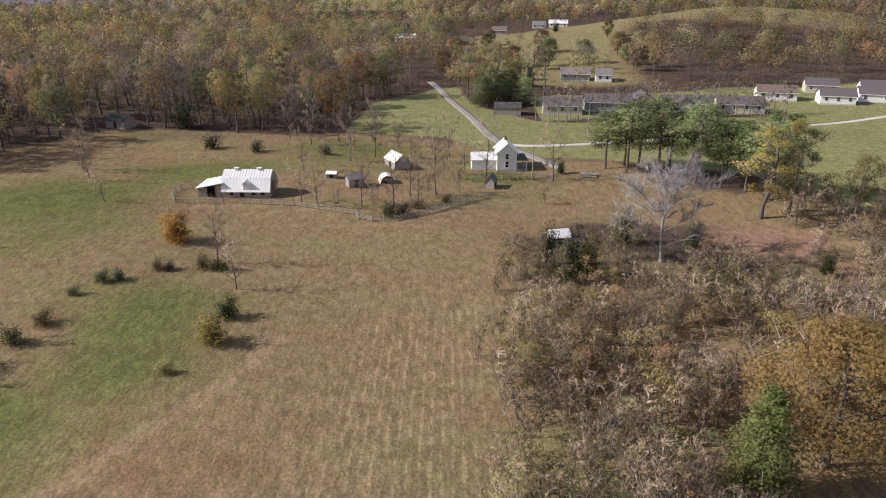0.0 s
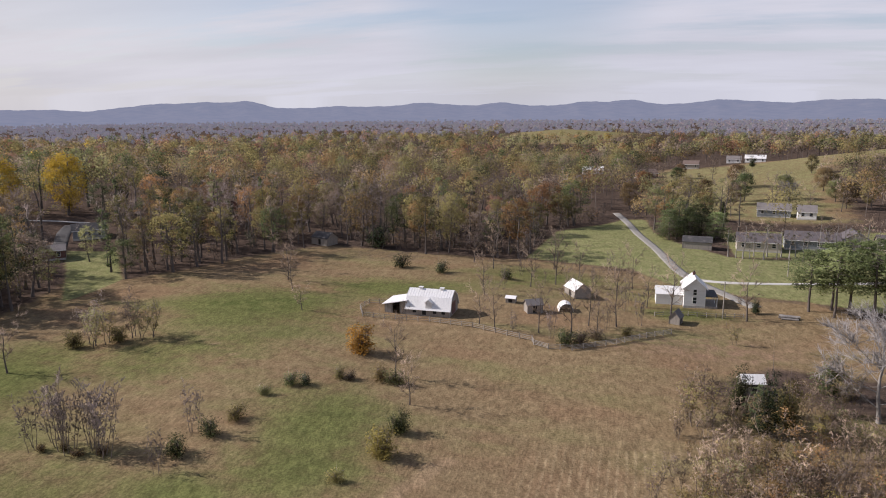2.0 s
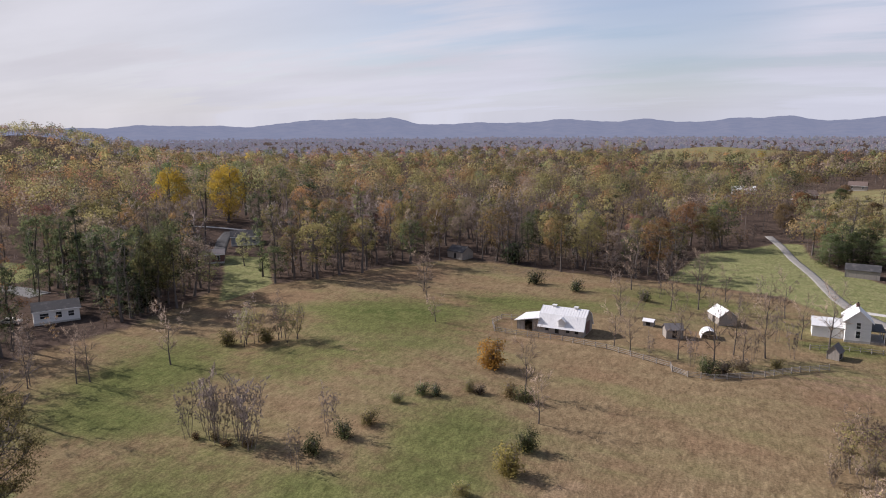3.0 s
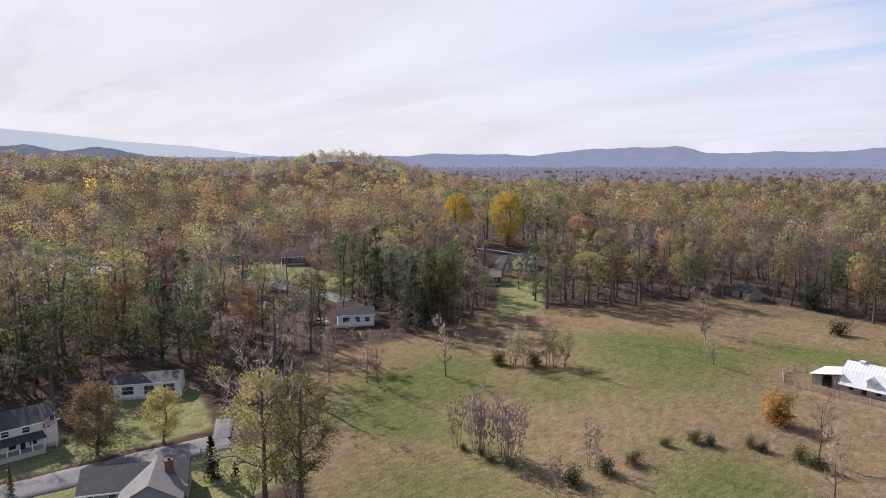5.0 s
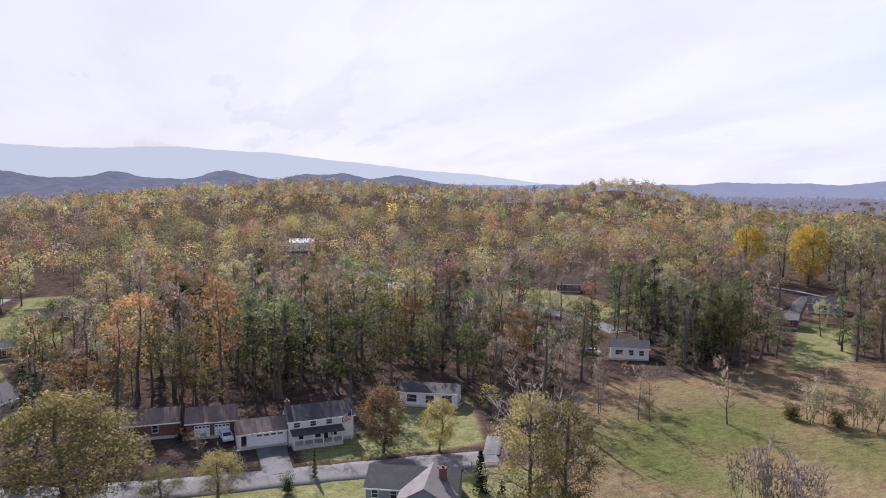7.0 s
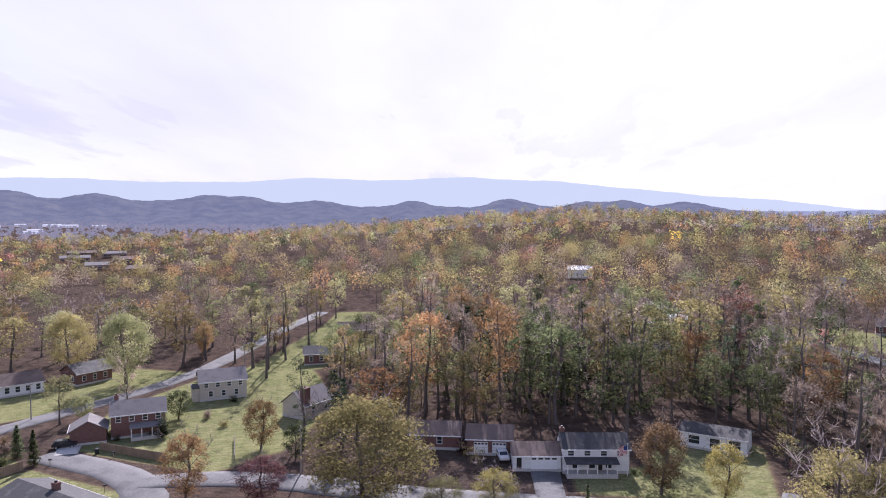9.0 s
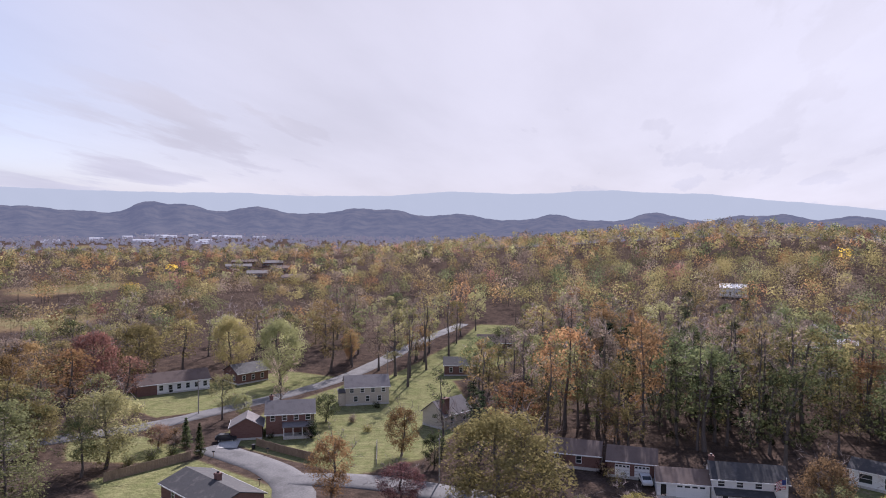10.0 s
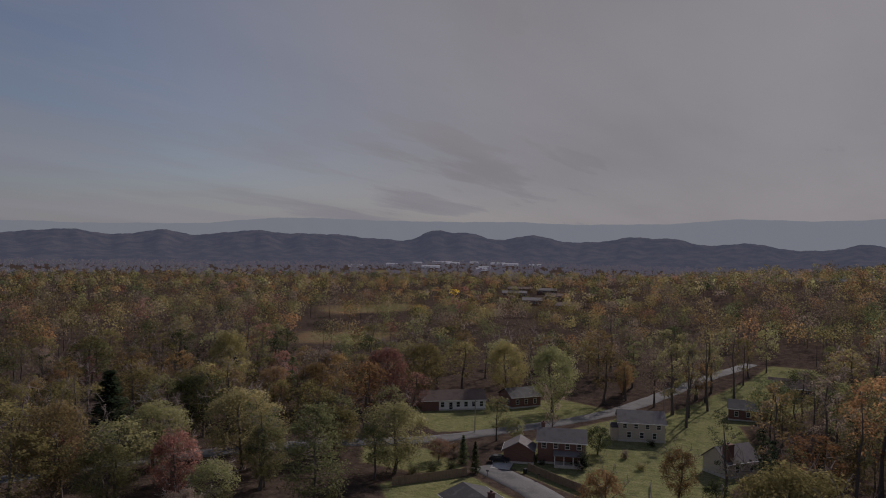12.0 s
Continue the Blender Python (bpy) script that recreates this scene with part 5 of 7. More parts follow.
# street of houses
col = house("white two-storey colonial with dark mottled shingle roof", -124.4, 21.2, 92, 11.6, 6.6, 4.1, 5.8, WHITE_PAINT, SHINGLE_DARK, front=row(4, -4.4, 4.2, 3.35, 1.0, 0.9) + row(3, -3.6, 2.2, 1.3, 1.0, 1.2), left=[(0, 3.3, 0.9, 0.9)], right=[(-1.5, 3.3, 0.9, 0.9), (1.5, 1.4, 0.9, 1.0)], chimney=(-5.4, 0.6, 0.8, 6.7), doors=[(0.6, 1.0, 2.2)])
porch(col, -5.4, 3.4, -5.4, -3.3, 2.5, SHINGLE_DARK, 6)
gar = house("white attached garage with brown shingle roof", -124.6, 11.0, 92, 8.4, 6.2, 2.5, 3.9, WHITE_PAINT, SHINGLE_BROWN, garages=[(1.2, 4.8, 2.2)], doors=[(-3.2, 0.9, 2.1)], name="garage", category="garage")
house("long garage building with rust-brown roof", -133.6, -7.4, 87, 9.6, 7.0, 2.5, 4.1, BRICK, SHINGLE_BROWN, front=row(2, -3.0, 1.0, 1.5), name="garage", category="garage")
house("double garage with rust-brown roof and white doors", -131.2, 3.0, 87, 8.4, 6.6, 2.7, 4.4, BRICK, SHINGLE_BROWN, garages=[(-1.6, 2.6, 2.1), (1.8, 2.6, 2.1)], name="garage", category="garage")
house("low white house with three wide dark windows", -135.4, 46.8, 61, 12.0, 6.4, 2.8, 3.9, WHITE_PAINT, SHINGLE_DARK, front=[(-3.4, 1.5, 2.0, 1.5), (0.4, 1.3, 1.8, 1.8), (3.9, 1.5, 2.1, 1.7)])
grey = house("grey-sided house with dark shingle roof near the lane", -94.2, 30.2, 62, 13.0, 7.4, 2.7, 4.5, GREY_SIDING, SHINGLE_DARK, front=row(4, -5.2, 3.0, 1.8, 0.9, 1.1), back=row(3, -4, 4, 1.8), left=[(0, 1.8, 0.9, 1.1)], chimney=(4.4, -2.2, 1.0, 5.6), wall_label="grey clapboard siding")
wing = part("wing_roof", slab_roof(8.6, 7.4, 2.7, 4.8, 0.35), SHINGLE_GREY, grey, "pale grey shingled wing roof")
wing.matrix_basis = pose(2.6, -3.6, 0.02, 0, 0, 90)
part("wing", gable_walls(8.4, 7.4, 2.7, 4.75), GREY_SIDING, grey).matrix_basis = pose(2.6, -3.6, 0, 0, 0, 90)
house("hip-sized dark-roofed bungalow below the street", -98.6, -63.0, 62, 16.0, 9.0, 2.5, 3.9, BRICK, SHINGLE_DARK, back=row(3, -4, 4, 1.6), front=row(3, -4, 4, 1.6), chimney=(0.6, 0.8, 0.9, 4.9))
ranch = house("long ranch house, white front, brown-grey shingle roof", -170.0, -121.0, 137, 19.0, 7.6, 2.8, 5.0, WHITE_PAINT, SHINGLE_BROWN, front=row(6, -3.5, 8.2, 1.5, 1.0, 1.4), doors=[(-1.0, 1.0, 2.1)], chimney=(-4.4, 1.0, 0.9, 5.8), right=[(0, 1.5, 1, 1.2)])
part("brick_wing", boxes((-9.6, -4.6, -3.9, 3.9, -0.6, 2.75)), BRICK, ranch, "red brick end wing")
house("brick house in the shade of big trees", -186.0, -107.0, 150, 10.0, 8.0, 3.0, 5.0, BRICK, SHINGLE_DARK, front=row(3, -3, 3, 1.5), left=row(2, -2, 2, 1.5))
two = house("two-storey brick house with grey shingle roof", -142.6, -71.0, 116, 10.4, 7.4, 4.6, 6.6, BRICK, SHINGLE_GREY, front=row(4, -3.8, 3.8, 3.7, 0.9, 1.1), left=[(0.5, 3.4, 0.9, 1.1)], chimney=(-4.2, 1.4, 0.8, 7.6))
porch(two, -1.5, 4.6, -6.4, -3.7, 2.6, SHINGLE_GREY, 4)
house("low brick garage wing with white door", -136.6, -78.4, 26, 6.0, 6.6, 2.6, 4.4, BRICK, SHINGLE_GREY, garages=[(0.0, 3.6, 2.1)], name="garage", category="garage")
split = house("tan split-level house with shade-mottled grey roof", -169.6, -63.0, 116, 11.0, 8.0, 4.3, 6.4, TAN_SIDING, SHINGLE_GREY, front=row(4, -4, 4, 3.4, 0.9, 1.0) + row(3, -3, 3, 1.3), left=[(1.0, 3.3, 0.9, 1.0)])
part("lean_roof", boxes((-7.4, -5.5, -3.8, 1.2, 2.8, 2.95)), SHINGLE_DARK, split, "dark lower side roof")
part("lean_wall", boxes((-7.2, -5.5, -3.6, 1.0, -0.6, 2.8)), TAN_SIDING, split)
house("pale gabled house with broad brick chimney", -156.0, -38.0, 150, 9.0, 7.0, 3.0, 5.6, TAN_SIDING, SHINGLE_GREY, front=row(2, -2, 2, 1.6), chimney=(-3.6, -2.6, 1.6, 6.8))
house("red-brown house under tall trees", -246.0, -42.0, 100, 13.0, 8.0, 3.2, 5.4, BRICK, SHINGLE_BROWN, front=row(4, -4.5, 4.5, 1.7))
house("dark brick house beyond the lawns", -206.0, -46.0, 104, 10.0, 7.0, 3.0, 4.8, BRICK, SHINGLE_DARK, front=row(3, -3, 3, 1.6))
house("white-roofed house deep in the woods", -262.0, 62.0, 76, 12.0, 8.0, 2.6, 4.0, WHITE_PAINT, WHITE_METAL, front=row(3, -4, 4, 1.5))
house("second white-roofed house in the woods", -268.0, 76.0, 80, 9.0, 7.0, 2.6, 3.9, WHITE_PAINT, WHITE_METAL, front=row(2, -2, 2, 1.5))
house("white house among trees with dark windows", -152.0, 107.5, 57, 9.6, 6.0, 3.0, 4.4, WHITE_PAINT, SHINGLE_DARK, front=[(-2.6, 1.7, 1.8, 1.2), (0.4, 1.7, 1.2, 1.3), (3.0, 1.7, 1.2, 1.2)])
house("small red house with pale grey roof", -163.0, 171.5, 40, 7.6, 5.0, 2.6, 3.8, BRICK, SHINGLE_GREY, front=row(2, -2, 2, 1.4))
house("brown house at the end of the woodland lane", -241.0, 141.0, 62, 9.0, 6.5, 2.8, 4.6, BRICK, SHINGLE_BROWN, front=row(3, -3, 3, 1.5))
house("white house glimpsed through the woods", -216.0, 60.0, 74, 8.0, 6.0, 2.8, 4.4, WHITE_PAINT, SHINGLE_GREY, front=row(2, -2, 2, 1.5))
house("grey house on the wooded slope", -170.0, 196.0, 42, 10.0, 6.0, 2.8, 4.6, GREY_SIDING, SHINGLE_DARK, front=row(3, -3, 3, 1.5))
house("white two-storey house on the wooded rise", -352.0, 178.0, 64, 9.0, 7.0, 5.4, 7.4, WHITE_PAINT, SHINGLE_GREY, front=row(3, -3, 3, 4.0) + row(3, -3, 3, 1.5))
house("white-roofed house far back in the woods", -410.0, 62.0, 80, 14.0, 8.0, 4.5, 6.5, WHITE_PAINT, WHITE_METAL, front=row(4, -5, 5, 1.6))
house("white cottage behind a dark conifer", -117.0, -197.0, 150, 8.0, 6.5, 5.0, 7.2, WHITE_PAINT, SHINGLE_DARK, front=row(2, -2, 2, 3.8) + row(2, -2, 2, 1.5))

# valley houses and sheds
shed("open dark pole barn below the evergreens", 28.0, 241.0, -8, 9.0, 6.0, 2.4, 3.8, GREY_WOOD, SHINGLE_DARK, False)
for x, y, turn, long, wall, roof, label in (
    (47, 243, -6, 13, TAN_SIDING, SHINGLE_MAUVE, "tan house with mauve-grey roof behind bare trees"),
    (64, 247, -8, 16, GREY_SIDING, SHINGLE_MAUVE, "long mauve-roofed house along the field"),
    (78, 252, 84, 10, TAN_SIDING, SHINGLE_MAUVE, "pale gabled house facing the field"),
    (92, 247, -10, 17, TAN_SIDING, SHINGLE_MAUVE, "broad mauve-roofed suburban house"),
    (89, 240.5, 80, 6, TAN_SIDING, SHINGLE_MAUVE, "pale gable-ended wing by the field"),
    (112, 249, -12, 16, TAN_SIDING, SHINGLE_MAUVE, "suburban house with wide mauve-grey roof"),
    (134, 268, -14, 14, WHITE_PAINT, SHINGLE_BROWN, "white house with brown roof"),
    (152, 258, -16, 12, WHITE_PAINT, SHINGLE_MAUVE, "white ranch house by the meadow"),
    (168, 261, -18, 11, WHITE_PAINT, SHINGLE_MAUVE, "white neighbouring ranch house"),
    (178, 276, -18, 12, WHITE_PAINT, SHINGLE_MAUVE, "white house in the second row"),
    (160, 284, -18, 12, TAN_SIDING, SHINGLE_MAUVE, "tan house in the second row"),
    (67.6, 322, -10, 13, GREY_SIDING, SHINGLE_GREY, "grey house at the foot of the hill"),
    (79.0, 316, -10, 7, WHITE_PAINT, SHINGLE_GREY, "white shed at the foot of the hill"),
    (102, 560, -12, 14, WHITE_PAINT, WHITE_METAL, "white house above the far meadow"),
    (51.5, 505, -10, 10, GREY_WOOD, SHINGLE_BROWN, "grey barn on the far slope"),
    (88, 566, -10, 10, WHITE_PAINT, SHINGLE_GREY, "white house above the far slope"),
    (20, 455, 20, 12, BRICK, SHINGLE_BROWN, "red-brown shed in the far meadow"),
    (-14, 500, 5, 14, WHITE_PAINT, WHITE_METAL, "white metal building by the far road"),
):
    house(label, x, y, turn, long, 8.0, 2.9, 5.2, wall, roof, front=row(max(2, int(long / 4)), -long / 2 + 2, long / 2 - 2, 1.8, 1.1, 1.3), left=[(0, 1.8, 1, 1.2)], right=[(0, 1.8, 1, 1.2)])
rng_town = random.Random(4)
for i in range(14):
    x, y = -1500 + rng_town.uniform(-260, 260), -1020 + rng_town.uniform(-260, 260)
    house("long flat-looking commercial building, pale roof", x, y, 125 + rng_town.uniform(-15, 15), rng_town.uniform(22, 44), 18, 5.2, 6.2, TOWN_WALL, TOWN_ROOF, front=row(4, -9, 9, 1.9, 3, 1.6), name="commercial_building", category="building", stone=False)
for x, y, long, roof in ((-668, -385, 26, SHINGLE_BROWN), (-640, -338, 20, SHINGLE_GREY), (-596, -350, 24, SHINGLE_GREY), (-566, -290, 18, SHINGLE_BROWN), (-505, -280, 16, SHINGLE_GREY), (-480, -238, 14, SHINGLE_BROWN)):
    house("low brick school wing amid trees", x, y, 118, long, 12, 4, 5.8, BRICK, roof, front=row(6, -long * 0.4, long * 0.4, 2.0, 2, 1.6), name="school_building", category="building", stone=False)

# street details
fence("dark board fence behind the grey house", [(-100.2, 41.6), (-98.4, 48.0), (-94.0, 52.0)], 2.4, 1.3, 3, FENCE_WOOD)
fence("tan privacy fence beside the street", [(-131.0, -73.0), (-127.6, -65.0), (-124.2, -57.0)], 2.4, 1.6, 3, FENCE_WOOD, True)
fence("brown privacy fence along the back gardens", [(-104.0, -88.0), (-113.0, -84.0), (-119.5, -81.0)], 2.4, 1.7, 3, FENCE_WOOD, True)
fence("pale split-rail fence between lawns", [(-124.0, -44.0), (-130.0, -46.0), (-137.0, -48.5)], 2.2, 1.1, 3, FENCE_PALE)
car("dark parked car beside the garage door", -132.0, -80.8, 115, DARK_METAL)
car("white parked car before the double garage", -126.6, 5.2, 10, WHITE_PAINT)
car("light parked car on the woodland drive", -159.0, 101.0, 40, CONCRETE)
lane("driveway_paved", [(-110, 12.5), (-116, 12.5), (-121.2, 12.5)], 2.6, ASPHALT, "short grey asphalt driveway to the garage", 0.15)
lane("driveway_upper", [(-104.5, 47), (-108.5, 49.5), (-112, 51)], 1.5, ASPHALT, "grey driveway stub beside the yellow maple", 0.15)
lane("driveway_hill", [(-212, 208), (-206, 211.2), (-194, 213), (-182.2, 213)], 0.7, CONCRETE, "narrow pale driveway under the golden maples", 0.15)
lane("driveway_cabin", [(-188, 208), (-183.4, 199.5), (-176, 190), (-169, 181)], 2.2, ASPHALT_SHADED, "dark shaded driveway down to the cabin", 0.15)
lane("driveway_brick", [(-127.5, -78), (-131, -80.5), (-134.4, -80.8)], 2.2, CONCRETE, "pale concrete driveway before the garage", 0.15)


def mailbox(x, y, turn):
    root = new("mailbox")
    root.matrix_basis = Matrix.Translation(foot(x, y)) @ pose(0, 0, 0, 0, 0, turn)
    tagged(root, "dark roadside mailbox on a wooden post", "mailbox", "mailboxes")
    part("post", boxes((-0.06, 0.06, -0.06, 0.06, -0.4, 1.05)), FENCE_WOOD, root)
    part("box", extruded([(-0.12, 1.05), (0.12, 1.05), (0.12, 1.2), (0.08, 1.28), (-0.08, 1.28), (-0.12, 1.2)], -0.28, 0.28), DARK_METAL, root)


for x, y, turn in ((-126.5, -68.0, 20), (-122.0, -77.5, 25), (-113.2, 18.5, 0), (-108.6, -60.0, 30)):
    mailbox(x, y, turn)


def flagpole(x, y):
    root = new("flagpole")
    root.location = foot(x, y)
    tagged(root, "white flagpole with a striped flag hanging limp", "flagpole")
    bm = bmesh.new()
    bmesh.ops.create_cone(bm, cap_ends=True, segments=10, radius1=0.07, radius2=0.04, depth=5.8, matrix=Matrix.Translation((0, 0, 2.7)))
    part("pole", bm, TRIM, root)
    bm = bmesh.new()
    bmesh.ops.create_uvsphere(bm, u_segments=8, v_segments=6, radius=0.1, matrix=Matrix.Translation((0, 0, 5.65)))
    part("finial", bm, TRIM, root)
    red, blue = surface("flag_red", (0.45, 0.05, 0.06), 0.9), surface("flag_blue", (0.05, 0.07, 0.22), 0.9)
    for i in range(13):
        z = 5.4 - 0.115 * i
        bm = bmesh.new()
        cols = []
        for j in range(9):
            u = j / 8
            y_, fall = 0.14 * math.sin(u * 9), 0.55 * u * u
            cols.append([bm.verts.new((0.0 + 0.25 * y_ * 0.3, -0.06 - 1.5 * u, z - fall - d)) for d in (0, 0.115)])
            cols[-1][0].co.x += y_
            cols[-1][1].co.x += y_
        for a, b in zip(cols, cols[1:]):
            bm.faces.new((a[0], b[0], b[1], a[1]))
        part("flag_stripe", bm, red if i % 2 == 0 else TRIM, root)
    bm = bmesh.new()
    cols = []
    for j in range(5):
        u = j / 10
        cols.append([bm.verts.new((0.02 + 0.14 * math.sin(u * 9) * 1.1, -0.06 - 1.5 * u, z_ - 0.55 * u * u)) for z_ in (5.41, 4.6)])
    for a, b in zip(cols, cols[1:]):
        bm.faces.new((a[0], b[0], b[1], a[1]))
    part("flag_canton", bm, blue, root)


flagpole(-120.4, 26.6)


def utility_pole(x, y, high=8.5):
    root = new("utility_pole")
    root.location = foot(x, y)
    tagged(root, "weathered wooden utility pole with a crossarm", "pole", "utility poles")
    bm = bmesh.new()
    bmesh.ops.create_cone(bm, cap_ends=True, segments=10, radius1=0.14, radius2=0.1, depth=high + 0.6, matrix=Matrix.Translation((0, 0, high / 2 - 0.3)))
    part("pole", bm, GREY_WOOD, root)
    arm = part("crossarm", boxes((-0.9, 0.9, -0.06, 0.06, high - 0.7, high - 0.55)), GREY_WOOD, root)
    for u in (-0.8, 0.0, 0.8):
        bm = bmesh.new()
        bmesh.ops.create_cone(bm, cap_ends=True, segments=8, radius1=0.05, radius2=0.03, depth=0.16, matrix=Matrix.Translation((u, 0, high - 0.47)))
        part("insulator", bm, CONCRETE, arm)


for x, y in ((25.4, 163.0), (48.0, 205.0), (-117.6, -30.0), (-196.0, -66.0), (-148.0, -98.0)):
    utility_pole(x, y)


def log_pile(x, y, turn):
    root = new("log_pile")
    root.matrix_basis = Matrix.Translation(foot(x, y)) @ pose(0, 0, 0, 0, 0, turn)
    tagged(root, "pile of grey felled logs at the field's edge", "logs")
    rng = random.Random(3)
    for i, (v, z) in enumerate(((-0.7, 0.2), (-0.2, 0.22), (0.3, 0.2), (0.8, 0.2), (-0.45, 0.6), (0.05, 0.62), (0.55, 0.58))):
        bm = bmesh.new()
        bmesh.ops.create_cone(bm, cap_ends=True, segments=9, radius1=0.24, radius2=0.2, depth=rng.uniform(3.2, 4.4), matrix=Matrix.Translation((rng.uniform(-0.3, 0.3), v, z)) @ Matrix.Rotation(math.pi / 2, 4, "Y"))
        part("log", bm, BARK_PALE, root)


log_pile(39.6, 164.0, -10)


def trash_bin(x, y):
    root = new("wheeled_bin")
    root.location = foot(x, y)
    tagged(root, "dark plastic wheeled bin by the driveway", "bin", "wheeled bins")
    bm = extruded([(-0.25, 0.05), (0.25, 0.05), (0.3, 0.95), (-0.3, 0.95)], -0.3, 0.3)
    part("body", bm, DARK_METAL, root)
    part("lid", boxes((-0.33, 0.33, -0.34, 0.34, 0.95, 1.02), bevel=0.02), DARK_METAL, root)


for x, y in ((-123.5, 16.5), (-128.8, -72.5), (-127.4, 8.6)):
    trash_bin(x, y)


# ---- trees that stand out singly ----
def single(kind, x, y, scale, leaf, label, wide=1.0, name="tree", group=""):
    BIG[kind].stand(name, x, y, scale, (x * 12.9 + y * 7.3) % 6.28, leaf, label, group, wide, "shrub" if name == "shrub" else "tree")


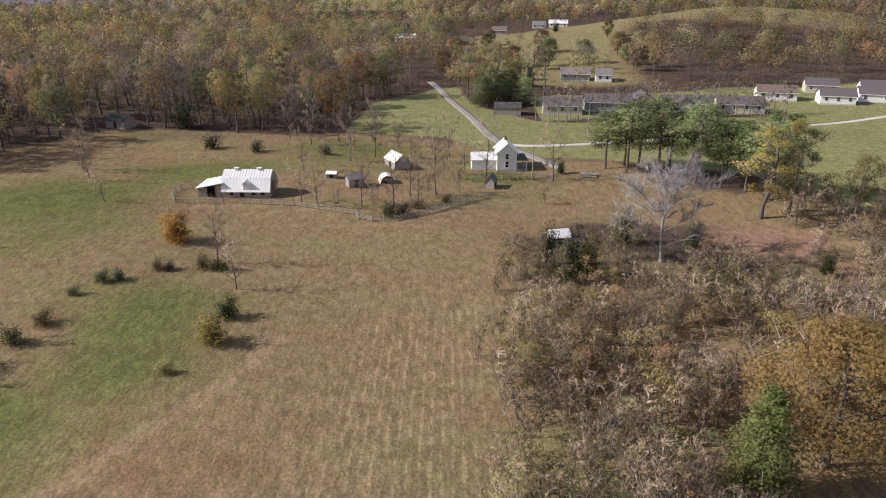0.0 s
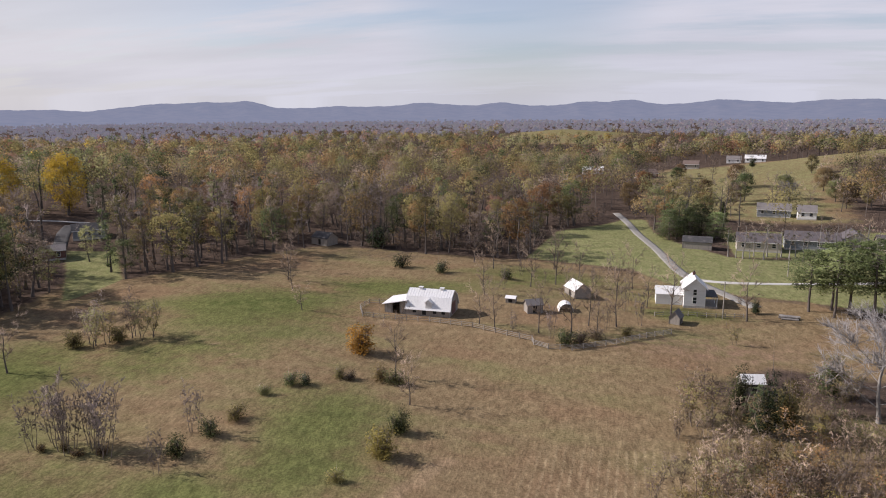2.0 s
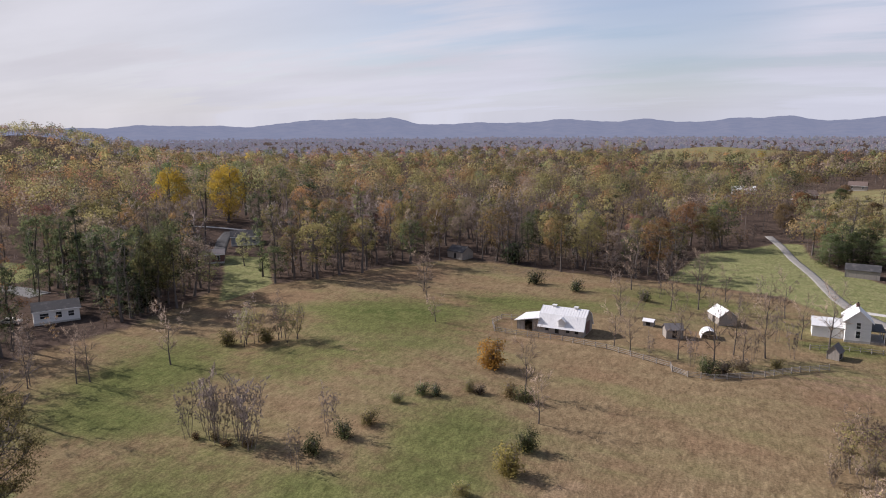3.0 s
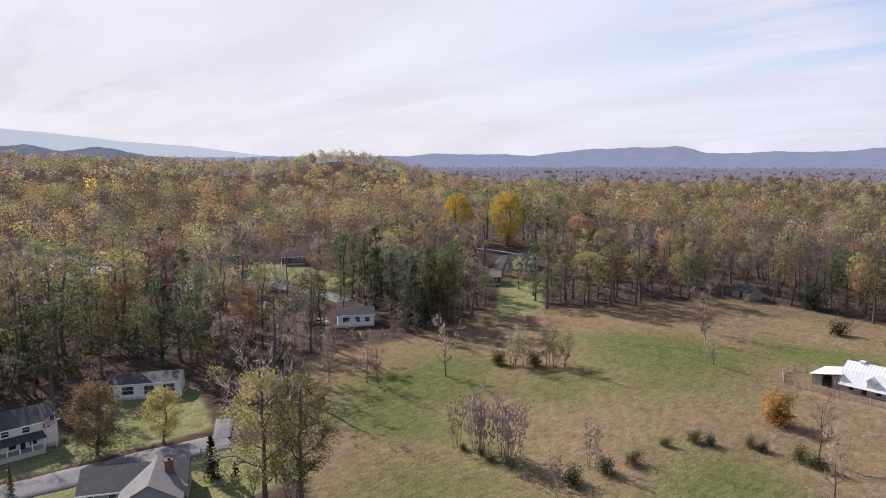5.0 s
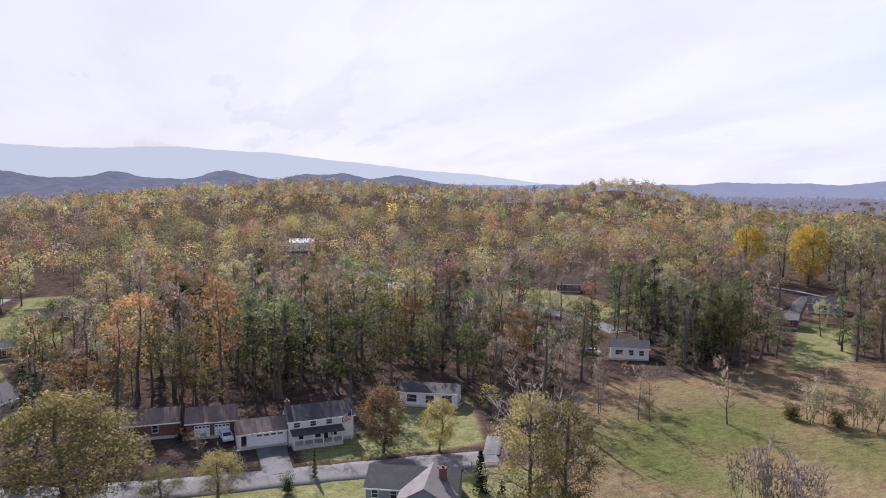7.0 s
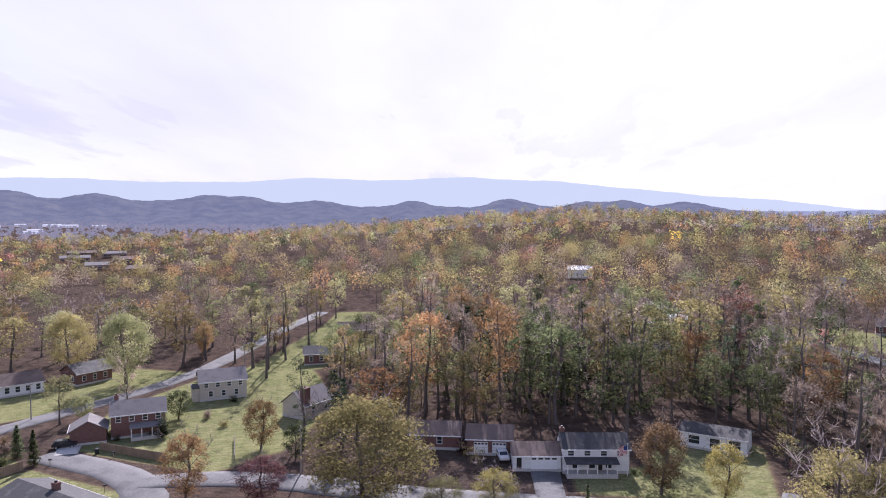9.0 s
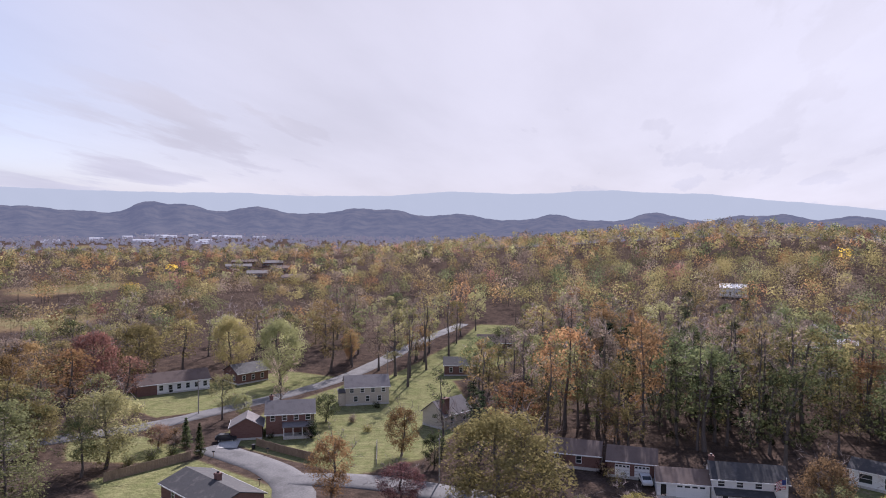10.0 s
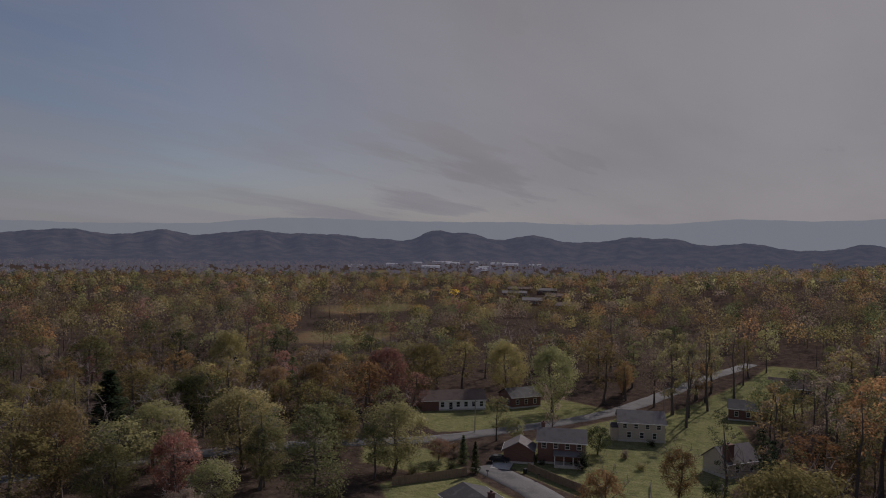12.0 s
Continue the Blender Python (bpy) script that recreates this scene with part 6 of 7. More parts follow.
for kind, x, y, s, leaf, label, wide in (
    ("near_oak", 39.0, 55.5, 1.22, "oak", "broad oak with golden-brown autumn leaves", 1.1),
    ("young_pine", 30.2, 51.4, 1.12, "fir", "bright green young pine at the field's edge", 1.0),
    ("airy", 50, 64, 0.65, "tan", "half-bare brown tree beside the oak", 1.1),
    ("sycamore", 40.2, 110, 1.1, "tan", "pale leafless sycamore with a wide crown", 1.2),
    ("cedar", 36.0, 120, 1.0, "green", "rounded dark green cedar in the scrub", 1.3),
    ("cedar", 22.4, 101, 1.35, "cedar", "dark green cedar rising from the scrub", 1.0),
    ("cedar", 26.0, 104, 1.05, "olive", "olive-brown cedar in the scrub", 1.1),
    ("cedar", 20.0, 108, 1.1, "green", "dull green cedar by the old shack", 0.9),
    ("cedar", 46.6, 113, 1.0, "green", "green cedar beside the pale sycamore", 1.1),
    ("cedar", 65.3, 103.3, 0.75, "green", "small cedar on the bare slope", 1.0),
    ("airy", 67.0, 131.0, 1.25, "honey", "tall tree with thin orange-green leaves", 1.4),
    ("airy", 74.0, 134.0, 1.1, "lime", "tall yellow-green tree by the meadow", 1.2),
    ("skeleton", 14.0, 163.6, 0.85, "tan", "bare yard tree beside the farmhouse", 1.0),
    ("skeleton", 30.5, 161.5, 0.85, "tan", "bare yard tree with crooked limbs", 1.0),
    ("cedar", 33.0, 167.0, 0.55, "cedar", "dark evergreen bush by the farmhouse", 1.1),
    ("thicket_leafy", 25.6, 144.5, 0.6, "olive", "thin young tree with few leaves", 1.0),
    ("skeleton", -35.7, 110.2, 0.8, "tan", "thin bare tree over a clump of brush", 0.7),
    ("skeleton", -29.9, 99.8, 0.55, "tan", "bare grey tree in the pasture", 0.9),
    ("multi", -55.9, 72.1, 0.7, "tan", "slim bare sapling in the fence row", 1.0),
    ("multi", -57.6, 82.4, 0.9, "tan", "slim bare tree in the fence row", 1.0),
    ("skeleton", -103.9, 96.1, 0.75, "tan", "lone bare tree in the green hollow", 0.9),
    ("skeleton", -110.9, 80.8, 0.62, "tan", "small bare tree casting a long shadow", 0.8),
    ("skeleton", -109.3, 82.6, 0.66, "tan", "small bare tree beside its twin", 0.8),
    ("thicket_leafy", -115.8, 75.1, 1.5, "tan", "tall half-bare tree at the wood's edge", 0.8),
    ("skeleton", -118.5, 68.5, 1.0, "tan", "bare tree at the pasture's corner", 0.8),
    ("skeleton", -78.0, 158.0, 0.62, "tan", "bare tree on the slope behind the barn", 0.9),
    ("skeleton", -84.0, 168.0, 0.85, "tan", "bare grey tree in the hollow", 1.0),
    ("skeleton", -68.0, 142.0, 0.4, "tan", "small bare tree in the hollow", 1.2),
    ("plume", -81.8, 43.0, 1.3, "olive", "tall airy tree with olive-yellow leaves", 1.0),
    ("plume", -79.0, 46.4, 1.24, "olive", "tall airy tree thinning to bare twigs", 0.95),
    ("maple", -112.8, 30.6, 1.0, "umber", "round maple turning rust over the lawn", 0.98),
    ("maple", -109.6, 39.6, 0.79, "honey", "yellow maple beside the street", 1.0),
    ("spruce", -92.6, 40.0, 0.72, "cedar", "dark blue-green spruce by the house", 1.0),
    ("spruce", -88.4, 41.5, 0.4, "cedar", "small dark spruce by the house", 1.1),
    ("spruce", -107.0, 17.6, 0.5, "green", "narrow young evergreen on the lawn", 0.55),
    ("cedar", -103.0, 13.0, 0.5, "cedar", "dark rounded evergreen by the street", 1.2),
    ("spread", -104.6, -16.4, 1.18, "turning", "huge spreading maple, green turning orange", 1.4),
    ("maple", -105.0, -45.0, 0.93, "rust", "round tree with thin pale orange leaves", 1.0),
    ("maple", -130.6, -41.0, 0.82, "rust", "round orange tree beside the lawn", 1.05),
    ("maple", -105.2, -33.2, 0.64, "plum", "dark purple plum tree", 1.5),
    ("maple", -124.3, -32.6, 0.58, "green", "dark green rounded tree by the chimney", 1.05),
    ("plume", -104.0, 3.2, 0.52, "honey", "yellow half-bare tree on the lawn", 1.7),
    ("plume", -101.0, -4.6, 0.52, "lime", "yellow-green half-bare tree on the lawn", 1.6),
    ("broad_pine", -85.0, -89.6, 1.14, "green", "tall dense green pine", 1.04),
    ("spread", -110.5, -93.4, 1.0, "lime", "spreading yellow-green tree with ivied trunk", 1.3),
    ("spread", -82.2, -134.4, 0.9, "lime", "low pale green tree beside the road", 1.4),
    ("spread", -93.1, -119.2, 1.12, "lime", "pale green spreading tree above the street", 1.3),
    ("spread", -101.0, -150.0, 0.95, "lime", "yellow-green tree behind the street", 1.1),
    ("maple", -72.7, -112.5, 1.05, "red", "round tree with dull red leaves", 1.05),
    ("maple", -72.1, -100.6, 0.78, "lime", "pale green small tree", 1.33),
    ("maple", -62.0, -94.0, 0.7, "tan", "half-bare brown tree by the road", 1.3),
    ("spread", -58.0, -127.5, 1.2, "olive", "dense round tree, olive turning orange", 1.05),
    ("spruce", -81.4, -150.8, 2.1, "cedar", "tall dark conifer beside the road", 1.5),
    ("oak", -154.5, -134.0, 1.42, "red", "broad tree turning red behind the ranch house", 0.9),
    ("oak", -133.0, -141.0, 1.18, "rust", "broad tree turning orange", 0.85),
    ("oak", -124.5, -147.5, 1.12, "umber", "broad brown tree beside the orange one", 0.85),
    ("spread", -133.0, -178.0, 1.4, "olive", "tall olive tree above the others", 0.75),
    ("oak", -172.0, -134.0, 1.4, "olive", "large olive-brown oak behind the ranch house", 1.0),
    ("spread", -183.0, -94.5, 1.3, "lime", "large full grey-green tree by the street", 0.9),
    ("spread", -190.0, -114.0, 1.2, "olive", "large olive tree shading the brick house", 0.9),
    ("maple", -216.0, -86.0, 0.9, "rust", "small orange tree by the upper street", 0.7),
    ("airy", -200.0, -65.0, 1.5, "lime", "tall tree with dark ivy on its trunk", 1.1),
    ("maple", -202.0, 223.5, 2.0, "gold", "brilliant golden-yellow maple in the woods", 0.95),
    ("maple", -221.0, 212.0, 1.9, "gold", "golden-yellow maple beside its twin", 0.95),
    ("spread", -62.0, -116.0, 0.75, "lime", "low pale green tree by the lower road", 1.2),
    ("spread", -104.0, -132.0, 0.85, "lime", "yellow-green tree over the road", 1.1),
    ("spread", -113.0, -111.0, 0.72, "olive", "olive tree beside the street", 1.1),
    ("oak", -117.0, -158.0, 1.1, "umber", "broad brown oak behind the road", 0.9),
    ("oak", -148.0, -150.0, 1.25, "rust", "rusty oak behind the ranch house", 0.9),
    ("spread", -88.0, -106.0, 0.8, "lime", "yellow-green tree beside the pine", 1.0),
    ("skeleton", -156.0, -80.0, 0.8, "tan", "bare street tree by the lawn", 0.9),
    ("spruce", -122.0, -80.6, 0.75, "green", "blue-green young spruce by the street", 0.8),
    ("spruce", -126.0, -86.4, 0.7, "green", "young spruce in the garden", 1.0),
    ("maple", -124.0, -91.5, 0.42, "red", "low pinkish bare-twigged garden tree", 1.6),
    ("cedar", -138.6, -64.0, 0.7, "cedar", "dark evergreens beside the porch", 1.2),
    ("maple", -151.0, -66.0, 0.55, "green", "green shrub tree between the houses", 1.4),
    ("maple", -148.0, -86.0, 0.48, "lime", "small bright yellow-green lawn tree", 1.2),
):
    single(kind, x, y, s, leaf, label, wide)

for x, y, s, leaf, label in ((-28.6, 82.0, 1.05, "honey", "yellow-green bush casting a dark shadow"), (-28.6, 90.0, 0.85, "green", "dark green bush in the pasture"), (-45.4, 119.4, 1.45, "amber", "orange-leaved bush in the pasture")):
    single("bush", x, y, s * 1.05, leaf, label, 1.2, "shrub")
for x, y, s, leaf, label in (
    (-32.2, 74.6, 0.6, "olive", "small dry bush in the grass"), (-56.5, 76.5, 1.0, "green", "green bush in the fence row"), (-54.7, 82.4, 0.95, "green", "leafy bush in the fence row"), (-53.6, 87.6, 0.85, "olive", "yellowing bush in the fence row"),
    (-53.6, 96.5, 0.6, "green", "little round green pasture bush"), (-51.2, 101.4, 0.8, "green", "dark low bush on the rise"), (-48.8, 102.0, 0.7, "cedar", "dark low bush beside another"), (-44.6, 106.6, 0.75, "lime", "yellow-green bush on the rise"), (-42.6, 106.4, 0.6, "tan", "dry brown bush on the rise"),
    (-37.6, 108.0, 0.95, "olive", "olive brush under the bare tree"), (-34.6, 107.2, 0.95, "lime", "yellow-green brush under the bare tree"), (-8.0, 133.6, 1.2, "green", "grey-green bush inside the yard fence"), (-5.0, 135.0, 1.0, "tan", "dry brush inside the yard fence"), (-2.0, 139.0, 0.9, "tan", "dry brush along the fence"), (4.0, 144.0, 0.7, "olive", "low brush along the fence"),
    (-59.0, 190.0, 1.4, "cedar", "dark round cedar bush on the slope"), (-46.0, 186.0, 1.2, "cedar", "dark round bush behind the barn"), (-27.0, 184.0, 1.0, "green", "green bush in the old orchard"), (-75.4, 216.5, 2.6, "cedar", "dense dark evergreen at the wood's edge"),
):
    single("shrub", x, y, s * 1.2, leaf, label, 1.15, "shrub", "pasture shrubs")
for i, (x, y, s, leaf) in enumerate(((-121.6, 19.0, 0.4, "green"), (-121.4, 28.0, 0.45, "green"), (-122.0, 31.0, 0.7, "plum"), (-128.4, -1.6, 1.1, "plum"), (-126.2, 8.0, 0.9, "plum"), (-131.6, 36.0, 0.9, "plum"), (-130.8, -9.0, 1.0, "plum"),
                                         (-139.0, -66.6, 0.6, "cedar"), (-136.4, -72.6, 0.5, "green"), (-164.0, -124.0, 0.4, "green"), (-170.0, -117.0, 0.4, "green"), (-121.0, -86.0, 0.9, "green"), (-117.6, -88.2, 1.0, "green"), (-113.0, -90.0, 1.0, "lime"),
                                         (-128.0, -90.0, 0.8, "tan"), (-131.4, -93.0, 0.9, "rust"), (-164.0, -58.0, 0.7, "green"), (-152.0, -60.0, 0.8, "tan"), (-146.0, -54.0, 0.7, "olive"), (-88.0, 33.5, 0.5, "green"), (-120.0, 56.0, 1.0, "plum"), (-124.0, 60.0, 1.2, "tan"), (-116.0, 58.0, 1.0, "green"))):
    single("shrub", x, y, s, leaf, f"rounded {dict(plum='dark purple', cedar='dark evergreen', tan='dry tan', olive='olive', lime='yellow-green', rust='rusty orange').get(leaf, 'green')} garden shrub near a house", 1.1, "shrub", "garden shrubs")
for i in range(9):
    single("multi", -77.5 + 1.5 * i, 74.2 + (i * 7 % 4) * 0.9, 0.95 + 0.1 * (i * 5 % 4), "tan", "clump of tall bare saplings in the pasture", 1.0, "tree", "bare sapling clump")
for i in range(4):
    single("shrub", -76.0 + 3.1 * i, 74.0 + (i % 2), 0.5, "umber", "low brown brush among the bare saplings", 1.3, "shrub", "sapling brush")
for i in range(8):
    single("thicket_leafy" if i % 4 else "bush", -102.0 + 1.7 * i, 110.0 + 1.1 * i + (i % 2), 0.95 + 0.08 * (i * 3 % 4), ("olive", "tan", "lime", "olive")[i % 4], "brushy half-bare tree of the pasture copse", 1.15, "tree", "pasture copse")
for i, (x, y) in enumerate(((45, 170), (49, 166), (53, 169), (56, 164), (60, 167), (63, 161), (66, 165), (62, 155), (67, 152), (71, 148), (73, 142), (76, 146), (70, 157), (50, 172))):
    single("pine", x, y, 0.98 + 0.08 * (i % 4), "pine", "tall light green pine of the roadside stand", 1.35, "tree", "stand of pines")
for i, (x, y) in enumerate(((-19, 138), (-23, 140), (-14, 140), (-11, 137), (-7, 141), (-2, 143), (0, 146), (-4, 148), (2, 149), (7, 152), (-27, 143), (-30, 166), (-26, 172), (-20, 178), (-14, 183), (-4, 182), (2, 178), (6, 184), (-24, 190), (-33, 196), (-8, 195), (0, 200), (-16, 202), (-40, 203), (4, 163), (9, 168))):
    single("skeleton" if i % 3 else "multi", x, y, 0.62 + 0.07 * (i % 5), "tan", "bare tree of the old farmyard orchard", 0.8, "tree", "farmyard trees")
for i, (x, y) in enumerate(((22, 262), (27, 258), (31, 264), (36, 258), (20, 254))):
    single("broad_pine", x, y, 0.62 + 0.06 * (i % 3), "pine" if i % 2 else "green", "full green evergreen by the gravel road", 1.5, "tree", "roadside evergreens")


for kind, x, y, s, leaf, label, wide in (
        ("full", -219.0, 230.0, 1.35, "green", "dark green oak behind the yellow maples", 1.2), ("full", -208.0, 241.0, 1.35, "green", "dark green tree behind the yellow maples", 1.2), ("full", -233.0, 222.0, 1.35, "green", "full green tree on the rise", 1.3), ("full", -190.0, 240.0, 1.2, "green", "dark green tree beyond the golden maple", 1.3), ("full", -150.0, 172.0, 0.6, "lime", "rounded yellow-green tree above the cabin", 0.9), ("full", -118.0, 196.0, 0.55, "green", "rounded green tree at the wood's foot", 1.0),
    ("thin", -141.0, 168.5, 0.62, "lime", "pale yellow-green columnar tree by the cabin", 0.8), ("full", -135.0, 127.5, 1.25, "green", "tall green tree wrapped in ivy", 0.75), ("ivy", -139.0, 121.0, 1.1, "green", "ivied tree at the wood's edge", 1.0),
    ("ivy", -138.0, 114.0, 0.8, "cedar", "dark ivied tree at the pasture's corner", 1.2), ("ivy", -142.0, 118.0, 0.95, "cedar", "dark ivied tree beside its neighbour", 1.2), ("cone", -137.0, 119.0, 0.7, "cedar", "dark cedar at the wood's edge", 1.3), ("ivy", -146.0, 126.0, 1.05, "cedar", "tall dark ivied tree", 1.2), ("cone", -140.0, 124.0, 0.85, "cedar", "dark cedar under taller trees", 1.3),
    ("ivy", -150.0, 120.0, 1.0, "cedar", "dark ivied tree in the shade", 1.2), ("cone", -152.0, 128.0, 0.9, "cedar", "dark cedar in the shade", 1.3), ("ivy", -147.0, 134.0, 1.0, "green", "tall green tree above the slope", 1.2), ("ivy", -158.0, 118.0, 1.0, "cedar", "dark ivied tree deeper in", 1.2), ("full", -141.0, 128.0, 1.05, "green", "broad green tree above the pasture", 0.8),
    ("ivy", -180.0, 126.0, 0.95, "green", "dark ivy-covered trunk by the lane", 0.8), ("ivy", -183.5, 124.5, 0.9, "cedar", "dark ivy-covered trunk in a row", 0.75), ("ivy", -178.0, 129.0, 0.9, "cedar", "dark ivy-covered tree in a row", 0.75),
    ("ivy", -148.0, 12.0, 0.95, "green", "tall ivied tree behind the colonial house", 1.0), ("ivy", -152.0, 20.0, 1.0, "green", "tall dark tree behind the colonial house", 1.1), ("ivy", -147.0, 29.0, 0.95, "cedar", "tall dark ivied tree by the back yard", 1.0), ("thin", -156.0, 34.0, 1.25, "tan", "tall half-bare woodland tree", 1.1), ("full", -149.0, 5.0, 1.4, "rust", "tall broad tree with dry rusty leaves", 0.8), ("full", -154.0, -4.0, 1.3, "tan", "tall tree with dry tan leaves", 0.8), ("thin", -164.0, 24.0, 1.2, "olive", "tall tree deeper in the woods", 1.1), ("bare", -150.0, 22.0, 1.2, "tan", "tall bare tree behind the colonial house", 0.8), ("bare", -146.0, 16.0, 1.15, "tan", "tall bare slender tree behind the house", 0.8), ("bare", -153.0, 28.0, 1.2, "tan", "tall bare tree in the back yard", 0.8),
    ("full", -143.0, 58.0, 0.78, "green", "dense green tree above the white house", 1.15), ("full", -149.0, 51.0, 0.82, "green", "dense green tree behind the white house", 1.15), ("full", -150.0, 64.0, 0.8, "green", "leafy green tree by the wood's edge", 1.1), ("full", -147.0, 72.0, 0.9, "rust", "brown-orange oak at the wood's edge", 1.1), ("full", -156.0, 70.0, 0.95, "olive", "olive-brown oak at the wood's edge", 1.1),
    ("thin", -186.0, -57.0, 1.05, "lime", "tall thin street tree with ivied trunk", 0.9), ("thin", -198.0, -60.0, 1.15, "tan", "tall half-bare tree by the upper street", 0.9), ("bare", -210.0, -58.0, 1.1, "tan", "tall bare tree by the upper street", 0.9), ("thin", -222.0, -62.0, 1.1, "olive", "tall slender tree by the upper street", 0.9), ("bare", -232.0, -56.0, 1.1, "tan", "tall bare tree on the lawn", 0.9), ("full", -236.0, -64.0, 0.85, "lime", "yellow-green tree beside the upper street", 0.9), ("full", -252.0, -58.0, 0.9, "olive", "olive tree beside the upper street", 0.9), ("thin", -268.0, -60.0, 1.0, "rust", "thin rusty tree beside the upper street", 0.9), ("full", -284.0, -57.0, 0.9, "lime", "yellow-green tree at the street's end", 1.0), ("full", -212.0, -84.0, 0.6, "rust", "small orange tree across the street", 0.9),
    ("thin", -141.0, -26.0, 1.05, "rust", "tall slender tree with rusty leaves", 1.0), ("thin", -147.0, -20.0, 1.1, "tan", "tall slender tree with dry leaves", 1.0), ("thin", -144.0, -14.0, 1.0, "olive", "tall slender tree behind the garages", 1.0), ("cone", -148.0, -30.0, 0.8, "cedar", "dark conifer behind the chimney", 1.2), ("cone", -142.0, -20.0, 0.7, "cedar", "dark conifer behind the garages", 1.2),
):
    WOODS[kind][int(abs(x)) % len(WOODS[kind])].stand("tree", x, y, s, (x * 3.7) % 6.28, leaf, label, "", wide)


for i, (x, y) in enumerate(((-98, 208), (-104, 198), (-112, 190), (-110, 178), (-116, 176), (-121, 168), (-126, 166), (-131, 163), (-86, 217), (-76, 214))):
    WOODS["thin" if i % 3 == 1 else "bare"][i % 3].stand("tree", x, y, 0.72 + 0.1 * (i % 4), i * 1.3, "tan", "bare tree on the shaded slope below the woods", "slope trees", 1.0)


for x, y, s, leaf in ((-82.6, 41.6, 0.95, "lime"), (-80.6, 44.6, 1.05, "olive"), (-78.2, 46.0, 0.9, "lime"), (-120.4, -8.4, 0.7, "tan"), (-121.4, 1.0, 0.6, "olive")):
    single("thicket_leafy", x, y, s, leaf, "bushy young tree with thinning leaves", 1.3, "tree", "bushy young trees")
for i, (x, y) in enumerate(((-108, 200), (-114, 190), (-119, 182), (-124, 174), (-130, 170), (-136, 164), (-144, 146), (-142, 138), (-139, 130), (-138, 122), (-137, 116), (-139, 88))):
    kind = ("full", "thin", "bare", "ivy")[i * 3 % 4]
    WOODS[kind][i % len(WOODS[kind])].stand("tree", x, y, 0.8 + 0.08 * (i * 5 % 4), i * 2.1, ("olive", "rust", "tan", "green")[i * 3 % 4], "tall tree on the pasture's wooded edge", "wood's edge trees", 1.0)
for kind, x, y, s, leaf, label, wide in (
    ("oak", 62.0, 360.0, 1.1, "green", "full dark green tree in the valley meadow", 0.8), ("oak", 44.0, 362.0, 0.9, "umber", "russet tree in the valley meadow", 0.9), ("oak", 56.0, 352.0, 0.8, "rust", "russet tree beside the dark one", 0.9), ("oak", 36.0, 372.0, 0.9, "olive", "olive tree in the valley meadow", 0.9), ("oak", 8.0, 330.0, 1.0, "umber", "russet tree by the valley road", 0.9), ("oak", 16.0, 390.0, 1.0, "rust", "rusty tree by the valley road", 0.9),
    ("sycamore", 78.0, 345.0, 0.7, "tan", "pale bare tree in the valley meadow", 0.9), ("skeleton", 70.0, 336.0, 1.0, "tan", "bare tree by the valley houses", 0.9), ("cedar", 84.0, 470.0, 1.0, "cedar", "dark round tree on the far slope", 1.2), ("skeleton", 96.0, 330.0, 0.9, "tan", "bare tree behind the valley houses", 0.9), ("skeleton", 50.0, 318.0, 0.9, "tan", "bare tree at the meadow's foot", 0.9), ("spruce", 44.0, 300.0, 0.9, "green", "full evergreen at the meadow's foot", 1.5),
):
    single(kind, x, y, s, leaf, label, wide)


rng_valley = random.Random(8)
for i in range(22):
    x, y = rng_valley.uniform(18, 112), rng_valley.uniform(322, 446)
    if min(math.hypot(x - hx, y - hy) for hx, hy in ((67.6, 322), (79, 316), (51.5, 505), (20, 455))) > 11:
        kind, leaf, look_of = (("oak", "umber", "russet tree"), ("skeleton", "tan", "bare grey tree"), ("maple", "olive", "olive-brown tree"), ("skeleton", "tan", "bare grey tree"), ("oak", "green", "dark green tree"))[i % 5]
        single(kind, x, y, rng_valley.uniform(0.7, 1.05), leaf, f"{look_of} scattered over the valley meadow", 0.95, "tree", "valley trees")


def wood_edge():
    """Undergrowth along the foot of the woods round the pasture and the valley."""
    rng = np.random.default_rng(12)
    rest = []
    for poly, a, b in ((PASTURE, 0, 14), (VALLEY, 0, 4)):
        for (x0, y0), (x1, y1) in zip(poly[a:b], poly[a + 1:b + 1]):
            k = int(math.hypot(x1 - x0, y1 - y0) / 2.6)
            away = np.array([y1 - y0, x0 - x1]) / math.hypot(x1 - x0, y1 - y0)
            for i in range(k):
                f = (i + rng.uniform(0, 1)) / k
                off = -rng.uniform(1, 11) if inside(x0 + (x1 - x0) * f + 3 * away[0], y0 + (y1 - y0) * f + 3 * away[1], poly) else rng.uniform(1, 11)
                x, y = x0 + (x1 - x0) * f + off * away[0], y0 + (y1 - y0) * f + off * away[1]
                if clear_of(np.array([x]), np.array([y]))[0]:
                    leaf = str(rng.choice(["tan", "olive", "rust", "green", "umber"], p=[0.35, 0.25, 0.12, 0.16, 0.12]))
                    rest.append((WOODS["under"][i % 2], x, y, rng.uniform(0.35, 0.8), rng.uniform(0, 6.28), leaf, rng.uniform(1.1, 1.6)))
    joined_wood("undergrowth", "brown undergrowth along the foot of the woods", rest)


wood_edge()


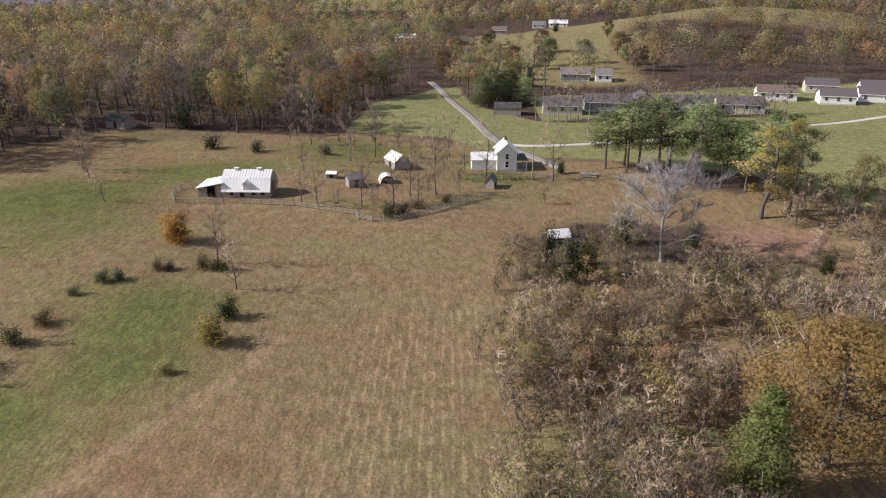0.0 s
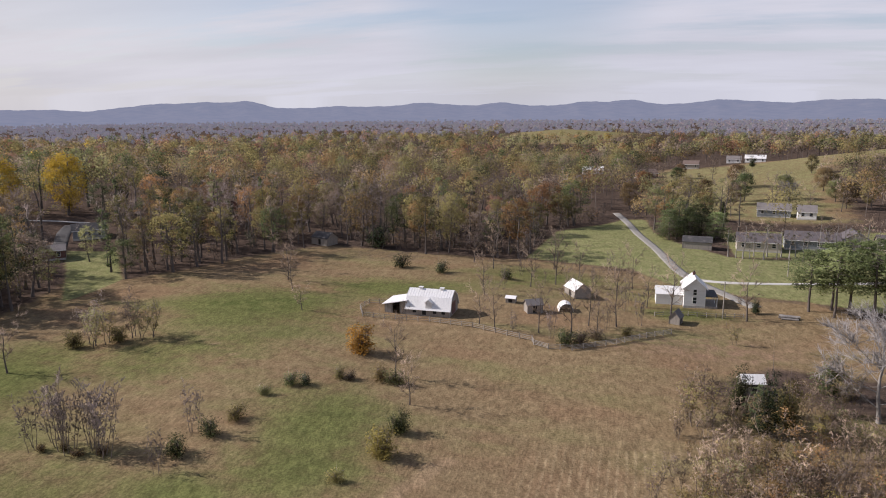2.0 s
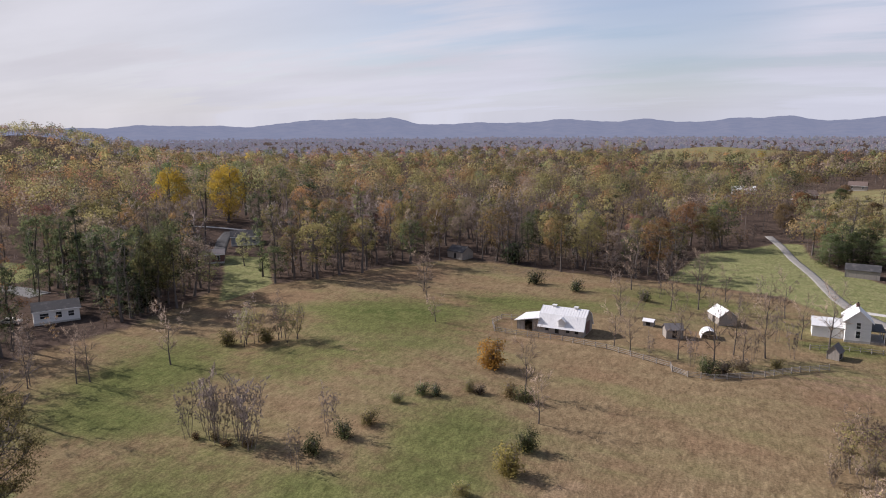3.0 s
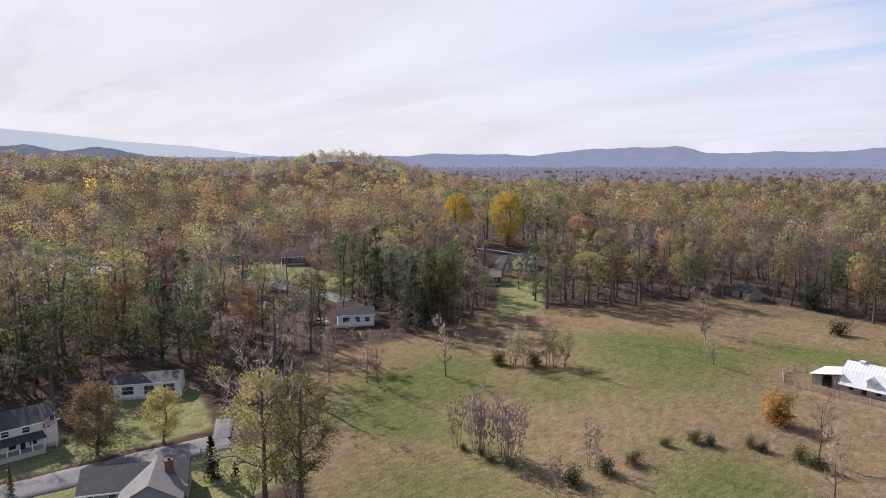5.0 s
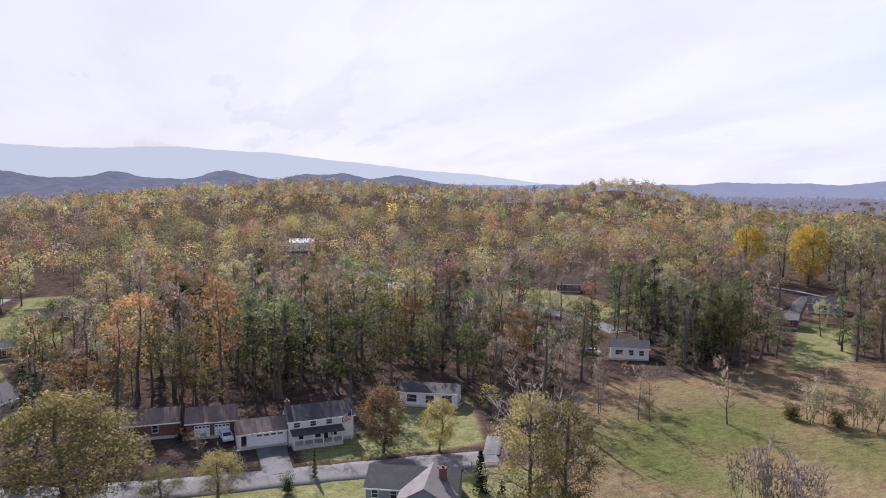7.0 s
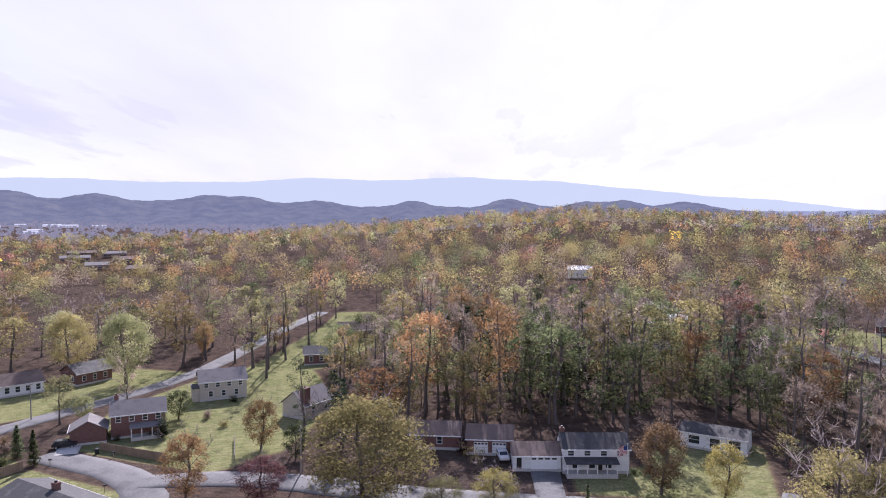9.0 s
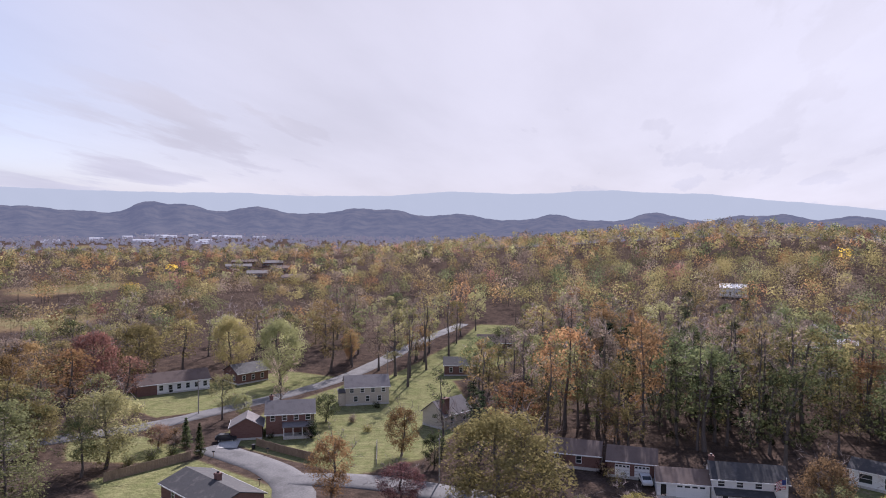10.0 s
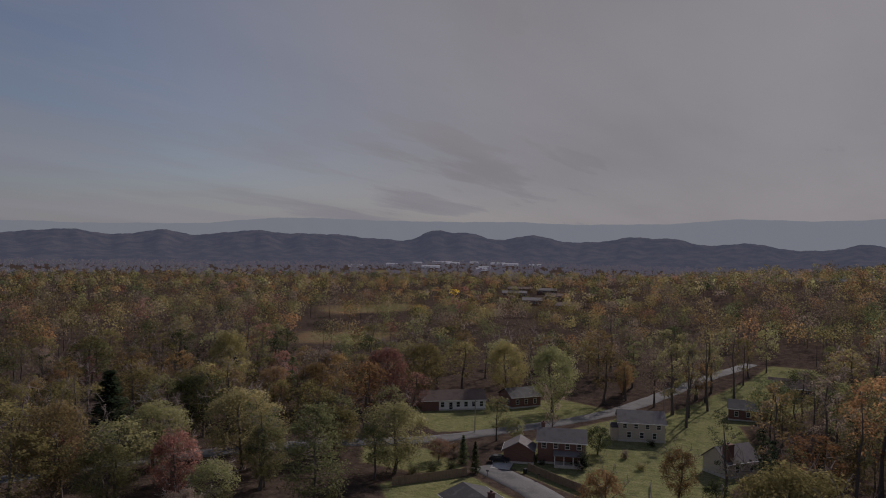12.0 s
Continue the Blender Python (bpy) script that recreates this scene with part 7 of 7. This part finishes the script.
def scrub():
    """The overgrown strip beside the stubble: bare and half-bare brush, too dense to count."""
    rng = np.random.default_rng(9)
    edge = SCRUB
    gx, gy = np.meshgrid(np.arange(4, 88, 3.2), np.arange(30, 122, 3.2))
    px, py = gx.ravel() + rng.uniform(-2.2, 2.2, gx.size), gy.ravel() + rng.uniform(-2.2, 2.2, gx.size)
    lump = np.sin(px / 4.1 + py / 9) + np.sin(py / 5.3 - px / 7 + 2) + np.sin((px + py) / 11 + 1)
    keep = inside(px + 2.2 * np.sin(py / 3.7) + rng.normal(0, 1.3, px.size), py + rng.normal(0, 2, px.size), edge)
    # the larger trees stand clear of it
    for cx, cy, cr in ((39.0, 55.5, 9.5), (34, 46, 6.0), (30.2, 51.4, 5.5), (62, 104, 8), (40.2, 110, 5), (38, 104, 4.5), (22.4, 101, 3), (21.4, 96.5, 3.5), (23.6, 118, 4.5), (22.6, 112.5, 3.5), (36, 117, 4)):
        keep &= np.hypot(px - cx, py - cy) > cr
    keep &= (lump > -1.7) | (rng.uniform(0, 1, px.size) < 0.5)
    rest = []
    for x, y, g in zip(px[keep], py[keep], lump[keep]):
        kind = rng.choice(["thicket", "thicket_leafy", "shrub", "multi"], p=[0.40, 0.38, 0.06, 0.16])
        leaf = str(rng.choice(["tan", "olive", "lime", "rust", "honey"], p=[0.22, 0.24, 0.28, 0.10, 0.16]))
        size = (0.86 + 0.16 * g) * rng.uniform(0.75, 1.25) * (0.75 if y > 88 else 1.0)
        rest.append((BIG[str(kind)], x, y, max(0.35, size), rng.uniform(0, 6.28), leaf, rng.uniform(1.0, 1.55)))
    for i in range(26):
        x, y = rng.uniform(66, 98), rng.uniform(92, 136)
        rest.append((BIG["thicket" if i % 3 else "thicket_leafy"], x, y, rng.uniform(0.8, 1.3), rng.uniform(0, 6.28), "olive" if i % 2 else "tan", 1.3))
    joined_wood("scrub", "tangled scrub of bare saplings and dry brush", rest, TWIG_WARM, BARK_BRUSH)
    # bare strip of trees before the suburban houses, and along the farm lane
    rest = []
    for i in range(46):
        x = 36 + 2.0 * i
        y = 226 + 0.16 * (x - 36) + rng.uniform(0, 5)
        rest.append((WOODS["bare" if i % 3 else "thin"][i % 3], x, y, rng.uniform(0.36, 0.6), rng.uniform(0, 6.28), "tan" if i % 3 else "green", 1.2))
    joined_wood("tree_row", "row of bare trees before the suburban houses", rest, TWIG_WARM, BARK_PALE)


scrub()
